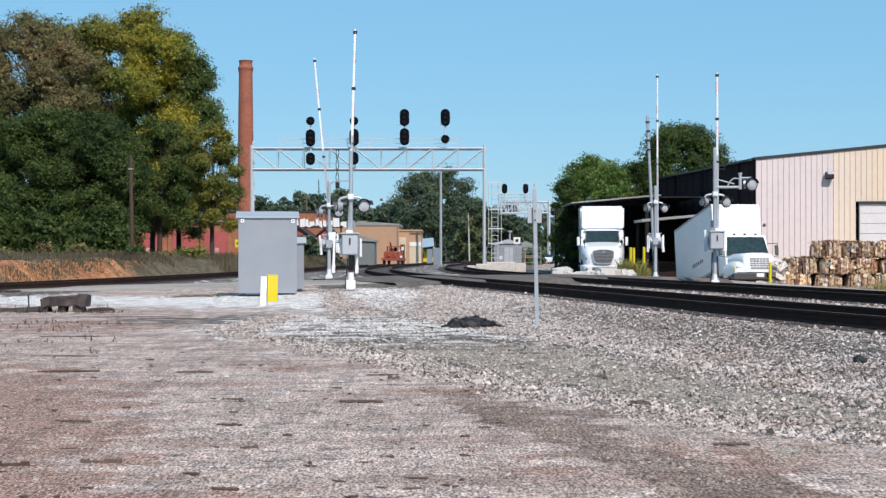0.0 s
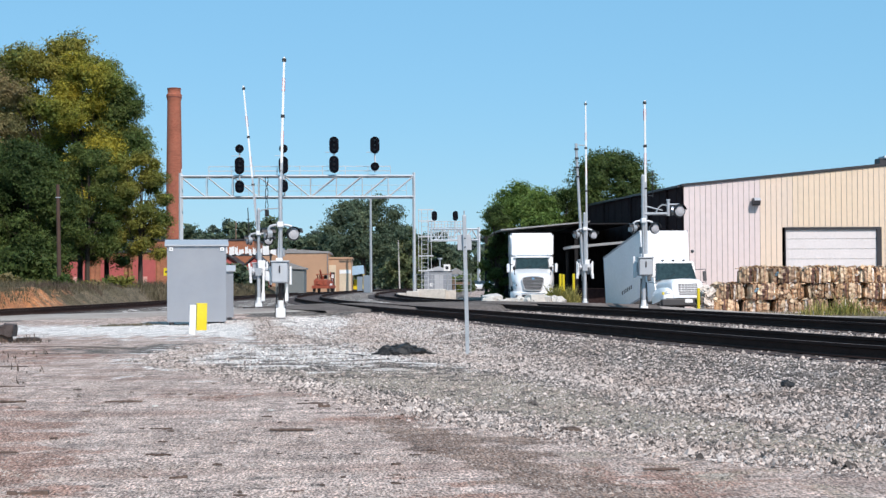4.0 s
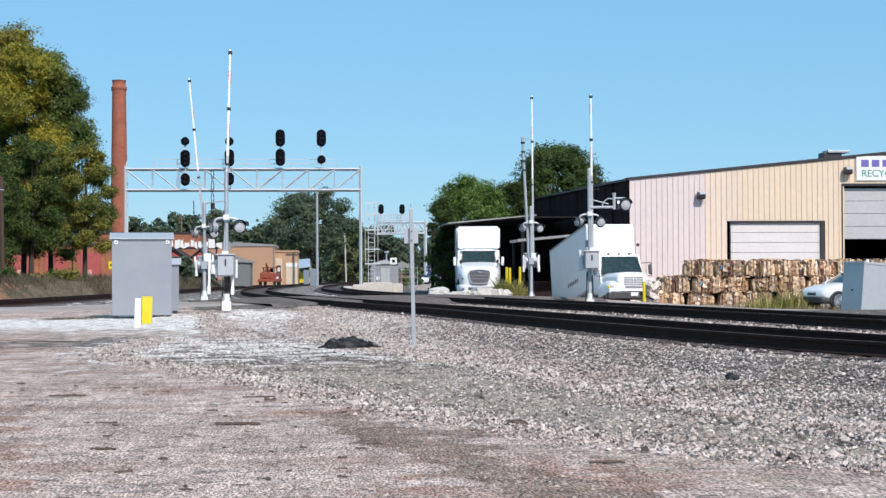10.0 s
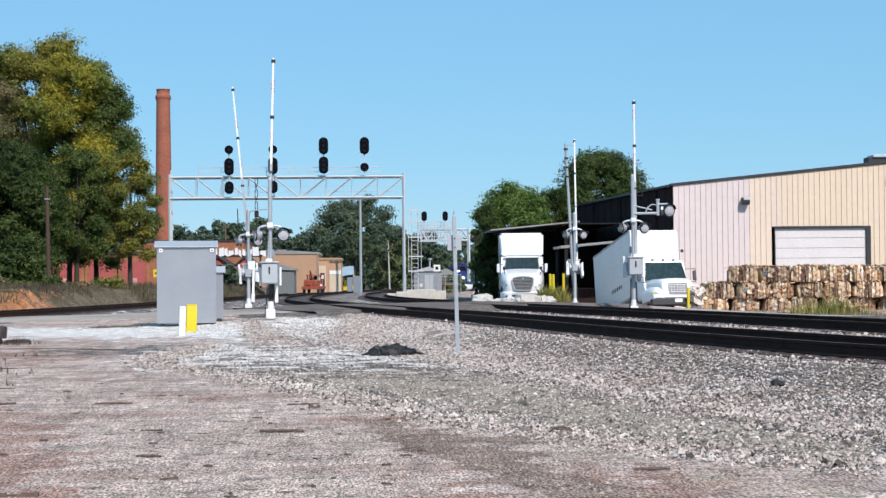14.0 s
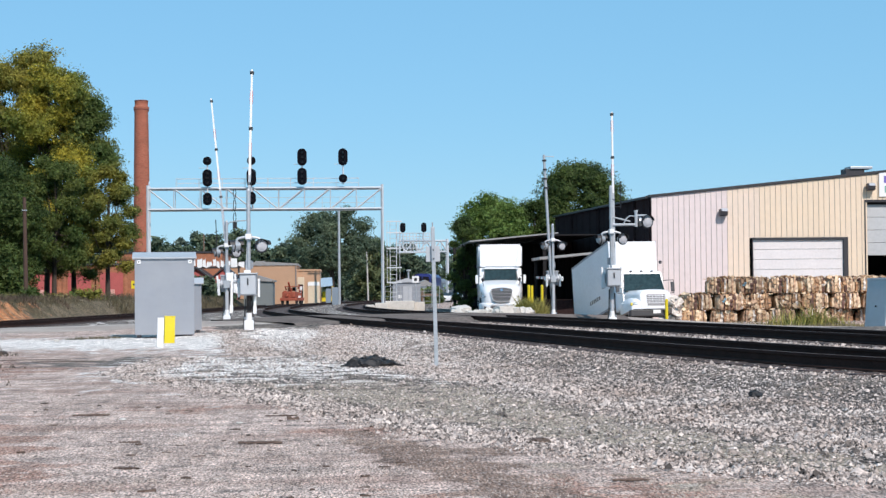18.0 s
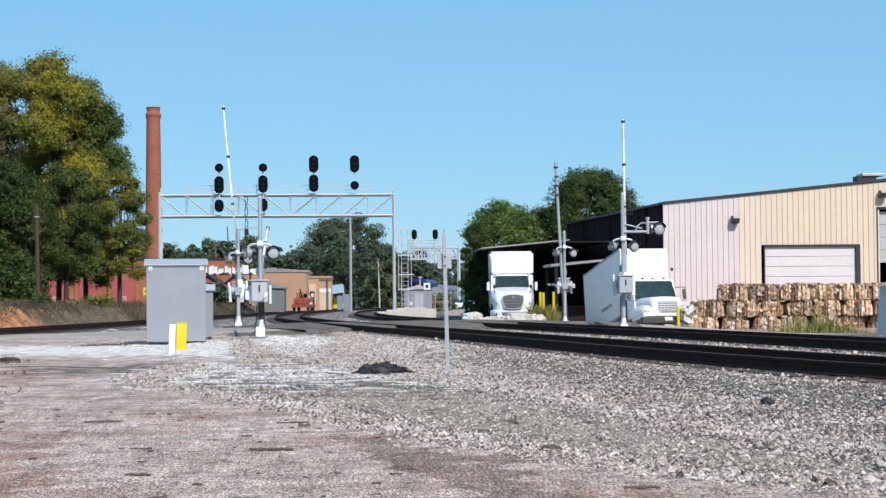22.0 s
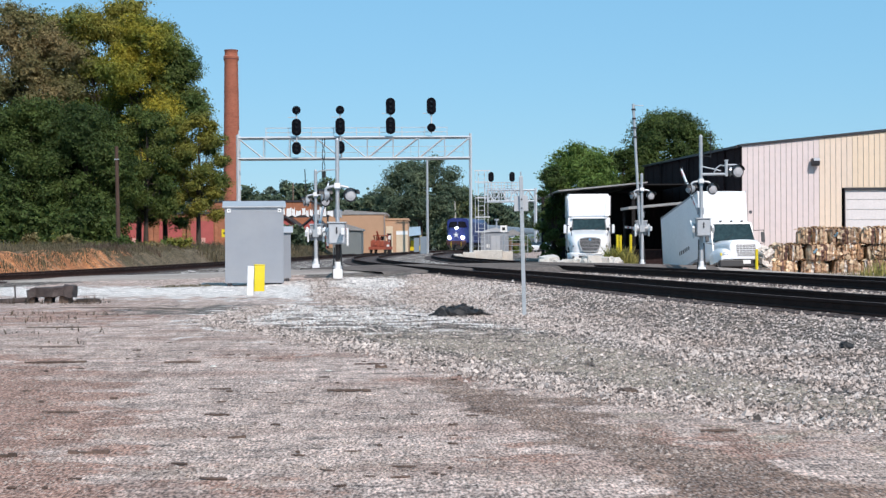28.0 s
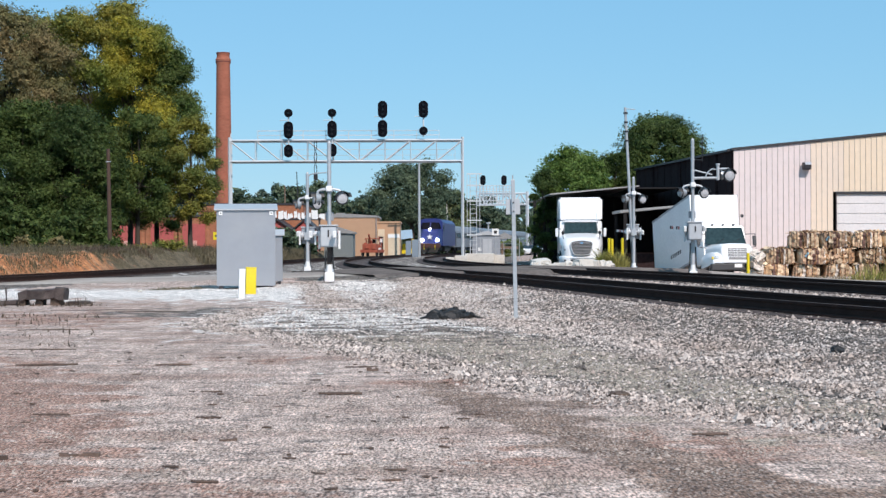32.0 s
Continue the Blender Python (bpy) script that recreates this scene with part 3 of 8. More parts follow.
def pick_ballast(rng, n):
    y = 9.5 + 46 * rng.rand(n) ** 1.5
    cx = np.interp(y, [p.y for p in MAIN_A], [p.x for p in MAIN_A])
    reach = np.interp(y, [0, 10, 14, 20, 29, 40, 56], [5.0, 5.2, 5.3, 6.2, 6.0, 5.4, 4.2])
    # stones lie thick from the track to the inner ridge and along the outer edge, thin between
    rx, ux = np.interp(y, RIDGE_Y, RIDGE_X), np.interp(y, INNER_Y, INNER_X)
    rx = np.where(y > 34, cx - 0.9 - reach, rx)
    top = cx - 0.9
    w = rng.rand(n)
    x = np.where(w < 0.19, rx + 0.12 + rng.randn(n) * 0.24, np.where(w < 0.42, ux + rng.randn(n) * 0.3, np.where(w < 0.88, ux - 0.2 + (top - ux + 0.2) * rng.rand(n), rx + (ux - rx) * rng.rand(n))))
    return np.minimum(x, top), y


def pick_between(rng, n):
    y = 18 + 40 * rng.rand(n)
    cx = np.interp(y, [p.y for p in MAIN_A], [p.x for p in MAIN_A])
    return cx + 0.9 + 3.4 * rng.rand(n), y


def pick_lot(rng, n):
    y = 8.6 / (1 - 0.72 * rng.rand(n))
    return (rng.rand(n) * 2 - 1.02) * (y * 0.30) - 0.02 * y, y


build_ground()
build_road()

# ---------- trackside things ----------
def signal_house(name, m, w, d, h, label, lugs=True, eye=False, skin=None):
    t = thing(name, label, "equipment cabinet", m)
    bx("body", -w / 2, w / 2, 0, d, 0.09, h - 0.16, skin or M_ALU, t, 0.012)
    bm = bmesh.new()
    o = 0.07
    if eye:
        box(bm, -w / 2 - 0.02, w / 2 + 0.02, -0.02, d + 0.02, h - 0.17, h - 0.08, 0.015)
    else:
        prism(bm, [(-o, h - 0.18), (-o, h - 0.145), (d * 0.5, h + 0.03), (d + o, h - 0.145), (d + o, h - 0.18)], -w / 2 - o, w / 2 + o, axis="x")
    part("roof", bm, skin or M_ALU_W, t)
    for x in (-w / 2 + 0.12, w / 2 - 0.12):
        if lugs:
            bm = bmesh.new()
            box(bm, x - 0.055, x + 0.055, -0.03, 0.0, h - 0.33, h - 0.21, 0.01)
            lug = part("lifting_lug", bm, M_WHITE, t)
            rd("bolt", (x, -0.04, h - 0.27), (x, -0.03, h - 0.27), 0.02, M_TRIM, lug, n=6)
        for y in (0.12, d - 0.12):
            bx("foot", x - 0.06, x + 0.06, y - 0.1, y + 0.1, -0.05, 0.09, M_TRIM, t)
    bx("cable_entry", w / 2 - 0.55, w / 2 - 0.22, 0.05, 0.3, -0.05, 0.09, M_BLACK, t)
    if eye:
        bm = bmesh.new()
        rod(bm, (0, d / 2, h - 0.1), (0, d / 2, h + 0.05), 0.09, 0.05, n=10)
        part("lifting_eye", bm, M_WHITE, t)
        for z in (h * 0.45,):
            rd("lock", (-w / 2 - 0.02, d * 0.5, z), (-w / 2, d * 0.5, z), 0.04, M_BLACK, t)
    return t


def marker_post(name, x, y, w, h, material, label, tilt=0.0):
    t = thing(name, label, "marker post", pose(x, y, gz(x, y) - 0.04, 0, tilt, 12))
    bm = bmesh.new()
    box(bm, -w / 2, w / 2, -w * 0.3, w * 0.3, 0, h, 0.015)
    part("post", bm, material, t, smooth=True)
    bm = bmesh.new()
    box(bm, -w / 2 - 0.006, w / 2 + 0.006, -w * 0.3 - 0.006, w * 0.3 + 0.006, h, h + 0.03, 0.012)
    part("cap", bm, material, t)
    return t


def sign_post():
    x, y = 1.60, 28.8
    t = thing("sign_post", "galvanised square post with a small pale sign at the top", "sign post", pose(x, y, gz(x, y) - 0.05, 0, -1.1, 0))
    bx("post", -0.032, 0.032, -0.03, 0.03, 0, 2.42, M_GALV, t, 0.006)
    rd("spike", (0, 0, 2.42), (0, 0, 2.5), 0.012, M_GALV, t)
    bx("sign_panel", -0.125, 0.115, 0.034, 0.042, 1.83, 2.09, M_ALU_W, t, 0.002, "back of a small square sign")
    for z in (1.88, 2.03):
        rd("bolt", (0, -0.045, z), (0, -0.03, z), 0.014, M_TRIM, t, n=6)


def flasher(parent, x, y, z, yaw, r=0.215):
    """A flashing light facing along yaw: dark round background, pale lens, short visor and housing."""
    m = pose(x, y, z, 0, 0, yaw)

    def turned(name, build, material, owner, smooth=True):
        bm = bmesh.new()
        build(bm)
        bmesh.ops.transform(bm, matrix=m, verts=bm.verts[:])
        return part(name, bm, material, owner, smooth=smooth)

    bgd = turned("light_background", lambda bm: rod(bm, (0, 0, 0), (0.025, 0, 0), r, n=24), M_BLACK, parent)
    turned("lamp_housing", lambda bm: rod(bm, (-0.17, 0, 0), (0, 0, 0), r * 0.55, r * 0.85, n=18), M_GALV, bgd)
    turned("lens", lambda bm: (rod(bm, (0.025, 0, 0), (0.05, 0, 0), r * 0.80, n=20), ball(bm, (0.04, 0, 0), r * 0.76, (0.25, 1, 1))), M_FLENS, bgd)

    def hood(bm):
        segs, q = 12, r * 0.92
        for k in range(segs):
            a0, a1 = radians(10 + 160 * k / segs), radians(10 + 160 * (k + 1) / segs)
            bm.faces.new([bm.verts.new(c) for c in ((0.025, q * math.cos(a0), q * math.sin(a0)), (0.025, q * math.cos(a1), q * math.sin(a1)), (0.16, q * math.cos(a1), q * math.sin(a1)), (0.16, q * math.cos(a0), q * math.sin(a0)))])
        bmesh.ops.remove_doubles(bm, verts=bm.verts[:], dist=0.001)
        bmesh.ops.solidify(bm, geom=bm.faces[:], thickness=0.006)
    turned("visor", hood, M_BLACK, bgd, False)


def gate_arm(parent, length, side, drop=0.5):
    """The arm, built upright from its pivot; side: where the mast lies from it."""
    arm = new("gate_arm")
    arm.parent = parent
    tagged(arm, "white gate arm with red stripes and small lamps")
    bm = bmesh.new()
    prism(bm, [(-0.045, 0.25), (0.045, 0.25), (0.035, length * 0.5), (-0.035, length * 0.5)], -0.06, 0.06)
    part("lower_arm", bm, M_GALV, arm)
    bm = bmesh.new()
    prism(bm, [(-0.036, length * 0.5), (0.036, length * 0.5), (0.028, length), (-0.028, length)], -0.05, 0.05)
    part("upper_arm", bm, M_ARMW, arm)
    z = length * 0.34
    while z < length - 0.4:
        bx("stripe", -0.041, 0.041, -0.046, 0.046, z, z + 0.4, M_ARMR, arm)
        z += 1.6
    for f in (0.46, 0.72, 0.985):
        bm = bmesh.new()
        box(bm, -0.06, 0.06, -0.06, 0.06, length * f - 0.05, length * f + 0.05, 0.015)
        part("arm_lamp", bm, M_BLACK, arm)
    for x in (-0.45, 0.25):
        bx("counterweight_plate", x - 0.035, x + 0.035, -0.07, 0.07, -drop, 0.28, M_WHITE, arm, 0.01)
        bx("counterweight", x - 0.05, x + 0.05, -0.10, 0.10, -drop, -drop + 0.25, M_WHITE, arm, 0.02)
    rd("pivot_shaft", (-0.47, 0, 0), (0.27, 0, 0), 0.05, M_GALV, arm)
    bx("arm_bracket", -0.10, 0.10, -0.10, 0.10, 0.0, 0.35, M_WHITE, arm, 0.02)
    return arm


M_ARMW = mat("white gate arm", (0.82, 0.82, 0.81), 0.3, 0, 0.04, 2, 20)
M_ARMR = mat("red gate arm stripe", (0.5, 0.03, 0.03), 0.35, 0, 0.06, 2, 20)


def crank(r, half, z):
    """A short drum with two flanges across the mast."""
    bm = bmesh.new()
    rod(bm, (-half, 0, z), (half, 0, z), r * 0.45, n=12)
    for x in (-half * 0.7, half * 0.7):
        rod(bm, (x - 0.03, 0, z), (x + 0.03, 0, z), r, n=14)
    return bm


def crossing_signal(name, x, y, mast_h, arm_len, lamp_z, arm_x, boom=0.0, label="", second_mast=0.0, box_side=-1, up=0.0, hook=0.0):
    t = thing(name, label, "crossing signal", pose(x, y, gz(x, y) - 0.05, 0, 0, 0), group="crossing gates")
    bm = bmesh.new()
    box(bm, -0.145, 0.145, -0.145, 0.145, -0.15, 0.33, 0.03)
    base = part("foundation", bm, M_WHITE, t, "white painted concrete foundation")
    for a in (-0.12, 0.12):
        for b in (-0.12, 0.12):
            rd("anchor_bolt", (a, b, 0.35), (a, b, 0.42), 0.02, M_GALV, base, n=6)
    rd("mast_socket", (0, 0, 0.32), (0, 0, 0.55), 0.10, M_WHITE, t, 0.085, n=14)
    rd("mast", (0, 0, 0.5), (0, 0, mast_h), 0.062, M_GALV, t, n=14)
    rd("mast_sleeve", (0, 0, 0.5), (0, 0, 1.06 + up), 0.075, M_TIE if arm_x else M_ALU_W, t, n=14)
    bm = bmesh.new()
    box(bm, -0.25, 0.25, box_side * 0.12, box_side * 0.55, 1.05 + up, 1.68 + up, 0.03)
    mech = part("gate_mechanism", bm, M_ALU, t, "grey gate motor box")
    bx("mechanism_door", -0.22, 0.22, box_side * 0.55, box_side * 0.57, 1.09 + up, 1.64 + up, M_ALU_W, mech, 0.005)
    bx("door_latch", -0.02, 0.02, box_side * 0.57, box_side * 0.60, 1.36 + up, 1.56 + up, M_TRIM, mech)
    bx("mechanism_lid", -0.28, 0.28, box_side * 0.08, box_side * 0.6, 1.68 + up, 1.72 + up, M_ALU_W, mech, 0.008)
    bx("mounting_bracket", -0.12, 0.12, -0.14, 0.14, 1.2 + up, 1.5 + up, M_GALV, t)
    # curved bracket that carries the lamps, with its clamp on the mast
    bm = bmesh.new()
    tube(bm, [(0.36 * math.sin(k * 0.2618), 0, lamp_z + 0.10 + 0.17 * math.cos(k * 0.2618) ** 0.5 if abs(k) < 6 else lamp_z - 0.06) for k in range(-6, 7)], 0.038, 8)
    part("lamp_bracket", bm, M_ALU_W, t, smooth=True)
    rd("mast_clamp", (0, 0, lamp_z + 0.18), (0, 0, lamp_z + 0.36), 0.10, M_ALU_W, t, n=12)
    bx("junction_box", -0.09, 0.09, -0.16, -0.05, lamp_z + 0.20, lamp_z + 0.36, M_WHITE, t, 0.02)
    flasher(t, 0.38, -0.14, lamp_z, -62)
    flasher(t, 0.46, 0.16, lamp_z, 25, 0.19)
    flasher(t, -0.42, -0.08, lamp_z, 196, 0.19)
    flasher(t, -0.33, 0.14, lamp_z, 12)
    rd("mast_cap", (0, 0, mast_h), (0, 0, mast_h + 0.07), 0.068, M_ALU_W, t, 0.03)
    for k in range(3):
        z = lamp_z + 0.75 + k * 0.42
        if z < mast_h - 0.2:
            rd("mast_band", (0, 0, z), (0, 0, z + 0.05), 0.072, M_ALU_W, t, n=12)
    # cable conduits, junction boxes and the arm's hinge gear beside the motor
    for dx, top_z, r in ((0.09, 1.2, 0.022), (-0.10, 0.95 + up, 0.02)):
        bm = bmesh.new()
        tube(bm, [(dx * 1.7, -0.05, -0.05), (dx * 1.5, -0.05, 0.35), (dx * 1.2, -0.04, 0.6), (dx, -0.03, top_z)], r, 6)
        part("conduit", bm, M_BLACK, t)
    hub = part("crank_hub", crank(0.17, 0.30, 1.36 + up), M_ALU_W, t, "pale crank and gear hub", smooth=True)
    for dx in (-0.3, 0.3):
        bx("crank_arm", dx - 0.03, dx + 0.03, -0.14, 0.14, 1.0 + up, 1.55 + up, M_WHITE, hub, 0.015)
    bx("mast_light_box", -0.12, 0.12, 0.10, 0.24, 1.85 + up, 2.1 + up, M_ALU, t, 0.02)
    if boom:
        z = lamp_z + 0.52
        rd("boom_pipe", (0, 0, z), (boom * 0.82, -0.1, z), 0.05, M_ALU_W, t)
        rd("boom_brace", (0, 0, z + 0.30), (boom * 0.62, -0.08, z + 0.12), 0.025, M_ALU_W, t)
        bm = bmesh.new()
        tube(bm, [(boom * 0.40, -0.1, z + 0.05), (boom * 0.48, -0.1, z + 0.22), (boom * 0.6, -0.1, z + 0.32), (boom * 0.8, -0.1, z + 0.30)], 0.025, 7)
        part("lamp_cable", bm, M_GALV, t, smooth=True)
        rd("boom_riser", (boom * 0.80, -0.1, z - 0.08), (boom * 0.80, -0.1, z + 0.48), 0.055, M_ALU_W, t)
        rd("riser_cap", (boom * 0.80, -0.1, z + 0.46), (boom * 0.80, -0.1, z + 0.52), 0.075, M_ALU_W, t)
        rd("lamp_pipe", (boom * 0.80, -0.1, z + 0.33), (boom + 0.16, -0.15, z + 0.33), 0.035, M_ALU_W, t)
        flasher(t, boom + 0.16, -0.2, z + 0.10, -68, 0.25)
        flasher(t, boom - 0.02, 0.25, z + 0.12, 160, 0.19)
        # thin dark aerial with short side rods, clamped to the mast
        a = rd("aerial", (0.36, 0.05, mast_h - 0.75), (0.36, 0.05, mast_h + 0.22), 0.02, M_BLACK, t, n=6)
        rd("aerial_arm", (0, 0.05, mast_h - 0.7), (0.38, 0.05, mast_h - 0.7), 0.015, M_BLACK, a, n=6)
        for k in range(5):
            zz = mast_h - 0.55 + k * 0.15
            rd("aerial_rod", (0.28, 0.05, zz - 0.04), (0.44, 0.05, zz + 0.04), 0.008, M_BLACK, a, n=5)
    if second_mast:
        rd("antenna_mast", (-0.02, 0.1, 0.7), (-0.36, 0.1, second_mast), 0.075, M_GALV, t, 0.06)
        rd("antenna_arm", (-0.36, 0.1, second_mast - 0.06), (0.10, 0.1, second_mast - 0.09), 0.018, M_GALV, t)
        for k in range(4):
            rd("antenna_clamp", (-0.34 + k * 0.02, 0.1, second_mast - 0.3 - k * 0.42), (-0.34 + k * 0.02, 0.1, second_mast - 0.22 - k * 0.42), 0.10, M_TRIM, t, n=8)
    if hook:
        bm = bmesh.new()
        tube(bm, [(0, 0, mast_h - 0.15), (0.12, 0, mast_h - 0.02), (0.35, 0, mast_h + 0.03), (0.75, 0, mast_h + 0.05)], 0.025, 7)
        part("wire_hook", bm, M_GALV, t, smooth=True)
        w = rd("stub_aerial", (-0.38, 0, mast_h - 1.0), (-0.42, 0, mast_h + 0.08), 0.018, M_BLACK, t, n=6)
        rd("aerial_bracket", (-0.38, 0, mast_h - 0.95), (0, 0, mast_h - 1.1), 0.018, M_BLACK, w, n=6)
        for k in range(3):
            rd("aerial_rod", (-0.48, 0, mast_h - 0.4 - k * 0.2), (-0.32, 0, mast_h - 0.36 - k * 0.2), 0.008, M_BLACK, w, n=5)
    return t, gate_arm(t, arm_len, 1, arm_x or 0.5)


def strut(name, a, b, s, material, parent):
    """A square member from a to b."""
    a, b = Vector(a), Vector(b)
    bm = bmesh.new()
    rod(bm, a, b, s * 0.7, n=4)
    return part(name, bm, material, parent)


M_HEAD = mat("black signal enamel", (0.006, 0.006, 0.010), 0.8, 0, 0.15, 3, 20, spec=0.1)


def signal_head(parent, x, y, z, kind):
    """A dark signal head with its round or oval background; kind: lamps in it."""
    bm = bmesh.new()
    n = 28
    h, r = (0.34, 0.42) if kind == 3 else (0.0, 0.38)
    if kind == 2:
        h, r = 0.16, 0.40
    pts = []
    for k in range(n):
        a = 2 * math.pi * k / n
        pts.append((x + r * math.cos(a), z + r * math.sin(a) + (h if math.sin(a) > 0 else -h)))
    prism(bm, pts, y, y + 0.04)
    head = part("signal_head", bm, M_HEAD, parent, "black signal head")
    lens = {3: (0.42, 0.0, -0.42), 2: (0.2, -0.2), 1: (0.0,)}[kind]
    for dz in lens:
        bm = bmesh.new()
        segs = 10
        ring = []
        for k in range(segs + 1):
            a = radians(-20 + 220 * k / segs)
            ring.append((0.16 * math.cos(a), 0.16 * math.sin(a)))
        for (a0, b0), (a1, b1) in zip(ring, ring[1:]):
            bm.faces.new([bm.verts.new(c) for c in ((x + a0, y, z + dz + b0), (x + a1, y, z + dz + b1), (x + a1, y - 0.3, z + dz + b1), (x + a0, y - 0.3, z + dz + b0))])
        part("visor", bm, M_HEAD, head)
        rd("lens", (x, y - 0.02, z + dz), (x, y, z + dz), 0.12, M_LENS, head)
    bx("lamp_case", x - 0.16, x + 0.16, y + 0.04, y + 0.3, z - 0.5 if kind == 3 else z - 0.2, z + 0.5 if kind == 3 else z + 0.2, M_BLACK, head)


def signal_bridge():
    Y, x0, x1, z0, z1 = 150.0, -16.95, 3.65, 8.75, 10.6
    zg = gz(-17, Y)
    t = thing("signal_bridge", "silver steel signal bridge spanning the tracks with black signal heads", "signal bridge", pose(0, 0, 0))
    for x in (x0, x1):
        for dy in (0, 1.3):
            strut("leg", (x, Y + dy, gz(x, Y) - 0.1), (x, Y + dy, z1 + 0.3), 0.17, M_SILV, t)
        for k in range(6):
            z = gz(x, Y) + 0.4 + k * 1.7
            strut("leg_brace", (x, Y, z), (x, Y + 1.3, z + 1.5), 0.07, M_SILV, t)
        bx("leg_footing", x - 0.6, x + 0.6, Y - 0.5, Y + 1.9, gz(x, Y) - 0.3, gz(x, Y) + 0.35, M_CONC, t, 0.03)
    for dy in (0, 1.3):
        for z in (z0, z1):
            strut("chord", (x0, Y + dy, z), (x1, Y + dy, z), 0.15, M_SILV, t)
        bays = 9
        w = (x1 - x0) / bays
        for k in range(bays + 1):
            x = x0 + k * w
            if 0 < k < bays:
                strut("post_member", (x, Y + dy, z0), (x, Y + dy, z1), 0.05, M_SILV, t)
            if k < bays:
                a, b = (z1, z0) if k < 5 else (z0, z1)
                strut("diagonal", (x, Y + dy, a), (x + w, Y + dy, b), 0.085 if dy == 0 else 0.055, M_SILV, t)
    for k in range(9):
        x = x0 + (x1 - x0) * k / 8
        strut("cross_tie", (x, Y, z1), (x, Y + 1.3, z1), 0.08, M_SILV, t)
        strut("cross_tie", (x, Y, z0), (x, Y + 1.3, z0), 0.08, M_SILV, t)
    bx("walkway", -14.5, 1.6, Y + 0.25, Y + 1.05, z1 + 0.10, z1 + 0.14, M_SILV, t)
    for dy in (0.2, 1.1):
        for z in (z1 + 0.5, z1 + 0.9):
            rd("handrail", (-14.5, Y + dy, z), (1.6, Y + dy, z), 0.018, M_SILV, t, n=6)
        for k in range(9):
            x = -14.5 + k * 16.1 / 8
            rd("rail_post", (x, Y + dy, z1), (x, Y + dy, z1 + 0.9), 0.018, M_SILV, t, n=6)
    for x, heads in ((-11.7, ((13.0, 1), (11.5, 3), (9.65, 2))), (-7.85, ((13.0, 1), (11.55, 3), (9.7, 2))), (-3.4, ((13.3, 3), (11.6, 3))), (0.2, ((13.3, 3), (11.4, 1)))):
        zs = [h[0] for h in heads]
        rd("signal_mast", (x, Y - 0.25, min(zs) - 0.5), (x, Y - 0.25, max(zs) + 0.1), 0.07, M_SILV, t)
        for z, kind in heads:
            signal_head(t, x, Y - 0.45, z, kind)
        for z in zs[:1]:
            rd("lamp_bracket", (x - 0.75, Y - 0.3, z - 0.62), (x, Y - 0.3, z - 0.62), 0.03, M_SILV, t, n=6)
    for z in (z0 + 0.55, z0 + 1.05):
        rd("handrail", (-12.5, Y + 0.3, z), (3.0, Y + 0.3, z), 0.018, M_SILV, t, n=6)
    for k in range(11):
        x = -12.5 + k * 1.55
        rd("rail_post", (x, Y + 0.3, z0), (x, Y + 0.3, z0 + 1.05), 0.018, M_SILV, t, n=6)
    # cable loop hanging from the truss, caged ladder
    bm = bmesh.new()
    for d in (-0.07, 0.09):
        tube(bm, [(-9.35 + d * (1 + 0.5 * math.sin(k * 0.9)), Y - 0.2, z1 - 0.1 - 0.158 * k) for k in range(20)], 0.038)
    part("hanging_cable", bm, M_BLACK, t)
    bx("cable_weight", -9.5, -9.15, Y - 0.35, Y - 0.05, z1 - 3.55, z1 - 3.0, M_BLACK, t)
    lx = x1 + 0.95
    for dx in (-0.28, 0.28):
        rd("ladder_stile", (lx + dx, Y + 0.4, gz(lx, Y)), (lx + dx, Y + 0.4, 7.6), 0.035, M_SILV, t, n=6)
        rd("cage_bar", (lx + dx * 2, Y + 0.0, 2.2), (lx + dx * 2, Y + 0.0, 7.6), 0.025, M_SILV, t, n=6)
    for k in range(18):
        z = 0.5 + k * 0.4
        rd("rung", (lx - 0.28, Y + 0.4, z), (lx + 0.28, Y + 0.4, z), 0.018, M_SILV, t, n=6)
    for z in (2.2, 3.5, 5.2, 6.6, 7.6):
        bx("cage_hoop", lx - 0.6, lx + 0.75, Y - 0.05, Y + 0.02, z - 0.05, z + 0.05, M_SILV, t)


M_SILV = mat("silver painted steel", (0.66, 0.68, 0.70), 0.45, 0.25, 0.06, 0.8, 10)


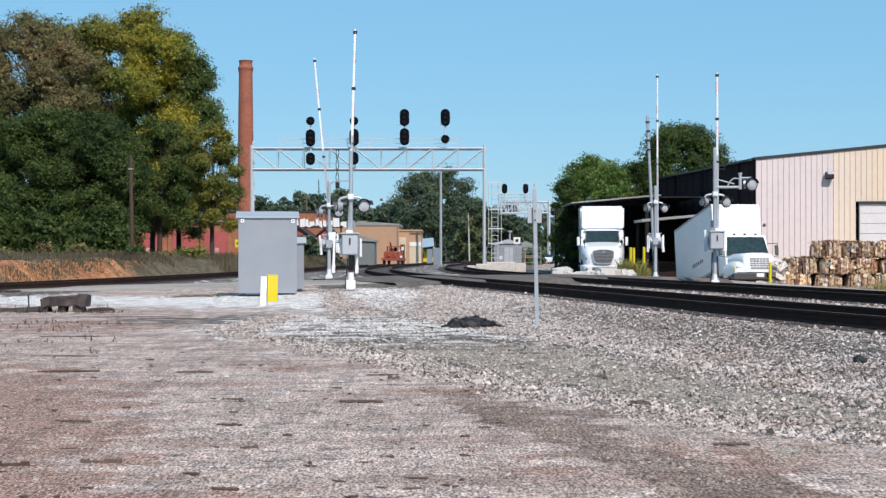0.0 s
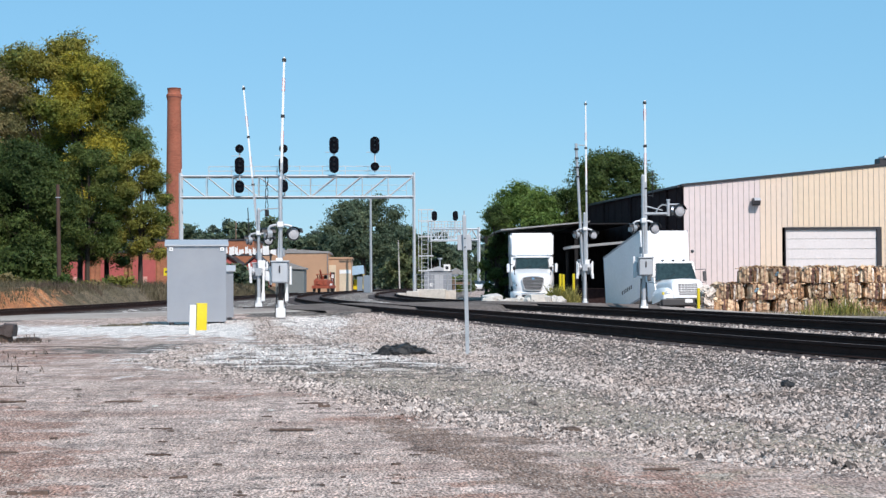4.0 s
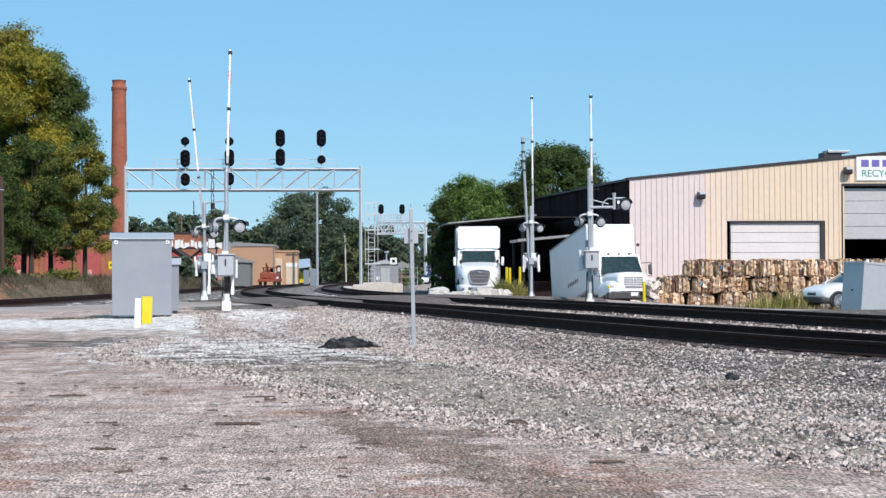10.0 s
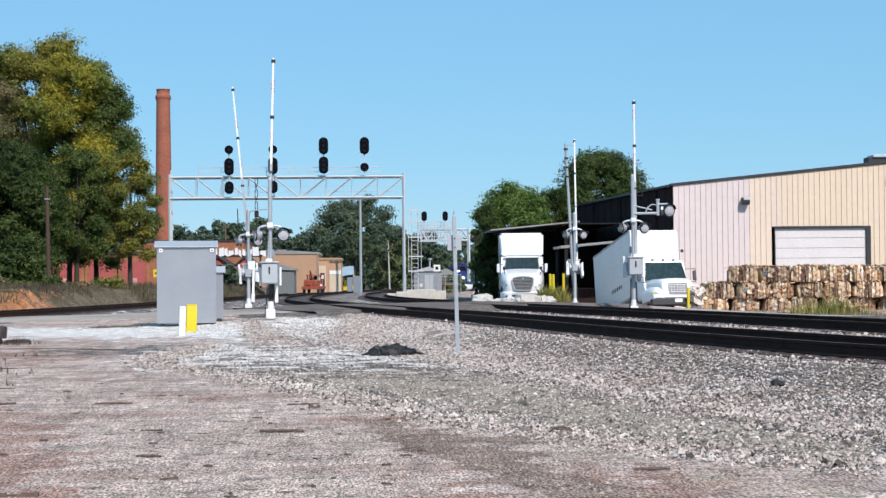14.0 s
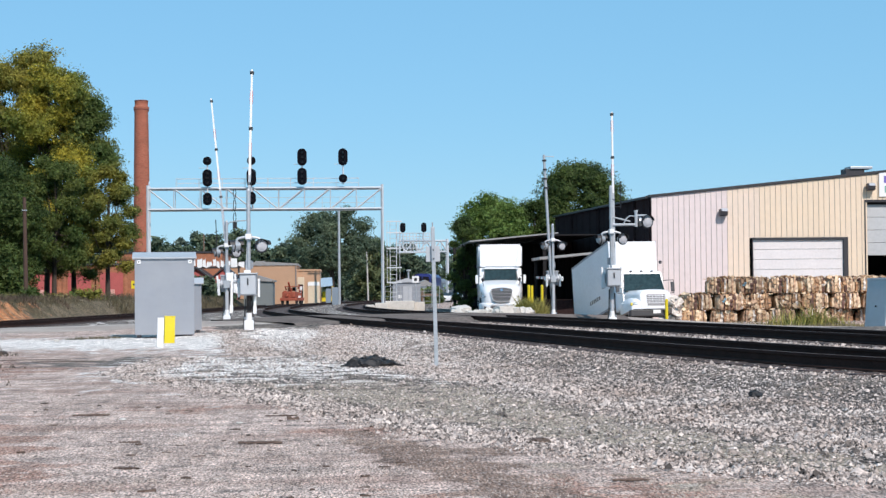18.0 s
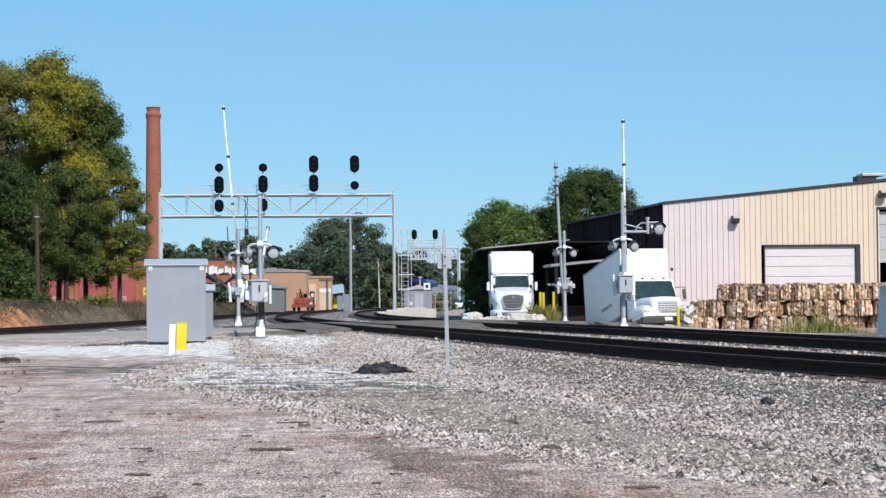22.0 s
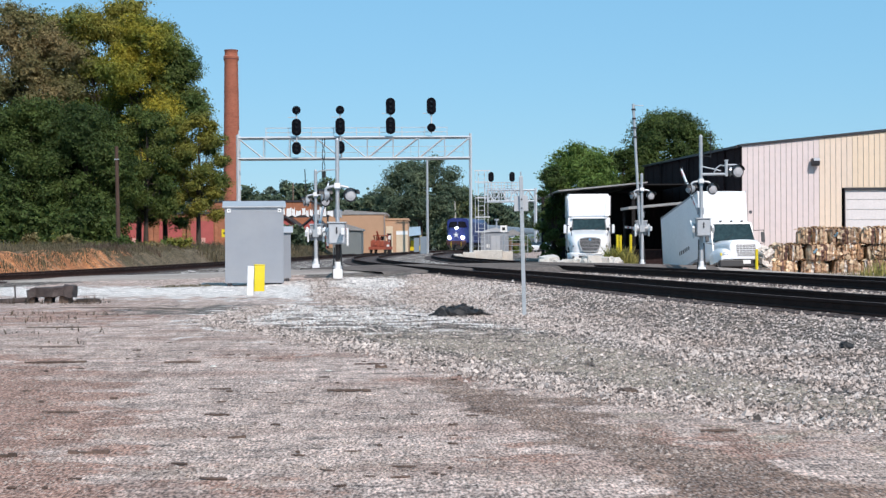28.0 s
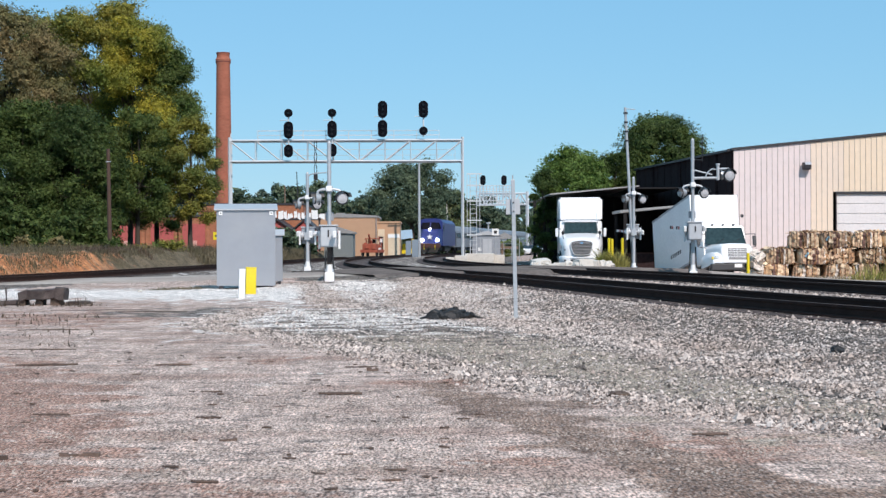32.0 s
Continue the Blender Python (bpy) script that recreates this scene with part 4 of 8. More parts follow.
def far_cantilever():
    Y = 262.0
    t = thing("cantilever_signal", "distant silver cantilever signal structure with dark heads", "signal bridge", pose(0, 0, 0))
    g = gz(16.6, Y)
    strut("leg", (16.4, Y, g - 0.1), (16.4, Y, 9.6), 0.3, M_SILV, t)
    strut("leg", (16.4, Y + 1.2, g - 0.1), (16.4, Y + 1.2, 9.6), 0.3, M_SILV, t)
    for dy in (0, 1.2):
        for z in (7.6, 9.3):
            strut("chord", (8.9, Y + dy, z), (16.4, Y + dy, z), 0.2, M_SILV, t)
        for k in range(7):
            x = 8.9 + k * 7.5 / 7
            strut("diagonal", (x, Y + dy, 7.6 if k % 2 else 9.3), (x + 7.5 / 7, Y + dy, 9.3 if k % 2 else 7.6), 0.12, M_SILV, t)
    for dy in (-0.7, 0.9):
        for k in range(12):
            x = 8.6 + k * 0.5
            rd("rail_post", (x, Y + dy, 7.5), (x, Y + dy, 10.5), 0.035, M_SILV, t, n=6)
        for z in (8.2, 8.9, 9.6, 10.0, 10.5):
            rd("handrail", (8.6, Y + dy, z), (14.1, Y + dy, z), 0.035, M_SILV, t, n=6)
    bx("walkway", 8.6, 14.1, Y - 0.7, Y + 0.9, 7.42, 7.5, M_SILV, t)
    for k in range(9):
        strut("post_member", (8.9 + k * 0.94, Y, 7.6), (8.9 + k * 0.94, Y, 9.3), 0.08, M_SILV, t)
    for x in (9.5, 12.75):
        rd("signal_mast", (x, Y - 0.2, 9.0), (x, Y - 0.2, 11.8), 0.07, M_SILV, t)
        signal_head(t, x, Y - 0.4, 11.35, 3)


# ---------- warehouse, sheds, far buildings ----------
def warehouse():
    Y, x0, x1, px = 95.0, 17.55, 46.75, 32.35
    zc, zp, zb = 6.55, 7.98, -0.45
    w = thing("warehouse", "beige corrugated steel warehouse with loading doors and dark trim", "warehouse", pose(0, 0, 0))

    def top(x):
        return zp - abs(x - px) * (zp - zc) / (px - x0)
    doors = [(23.33, 28.55, 4.08), (29.85, 35.2, 6.2)]
    # ribbed wall panels, one by one, around the door openings
    step = 0.62
    x = x0
    k = 0
    while x < x1 - 0.01:
        xe = min(x + step, x1)
        lows = [zb]
        for a, b, h in doors:
            if a - 0.12 < (x + xe) / 2 < b + 0.2:
                lows = [h + 0.12]
        bm = bmesh.new()
        prism(bm, [(x, lows[0]), (xe, lows[0]), (xe, top(xe)), (x, top(x))], Y, Y + 0.12)
        skin = M_PANEL2 if k < 7 else M_PANEL1 if k < 10 else M_PANEL
        p = part("wall_panel", bm, skin, w)
        for rx in (x, x + step / 2):
            bx("rib", rx, rx + 0.03, Y - 0.03, Y, lows[0], top(rx), skin, p)
            bx("seam", rx - 0.022, rx, Y - 0.006, Y, lows[0], top(rx), M_SEAM, p)
        x += step
        k += 1
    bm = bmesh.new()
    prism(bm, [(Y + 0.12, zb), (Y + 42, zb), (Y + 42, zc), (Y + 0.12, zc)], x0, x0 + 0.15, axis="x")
    part("side_wall", bm, M_SHADEWALL, w, "side wall coloured dark for its shade")
    bm = bmesh.new()
    box(bm, x1 - 0.15, x1, Y + 0.12, Y + 42, zb, zc)
    box(bm, x0, x1, Y + 41.9, Y + 42, zb, zc)
    part("rear_wall", bm, M_SHADEWALL, w)
    bm = bmesh.new()
    o = 0.35
    prism(bm, [(x0 - 0.12, zc + 0.0), (x0 - 0.12, zc + 0.13), (px, zp + 0.17), (x1 + o, zc + 0.13), (x1 + o, zc - 0.0), (px, zp + 0.03)], Y - 0.10, Y + 42.3)
    part("roof", bm, M_TRIM, w, "dark low-pitched roof with eaves trim")
    for a, b, h in doors:
        # dark head and wide right jamb paint the shade of the door recess
        for nm, q in (("door_jamb", (a - 0.05, a, zb, h)), ("door_jamb", (b, b + 0.26, zb, h)), ("door_head", (a - 0.05, b + 0.26, h, h + 0.13))):
            bx(nm, q[0], q[1], Y - 0.06, Y + 0.25, q[2], q[3], M_TRIM, w)
    a, b, h = doors[0]
    d = bx("door", a, b, Y + 0.14, Y + 0.2, zb, h, M_DOORG, w, 0, "white closed sectional door")
    z = zb
    while z < h - 0.1:
        bx("door_section", a, b, Y + 0.07, Y + 0.14, z + 0.012, min(z + 0.56, h - 0.01), M_DOORW, d, 0.01)
        z += 0.57
    a, b, h = doors[1]
    d = bx("door", a, b, Y + 0.30, Y + 0.34, 3.2, h, M_INSHADE, w, 0, "grey half-open roller door")
    z = 3.15
    while z < h - 0.5:
        bx("door_section", a, b, Y + 0.24, Y + 0.30, z + 0.012, z + 0.72, M_DOORG, d, 0.01)
        z += 0.73
    # black sheet paints the unlit depth behind the half-open door
    bx("interior_partition", 29.0, 35.5, Y + 14, Y + 14.2, zb, 6.2, M_INSHADE, w)
    bx("interior_floor", 17.6, 46.4, Y + 0.2, Y + 41.8, zb, zb + 0.05, M_CONC, w)
    for x, z in ((21.6, 5.65), (30.1, 7.05)):
        t = thing("wall_lamp", "bronze wall-mounted floodlight on the warehouse", "wall lamp", pose(x, Y - 0.02, z), group="warehouse floodlights")
        bx("bracket", -0.07, 0.07, -0.1, 0.0, -0.06, 0.08, M_TRIM, t)
        bm = bmesh.new()
        prism(bm, [(-0.42, -0.16), (-0.08, -0.2), (-0.08, 0.16), (-0.3, 0.2), (-0.45, 0.05)], -0.22, 0.22, axis="x")
        part("housing", bm, M_TRIM, t)
        # pale plate on the upper slope paints the sun's bright spot there
        bm = bmesh.new()
        prism(bm, [(-0.45, 0.05), (-0.30, 0.2), (-0.31, 0.215), (-0.465, 0.06)], -0.12, 0.23, axis="x")
        part("glass_front", bm, M_FLENS, t, "pale plate painting the sunlit top of the lamp")
        bx("shade_plate", -0.2, 0.2, -0.42, -0.1, -0.215, -0.20, M_TRIM, t)
    # sign: one bar line, one readable line
    s = thing("warehouse_sign", "white sign board with purple and green lettering over the door", "sign", pose(30.65, Y - 0.05, 6.5))
    bx("board", 0, 4.4, -0.04, 0, 0, 1.4, M_WHITE, s, 0.008)
    for i in range(6):
        bx("letter_bar", 0.28 + i * 0.62, 0.28 + i * 0.62 + 0.44, -0.048, -0.04, 0.78, 1.18, M_SIGNP, s)
    cu = bpy.data.curves.new("lettering", "FONT")
    cu.body, cu.size, cu.extrude = "RECYCLING", 0.56, 0.004
    tmp = bpy.data.objects.new("lettering", cu)
    scene.collection.objects.link(tmp)
    bpy.context.view_layer.update()
    me = bpy.data.meshes.new_from_object(tmp.evaluated_get(bpy.context.evaluated_depsgraph_get()))
    bpy.data.objects.remove(tmp)
    me.materials.clear()
    me.materials.append(M_SIGNG)
    ob = new("lettering", me)
    ob.parent = s
    ob.matrix_basis = pose(0.28, -0.046, 0.22, 90, 0, 0)
    tagged(ob, "green lettering")
    v = thing("roof_vent", "galvanised ridge vent box on the warehouse roof", "roof vent", pose(29.6, Y + 1.5, top(29.6) + 0.12))
    bx("duct", -0.55, 0.55, -0.5, 0.5, -0.1, 0.35, M_TRIM, v, 0.02)
    bx("hood", -0.3, 1.0, -0.6, 0.6, 0.33, 0.48, M_GALV, v, 0.02)


M_SIGNP = mat("purple sign paint", (0.16, 0.13, 0.42), 0.6, 0, 0.05, 3, 20)
M_SIGNG = mat("green sign paint", (0.03, 0.27, 0.20), 0.6, 0, 0.05, 3, 20)


def dock_shed():
    """The dark side wall and lean-to roofs between the trees and the warehouse."""
    t = thing("loading_shed", "dark loading shed with a long side wall and sloping tin canopy", "shed", pose(0, 0, 0))
    bm = bmesh.new()
    prism(bm, [(7.65, 4.26), (13.0, 4.74), (13.0, 4.82), (7.65, 4.34)], 101.0, 120)
    part("canopy_roof", bm, M_TINR, t, "weathered tin canopy roof")
    # hidden roof added only to keep the sun off the back wall
    bx("inner_roof", 13.0, 15.6, 102.5, 120, 4.66, 4.74, M_INSHADE, t)
    # posts and back wall take the canopy's shade as near-black colour
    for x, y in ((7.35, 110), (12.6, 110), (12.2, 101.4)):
        bx("canopy_post", x - 0.1, x + 0.1, y - 0.1, y + 0.1, gz(x, y) - 0.1, 4.2, M_INSHADE, t)
    bx("back_wall", 9.0, 15.4, 119.8, 120, -0.5, 4.8, M_INSHADE, t)
    # long side wall running back from the warehouse corner, of upright sheets with open bays below
    a, b = Vector((17.44, 95.3, 0)), Vector((15.2, 119.6, 0))
    n = 26
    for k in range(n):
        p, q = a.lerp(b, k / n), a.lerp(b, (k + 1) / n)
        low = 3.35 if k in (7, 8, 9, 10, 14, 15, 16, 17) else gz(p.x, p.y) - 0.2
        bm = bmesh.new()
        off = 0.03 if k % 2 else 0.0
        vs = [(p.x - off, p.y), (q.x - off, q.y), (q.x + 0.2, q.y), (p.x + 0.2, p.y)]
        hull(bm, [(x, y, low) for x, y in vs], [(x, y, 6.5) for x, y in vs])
        part("wall_sheet", bm, M_SHADEWALL, t)
    bm = bmesh.new()
    vs = [(a.x - 0.2, a.y), (b.x - 0.2, b.y), (17.5, b.y), (17.5, a.y)]
    hull(bm, [(x, y, 6.5) for x, y in vs], [(x, y, 6.62) for x, y in vs])
    part("upper_roof", bm, M_TRIM, t)
    for k in (3, 12, 20):
        p = a.lerp(b, k / n)
        rd("downpipe", (p.x - 0.12, p.y, 3.4), (p.x - 0.12, p.y, 6.5), 0.06, M_SHADEWALL, t, n=8)
    p = a.lerp(b, 0.30)
    bx("wall_vent", p.x - 0.25, p.x - 0.05, p.y - 0.5, p.y + 0.5, 4.2, 5.2, M_INSHADE, t)
    bm = bmesh.new()
    prism(bm, [(11.1, 3.05), (14.9, 3.40), (14.9, 3.52), (11.1, 3.2)], 94.5, 98.6)
    part("dock_canopy", bm, M_TINR, t, "grey tin awning over the dock")
    for x, y in ((11.3, 98.3), (14.7, 98.3)):
        bx("awning_post", x - 0.07, x + 0.07, y - 0.07, y + 0.07, 0.7, 3.1, M_INSHADE, t)
    bx("dock_platform", 11.2, 15.2, 97.6, 119.7, -0.6, 0.75, M_SHADEWALL, t, 0.02)


M_TINR = mat("weathered tin", (0.33, 0.32, 0.31), 0.55, 0.4, 0.15, 1, 12)


def chimney():
    t = thing("brick_chimney", "tall round red brick factory chimney with corbelled top", "chimney", pose(-23.28, 200, 0.35))
    bm = bmesh.new()
    n = 28
    prof = [(1.14, -0.5), (0.98, 9), (0.89, 16), (0.815, 21.6), (0.80, 22.3), (0.88, 22.55), (0.91, 22.95), (0.80, 23.05), (0.77, 23.1), (0.77, 23.55), (0.80, 23.6), (0.80, 23.75), (0.58, 23.75), (0.58, 21)]
    rings = [[bm.verts.new((r * math.cos(2 * math.pi * k / n), r * math.sin(2 * math.pi * k / n), z)) for k in range(n)] for r, z in prof]
    for a, b in zip(rings, rings[1:]):
        for k in range(n):
            bm.faces.new((a[k], a[(k + 1) % n], b[(k + 1) % n], b[k]))
    part("shaft", bm, M_CHIM, t, smooth=True)
    bm = bmesh.new()
    for z, r in ((23.62, 0.815), (22.6, 0.905)):
        rod(bm, (0, 0, z), (0, 0, z + 0.10), r, n=28)
    part("rim_band", bm, M_RIMB, t, "soot-dark brick rim", smooth=True)


def brick_courses(name, color, mortar, sx):
    m = bpy.data.materials.new(name)
    m.use_nodes = True
    n, l = m.node_tree.nodes, m.node_tree.links
    b = n["Principled BSDF"]
    b.inputs["Roughness"].default_value = 0.9
    tc, mp, br = n.new("ShaderNodeTexCoord"), n.new("ShaderNodeMapping"), n.new("ShaderNodeTexBrick")
    l.new(tc.outputs["Object"], mp.inputs["Vector"])
    mp.inputs["Rotation"].default_value = (radians(90), 0, 0)
    br.inputs["Scale"].default_value = sx
    br.inputs["Color1"].default_value = (*color, 1)
    br.inputs["Color2"].default_value = (*(c * 0.72 for c in color), 1)
    br.inputs["Mortar"].default_value = (*mortar, 1)
    br.inputs["Mortar Size"].default_value = 0.02
    l.new(mp.outputs["Vector"], br.inputs["Vector"])
    nz, mx = n.new("ShaderNodeTexNoise"), n.new("ShaderNodeMix")
    nz.inputs["Scale"].default_value = 0.7
    mx.data_type, mx.blend_type = "RGBA", "MULTIPLY"
    l.new(tc.outputs["Object"], nz.inputs["Vector"])
    r = n.new("ShaderNodeMapRange")
    r.inputs["To Min"].default_value, r.inputs["To Max"].default_value = 0.7, 1.3
    l.new(nz.outputs["Fac"], r.inputs["Value"])
    mx.inputs["Factor"].default_value = 1
    l.new(br.outputs["Color"], mx.inputs["A"])
    l.new(r.outputs["Result"], mx.inputs["B"])
    l.new(mx.outputs["Result"], b.inputs["Base Color"])
    return m


M_RIMB = mat("sooty brick", (0.16, 0.055, 0.045), 0.95, 0, 0.2, 2, 12, 0.3)
M_CHIM = brick_courses("chimney brick", (0.37, 0.115, 0.068), (0.33, 0.14, 0.085), 2.2)
M_MILL = brick_courses("mill brick", (0.38, 0.14, 0.07), (0.34, 0.17, 0.10), 2.2)


def mill():
    t = thing("brick_mill", "long low red brick mill building with red painted doors", "factory building", pose(0, 0, 0))
    Y, g = 188.0, gz(-28, 188) - 0.1
    bx("wall", -37, -22.6, Y, Y + 14, g, 4.6, M_MILL, t)
    bx("parapet", -37.1, -22.5, Y - 0.08, Y + 14, 4.6, 4.85, M_TRIM, t)
    bx("tall_wall", -25.2, -13.4, Y + 4, Y + 20, g, 5.95, M_MILL, t)
    bx("tall_parapet", -25.3, -13.3, Y + 3.9, Y + 20, 5.95, 6.15, M_TRIM, t)
    for x in (-32.4, -28.7, -25.2):
        d = bx("door", x - 1.25, x + 1.25, Y - 0.07, Y, g, 3.8, M_REDPAINT, t, 0, "faded red wooden door")
        bx("door_panel", x - 0.55, x + 0.35, Y - 0.10, Y - 0.07, g + 0.2, g + 1.25, M_PINK, d)
        for dx in (-1.6, 1.6):
            bx("pilaster", x + dx - 0.22, x + dx + 0.22, Y - 0.14, Y, g, 4.6, M_MILL, t)
    for k in range(9):
        x = -36.4 + k * 1.7
        bx("corbel", x - 0.15, x + 0.15, Y - 0.10, Y, 4.35, 4.6, M_MILL, t)
    rd("gutter", (-37, Y - 0.14, 4.62), (-22.6, Y - 0.14, 4.62), 0.07, M_TRIM, t, n=8)
    for x in (-24.2, -21.0, -18.4):
        bx("tall_window", x - 0.5, x + 0.5, Y + 3.95, Y + 4.0, 3.6, 5.2, M_GLASS, t)
    # gabled sheds with red fronts farther along
    for k, (x, w) in enumerate(((-15.6, 3.0), (-12.7, 2.4))):
        s = thing("gabled_shed", "small red gabled shed with a pale ragged roof edge", "shed", pose(0, 0, 0), group="red sheds")
        bm = bmesh.new()
        prism(bm, [(x - w / 2, g), (x + w / 2, g), (x + w / 2, 2.9), (x, 4.05), (x - w / 2, 2.9)], 184, 194)
        part("wall", bm, M_REDPAINT, s)
        bm = bmesh.new()
        prism(bm, [(x - w / 2 - 0.3, 2.8), (x - w / 2 - 0.3, 2.95), (x, 4.25), (x + w / 2 + 0.3, 2.95), (x + w / 2 + 0.3, 2.8), (x, 4.05)], 183.7, 194.2)
        part("roof", bm, M_TRIM, s)
        bx("opening", x - 0.7, x + 0.5, 183.9, 184.0, 1.2, 2.6, M_INSHADE, s)
    r = thing("white_roof_boards", "row of white ragged boards along a shed roof", "roof boards", pose(0, 0, 0))
    rr = random.Random(5)
    x = -16.4
    while x < -11.2:
        w = rr.uniform(0.3, 0.7)
        bm = bmesh.new()
        h = rr.uniform(0.5, 0.95)
        prism(bm, [(x, 4.3 + rr.uniform(-0.2, 0.15)), (x + w, 4.3 + rr.uniform(-0.2, 0.15)), (x + w - rr.uniform(-0.05, 0.12), 4.3 + h), (x + w * 0.5, 4.3 + h * rr.uniform(0.75, 1.0)), (x + rr.uniform(-0.05, 0.1), 4.3 + h * rr.uniform(0.85, 1.1))], 186, 186.1)
        part("board", bm, M_WHITE, r)
        x += w + rr.uniform(0.0, 0.14)
    bx("beam", -16.6, -11.0, 186.1, 186.3, 4.1, 4.35, M_TRIM, r)
    bx("support", -16.5, -16.3, 186.1, 186.3, g, 4.2, M_TRIM, r)
    bx("support", -11.3, -11.1, 186.1, 186.3, g, 4.2, M_TRIM, r)
    y = thing("yellow_sign", "yellow warning sign on a post by the mill", "road sign", pose(-22.15, 184, g))
    rd("post", (0, 0, 0), (0, 0, 2.8), 0.04, M_GALV, y)
    bx("plate", -0.42, 0.42, -0.06, -0.03, 1.3, 2.14, M_YEL, y, 0.005)
    bx("arrow", -0.25, 0.25, -0.07, -0.06, 1.64, 1.82, M_BLACK, y)


M_PINK = mat("pale pink patch", (0.62, 0.33, 0.28), 0.8, 0, 0.1, 1, 12)
M_BLUEG = mat("blue grey enamel", (0.20, 0.25, 0.30), 0.6, 0, 0.08, 1, 12)
M_SHEDG = mat("grey green steel", (0.17, 0.19, 0.19), 0.6, 0, 0.08, 1, 12)


def tan_building():
    t = thing("tan_building", "flat-roofed tan brick industrial building beside the railway", "building", pose(0, 0, 0))
    Y = 196.0
    g = gz(-8, Y) - 0.3
    bx("main_wall", -13.0, -5.15, Y, Y + 16, g, 4.55, M_TAN, t)
    bm = bmesh.new()
    prism(bm, [(-13.1, 4.55), (-5.0, 4.55), (-5.0, 4.75), (-8.2, 4.98), (-13.1, 4.95)], Y - 0.1, Y + 16)
    part("roof_edge", bm, M_TINR, t)
    bx("annex_wall", -5.15, -2.5, Y + 1, Y + 14, g, 3.9, M_TAN, t)
    bx("annex_cap", -5.2, -2.4, Y + 0.9, Y + 14, 3.9, 4.1, M_TAN, t)
    bx("loading_bay", -3.9, -2.55, Y + 0.9, Y + 1, g, 2.7, M_CREAM, t, 0, "cream loading bay front")
    bx("bay_lintel", -3.9, -2.55, Y + 0.86, Y + 0.9, 2.2, 2.6, M_WHITE, t)
    bx("pale_wall", -5.1, -4.3, Y + 0.9, Y + 1, g, 3.2, M_CREAM, t)
    for x, z in ((-11.2, 4.9), (-9.4, 4.95)):
        bx("parapet_step", x - 0.5, x + 0.5, Y - 0.06, Y + 2, z, z + 0.14, M_TINR, t)
    bx("annex_door", -4.95, -4.45, Y + 0.86, Y + 0.9, g, 2.35, M_INSHADE, t)
    rd("downpipe", (-5.25, Y - 0.05, g), (-5.25, Y - 0.05, 4.5), 0.06, M_TINR, t, n=6)
    s = thing("steel_shed", "small grey-green steel shed with a low roof", "shed", pose(0, 0, 0))
    bx("wall", -10.2, -7.2, 178, 184, gz(-8.5, 178) - 0.2, 2.7, M_SHEDG, s)
    bm = bmesh.new()
    prism(bm, [(-10.4, 2.7), (-7.0, 2.55), (-7.0, 2.7), (-9.2, 3.4), (-10.4, 3.2)], 177.8, 184.2)
    part("roof", bm, M_TINR, s)
    h = thing("relay_cabinet", "pair of blue-grey trackside cabinets by a pole", "equipment cabinet", pose(-0.8, 186, gz(-0.8, 186)))
    bx("cabinet_box", -0.95, -0.35, 0, 1, 0, 1.75, M_BLUEG, h, 0.03)
    bx("cabinet_box", -0.25, 0.45, 0, 1, 0, 1.9, M_BLUEG, h, 0.03)


def utility_pole(name, x, y, top, r, material, label, lean=0.0, arms=()):
    t = thing(name, label, "utility pole", pose(x, y, gz(x, y) - 0.2, 0, lean, 0))
    h = top - gz(x, y) + 0.2
    rd("pole", (0, 0, 0), (0, 0, h), r, material, t, r * 0.7, n=10)
    for z, w in arms:
        bx("crossarm", -w, w, -0.05, 0.05, h - z - 0.06, h - z + 0.06, material, t)
        for dx in (-w * 0.8, w * 0.8):
            rd("insulator", (dx, 0, h - z + 0.06), (dx, 0, h - z + 0.2), 0.04, M_GLASS, t, n=6)
    return t


signal_house("signal_cabinet", pose(-5.17, 50.0, gz(-5.2, 50), 0, 0, 6), 1.72, 1.7, 2.5, "grey aluminium railway signal cabinet standing on gravel")
signal_house("relay_case", pose(-4.88, 55.0, gz(-4.9, 55), 0, 0, 5), 0.74, 0.5, 1.75, "narrow grey aluminium relay case behind the signal cabinet", lugs=False)
signal_house("signal_bungalow", pose(20.55, 61.7, gz(20.9, 62) - 0.2, 0, 5.2, 20), 1.21, 1.21, 2.08, "white signal bungalow with a lifting eye", lugs=False, eye=True, skin=M_ALU_W)
marker_post("yellow_marker", -4.50, 44.6, 0.27, 0.72, M_YEL, "bright yellow plastic cable marker post", 1.5)
marker_post("white_marker", -4.38, 41.2, 0.15, 0.72, M_WHITE, "slim white marker post leaning beside the yellow one", 2.0)
sign_post()
GATE_LN, ARM_LN = crossing_signal("crossing_signal", -2.77, 51.0, 4.2, 6.43, 2.55, 0.95, up=0.02, label="crossing signal mast with flashing lights and gate near the cabinet")
GATE_LF, ARM_LF = crossing_signal("crossing_signal", -4.5, 67.0, 4.0, 7.3, 2.80, 0, up=0.2, hook=1.0, label="crossing signal mast with gate across the road from the cabinet", box_side=1)
GATE_RN, ARM_RN = crossing_signal("crossing_signal", 9.78, 61.0, 5.03, 5.95, 3.15, 0, up=0.38, boom=1.12, label="crossing signal mast with bracket lights beside the box truck")
GATE_RF, ARM_RF = crossing_signal("crossing_signal", 9.65, 77.0, 4.4, 7.6, 3.45, 0, up=0.6, label="crossing signal mast with a tall antenna by the loading shed", second_mast=7.63, box_side=1)
signal_bridge()
far_cantilever()
warehouse()
dock_shed()
chimney()
mill()
tan_building()
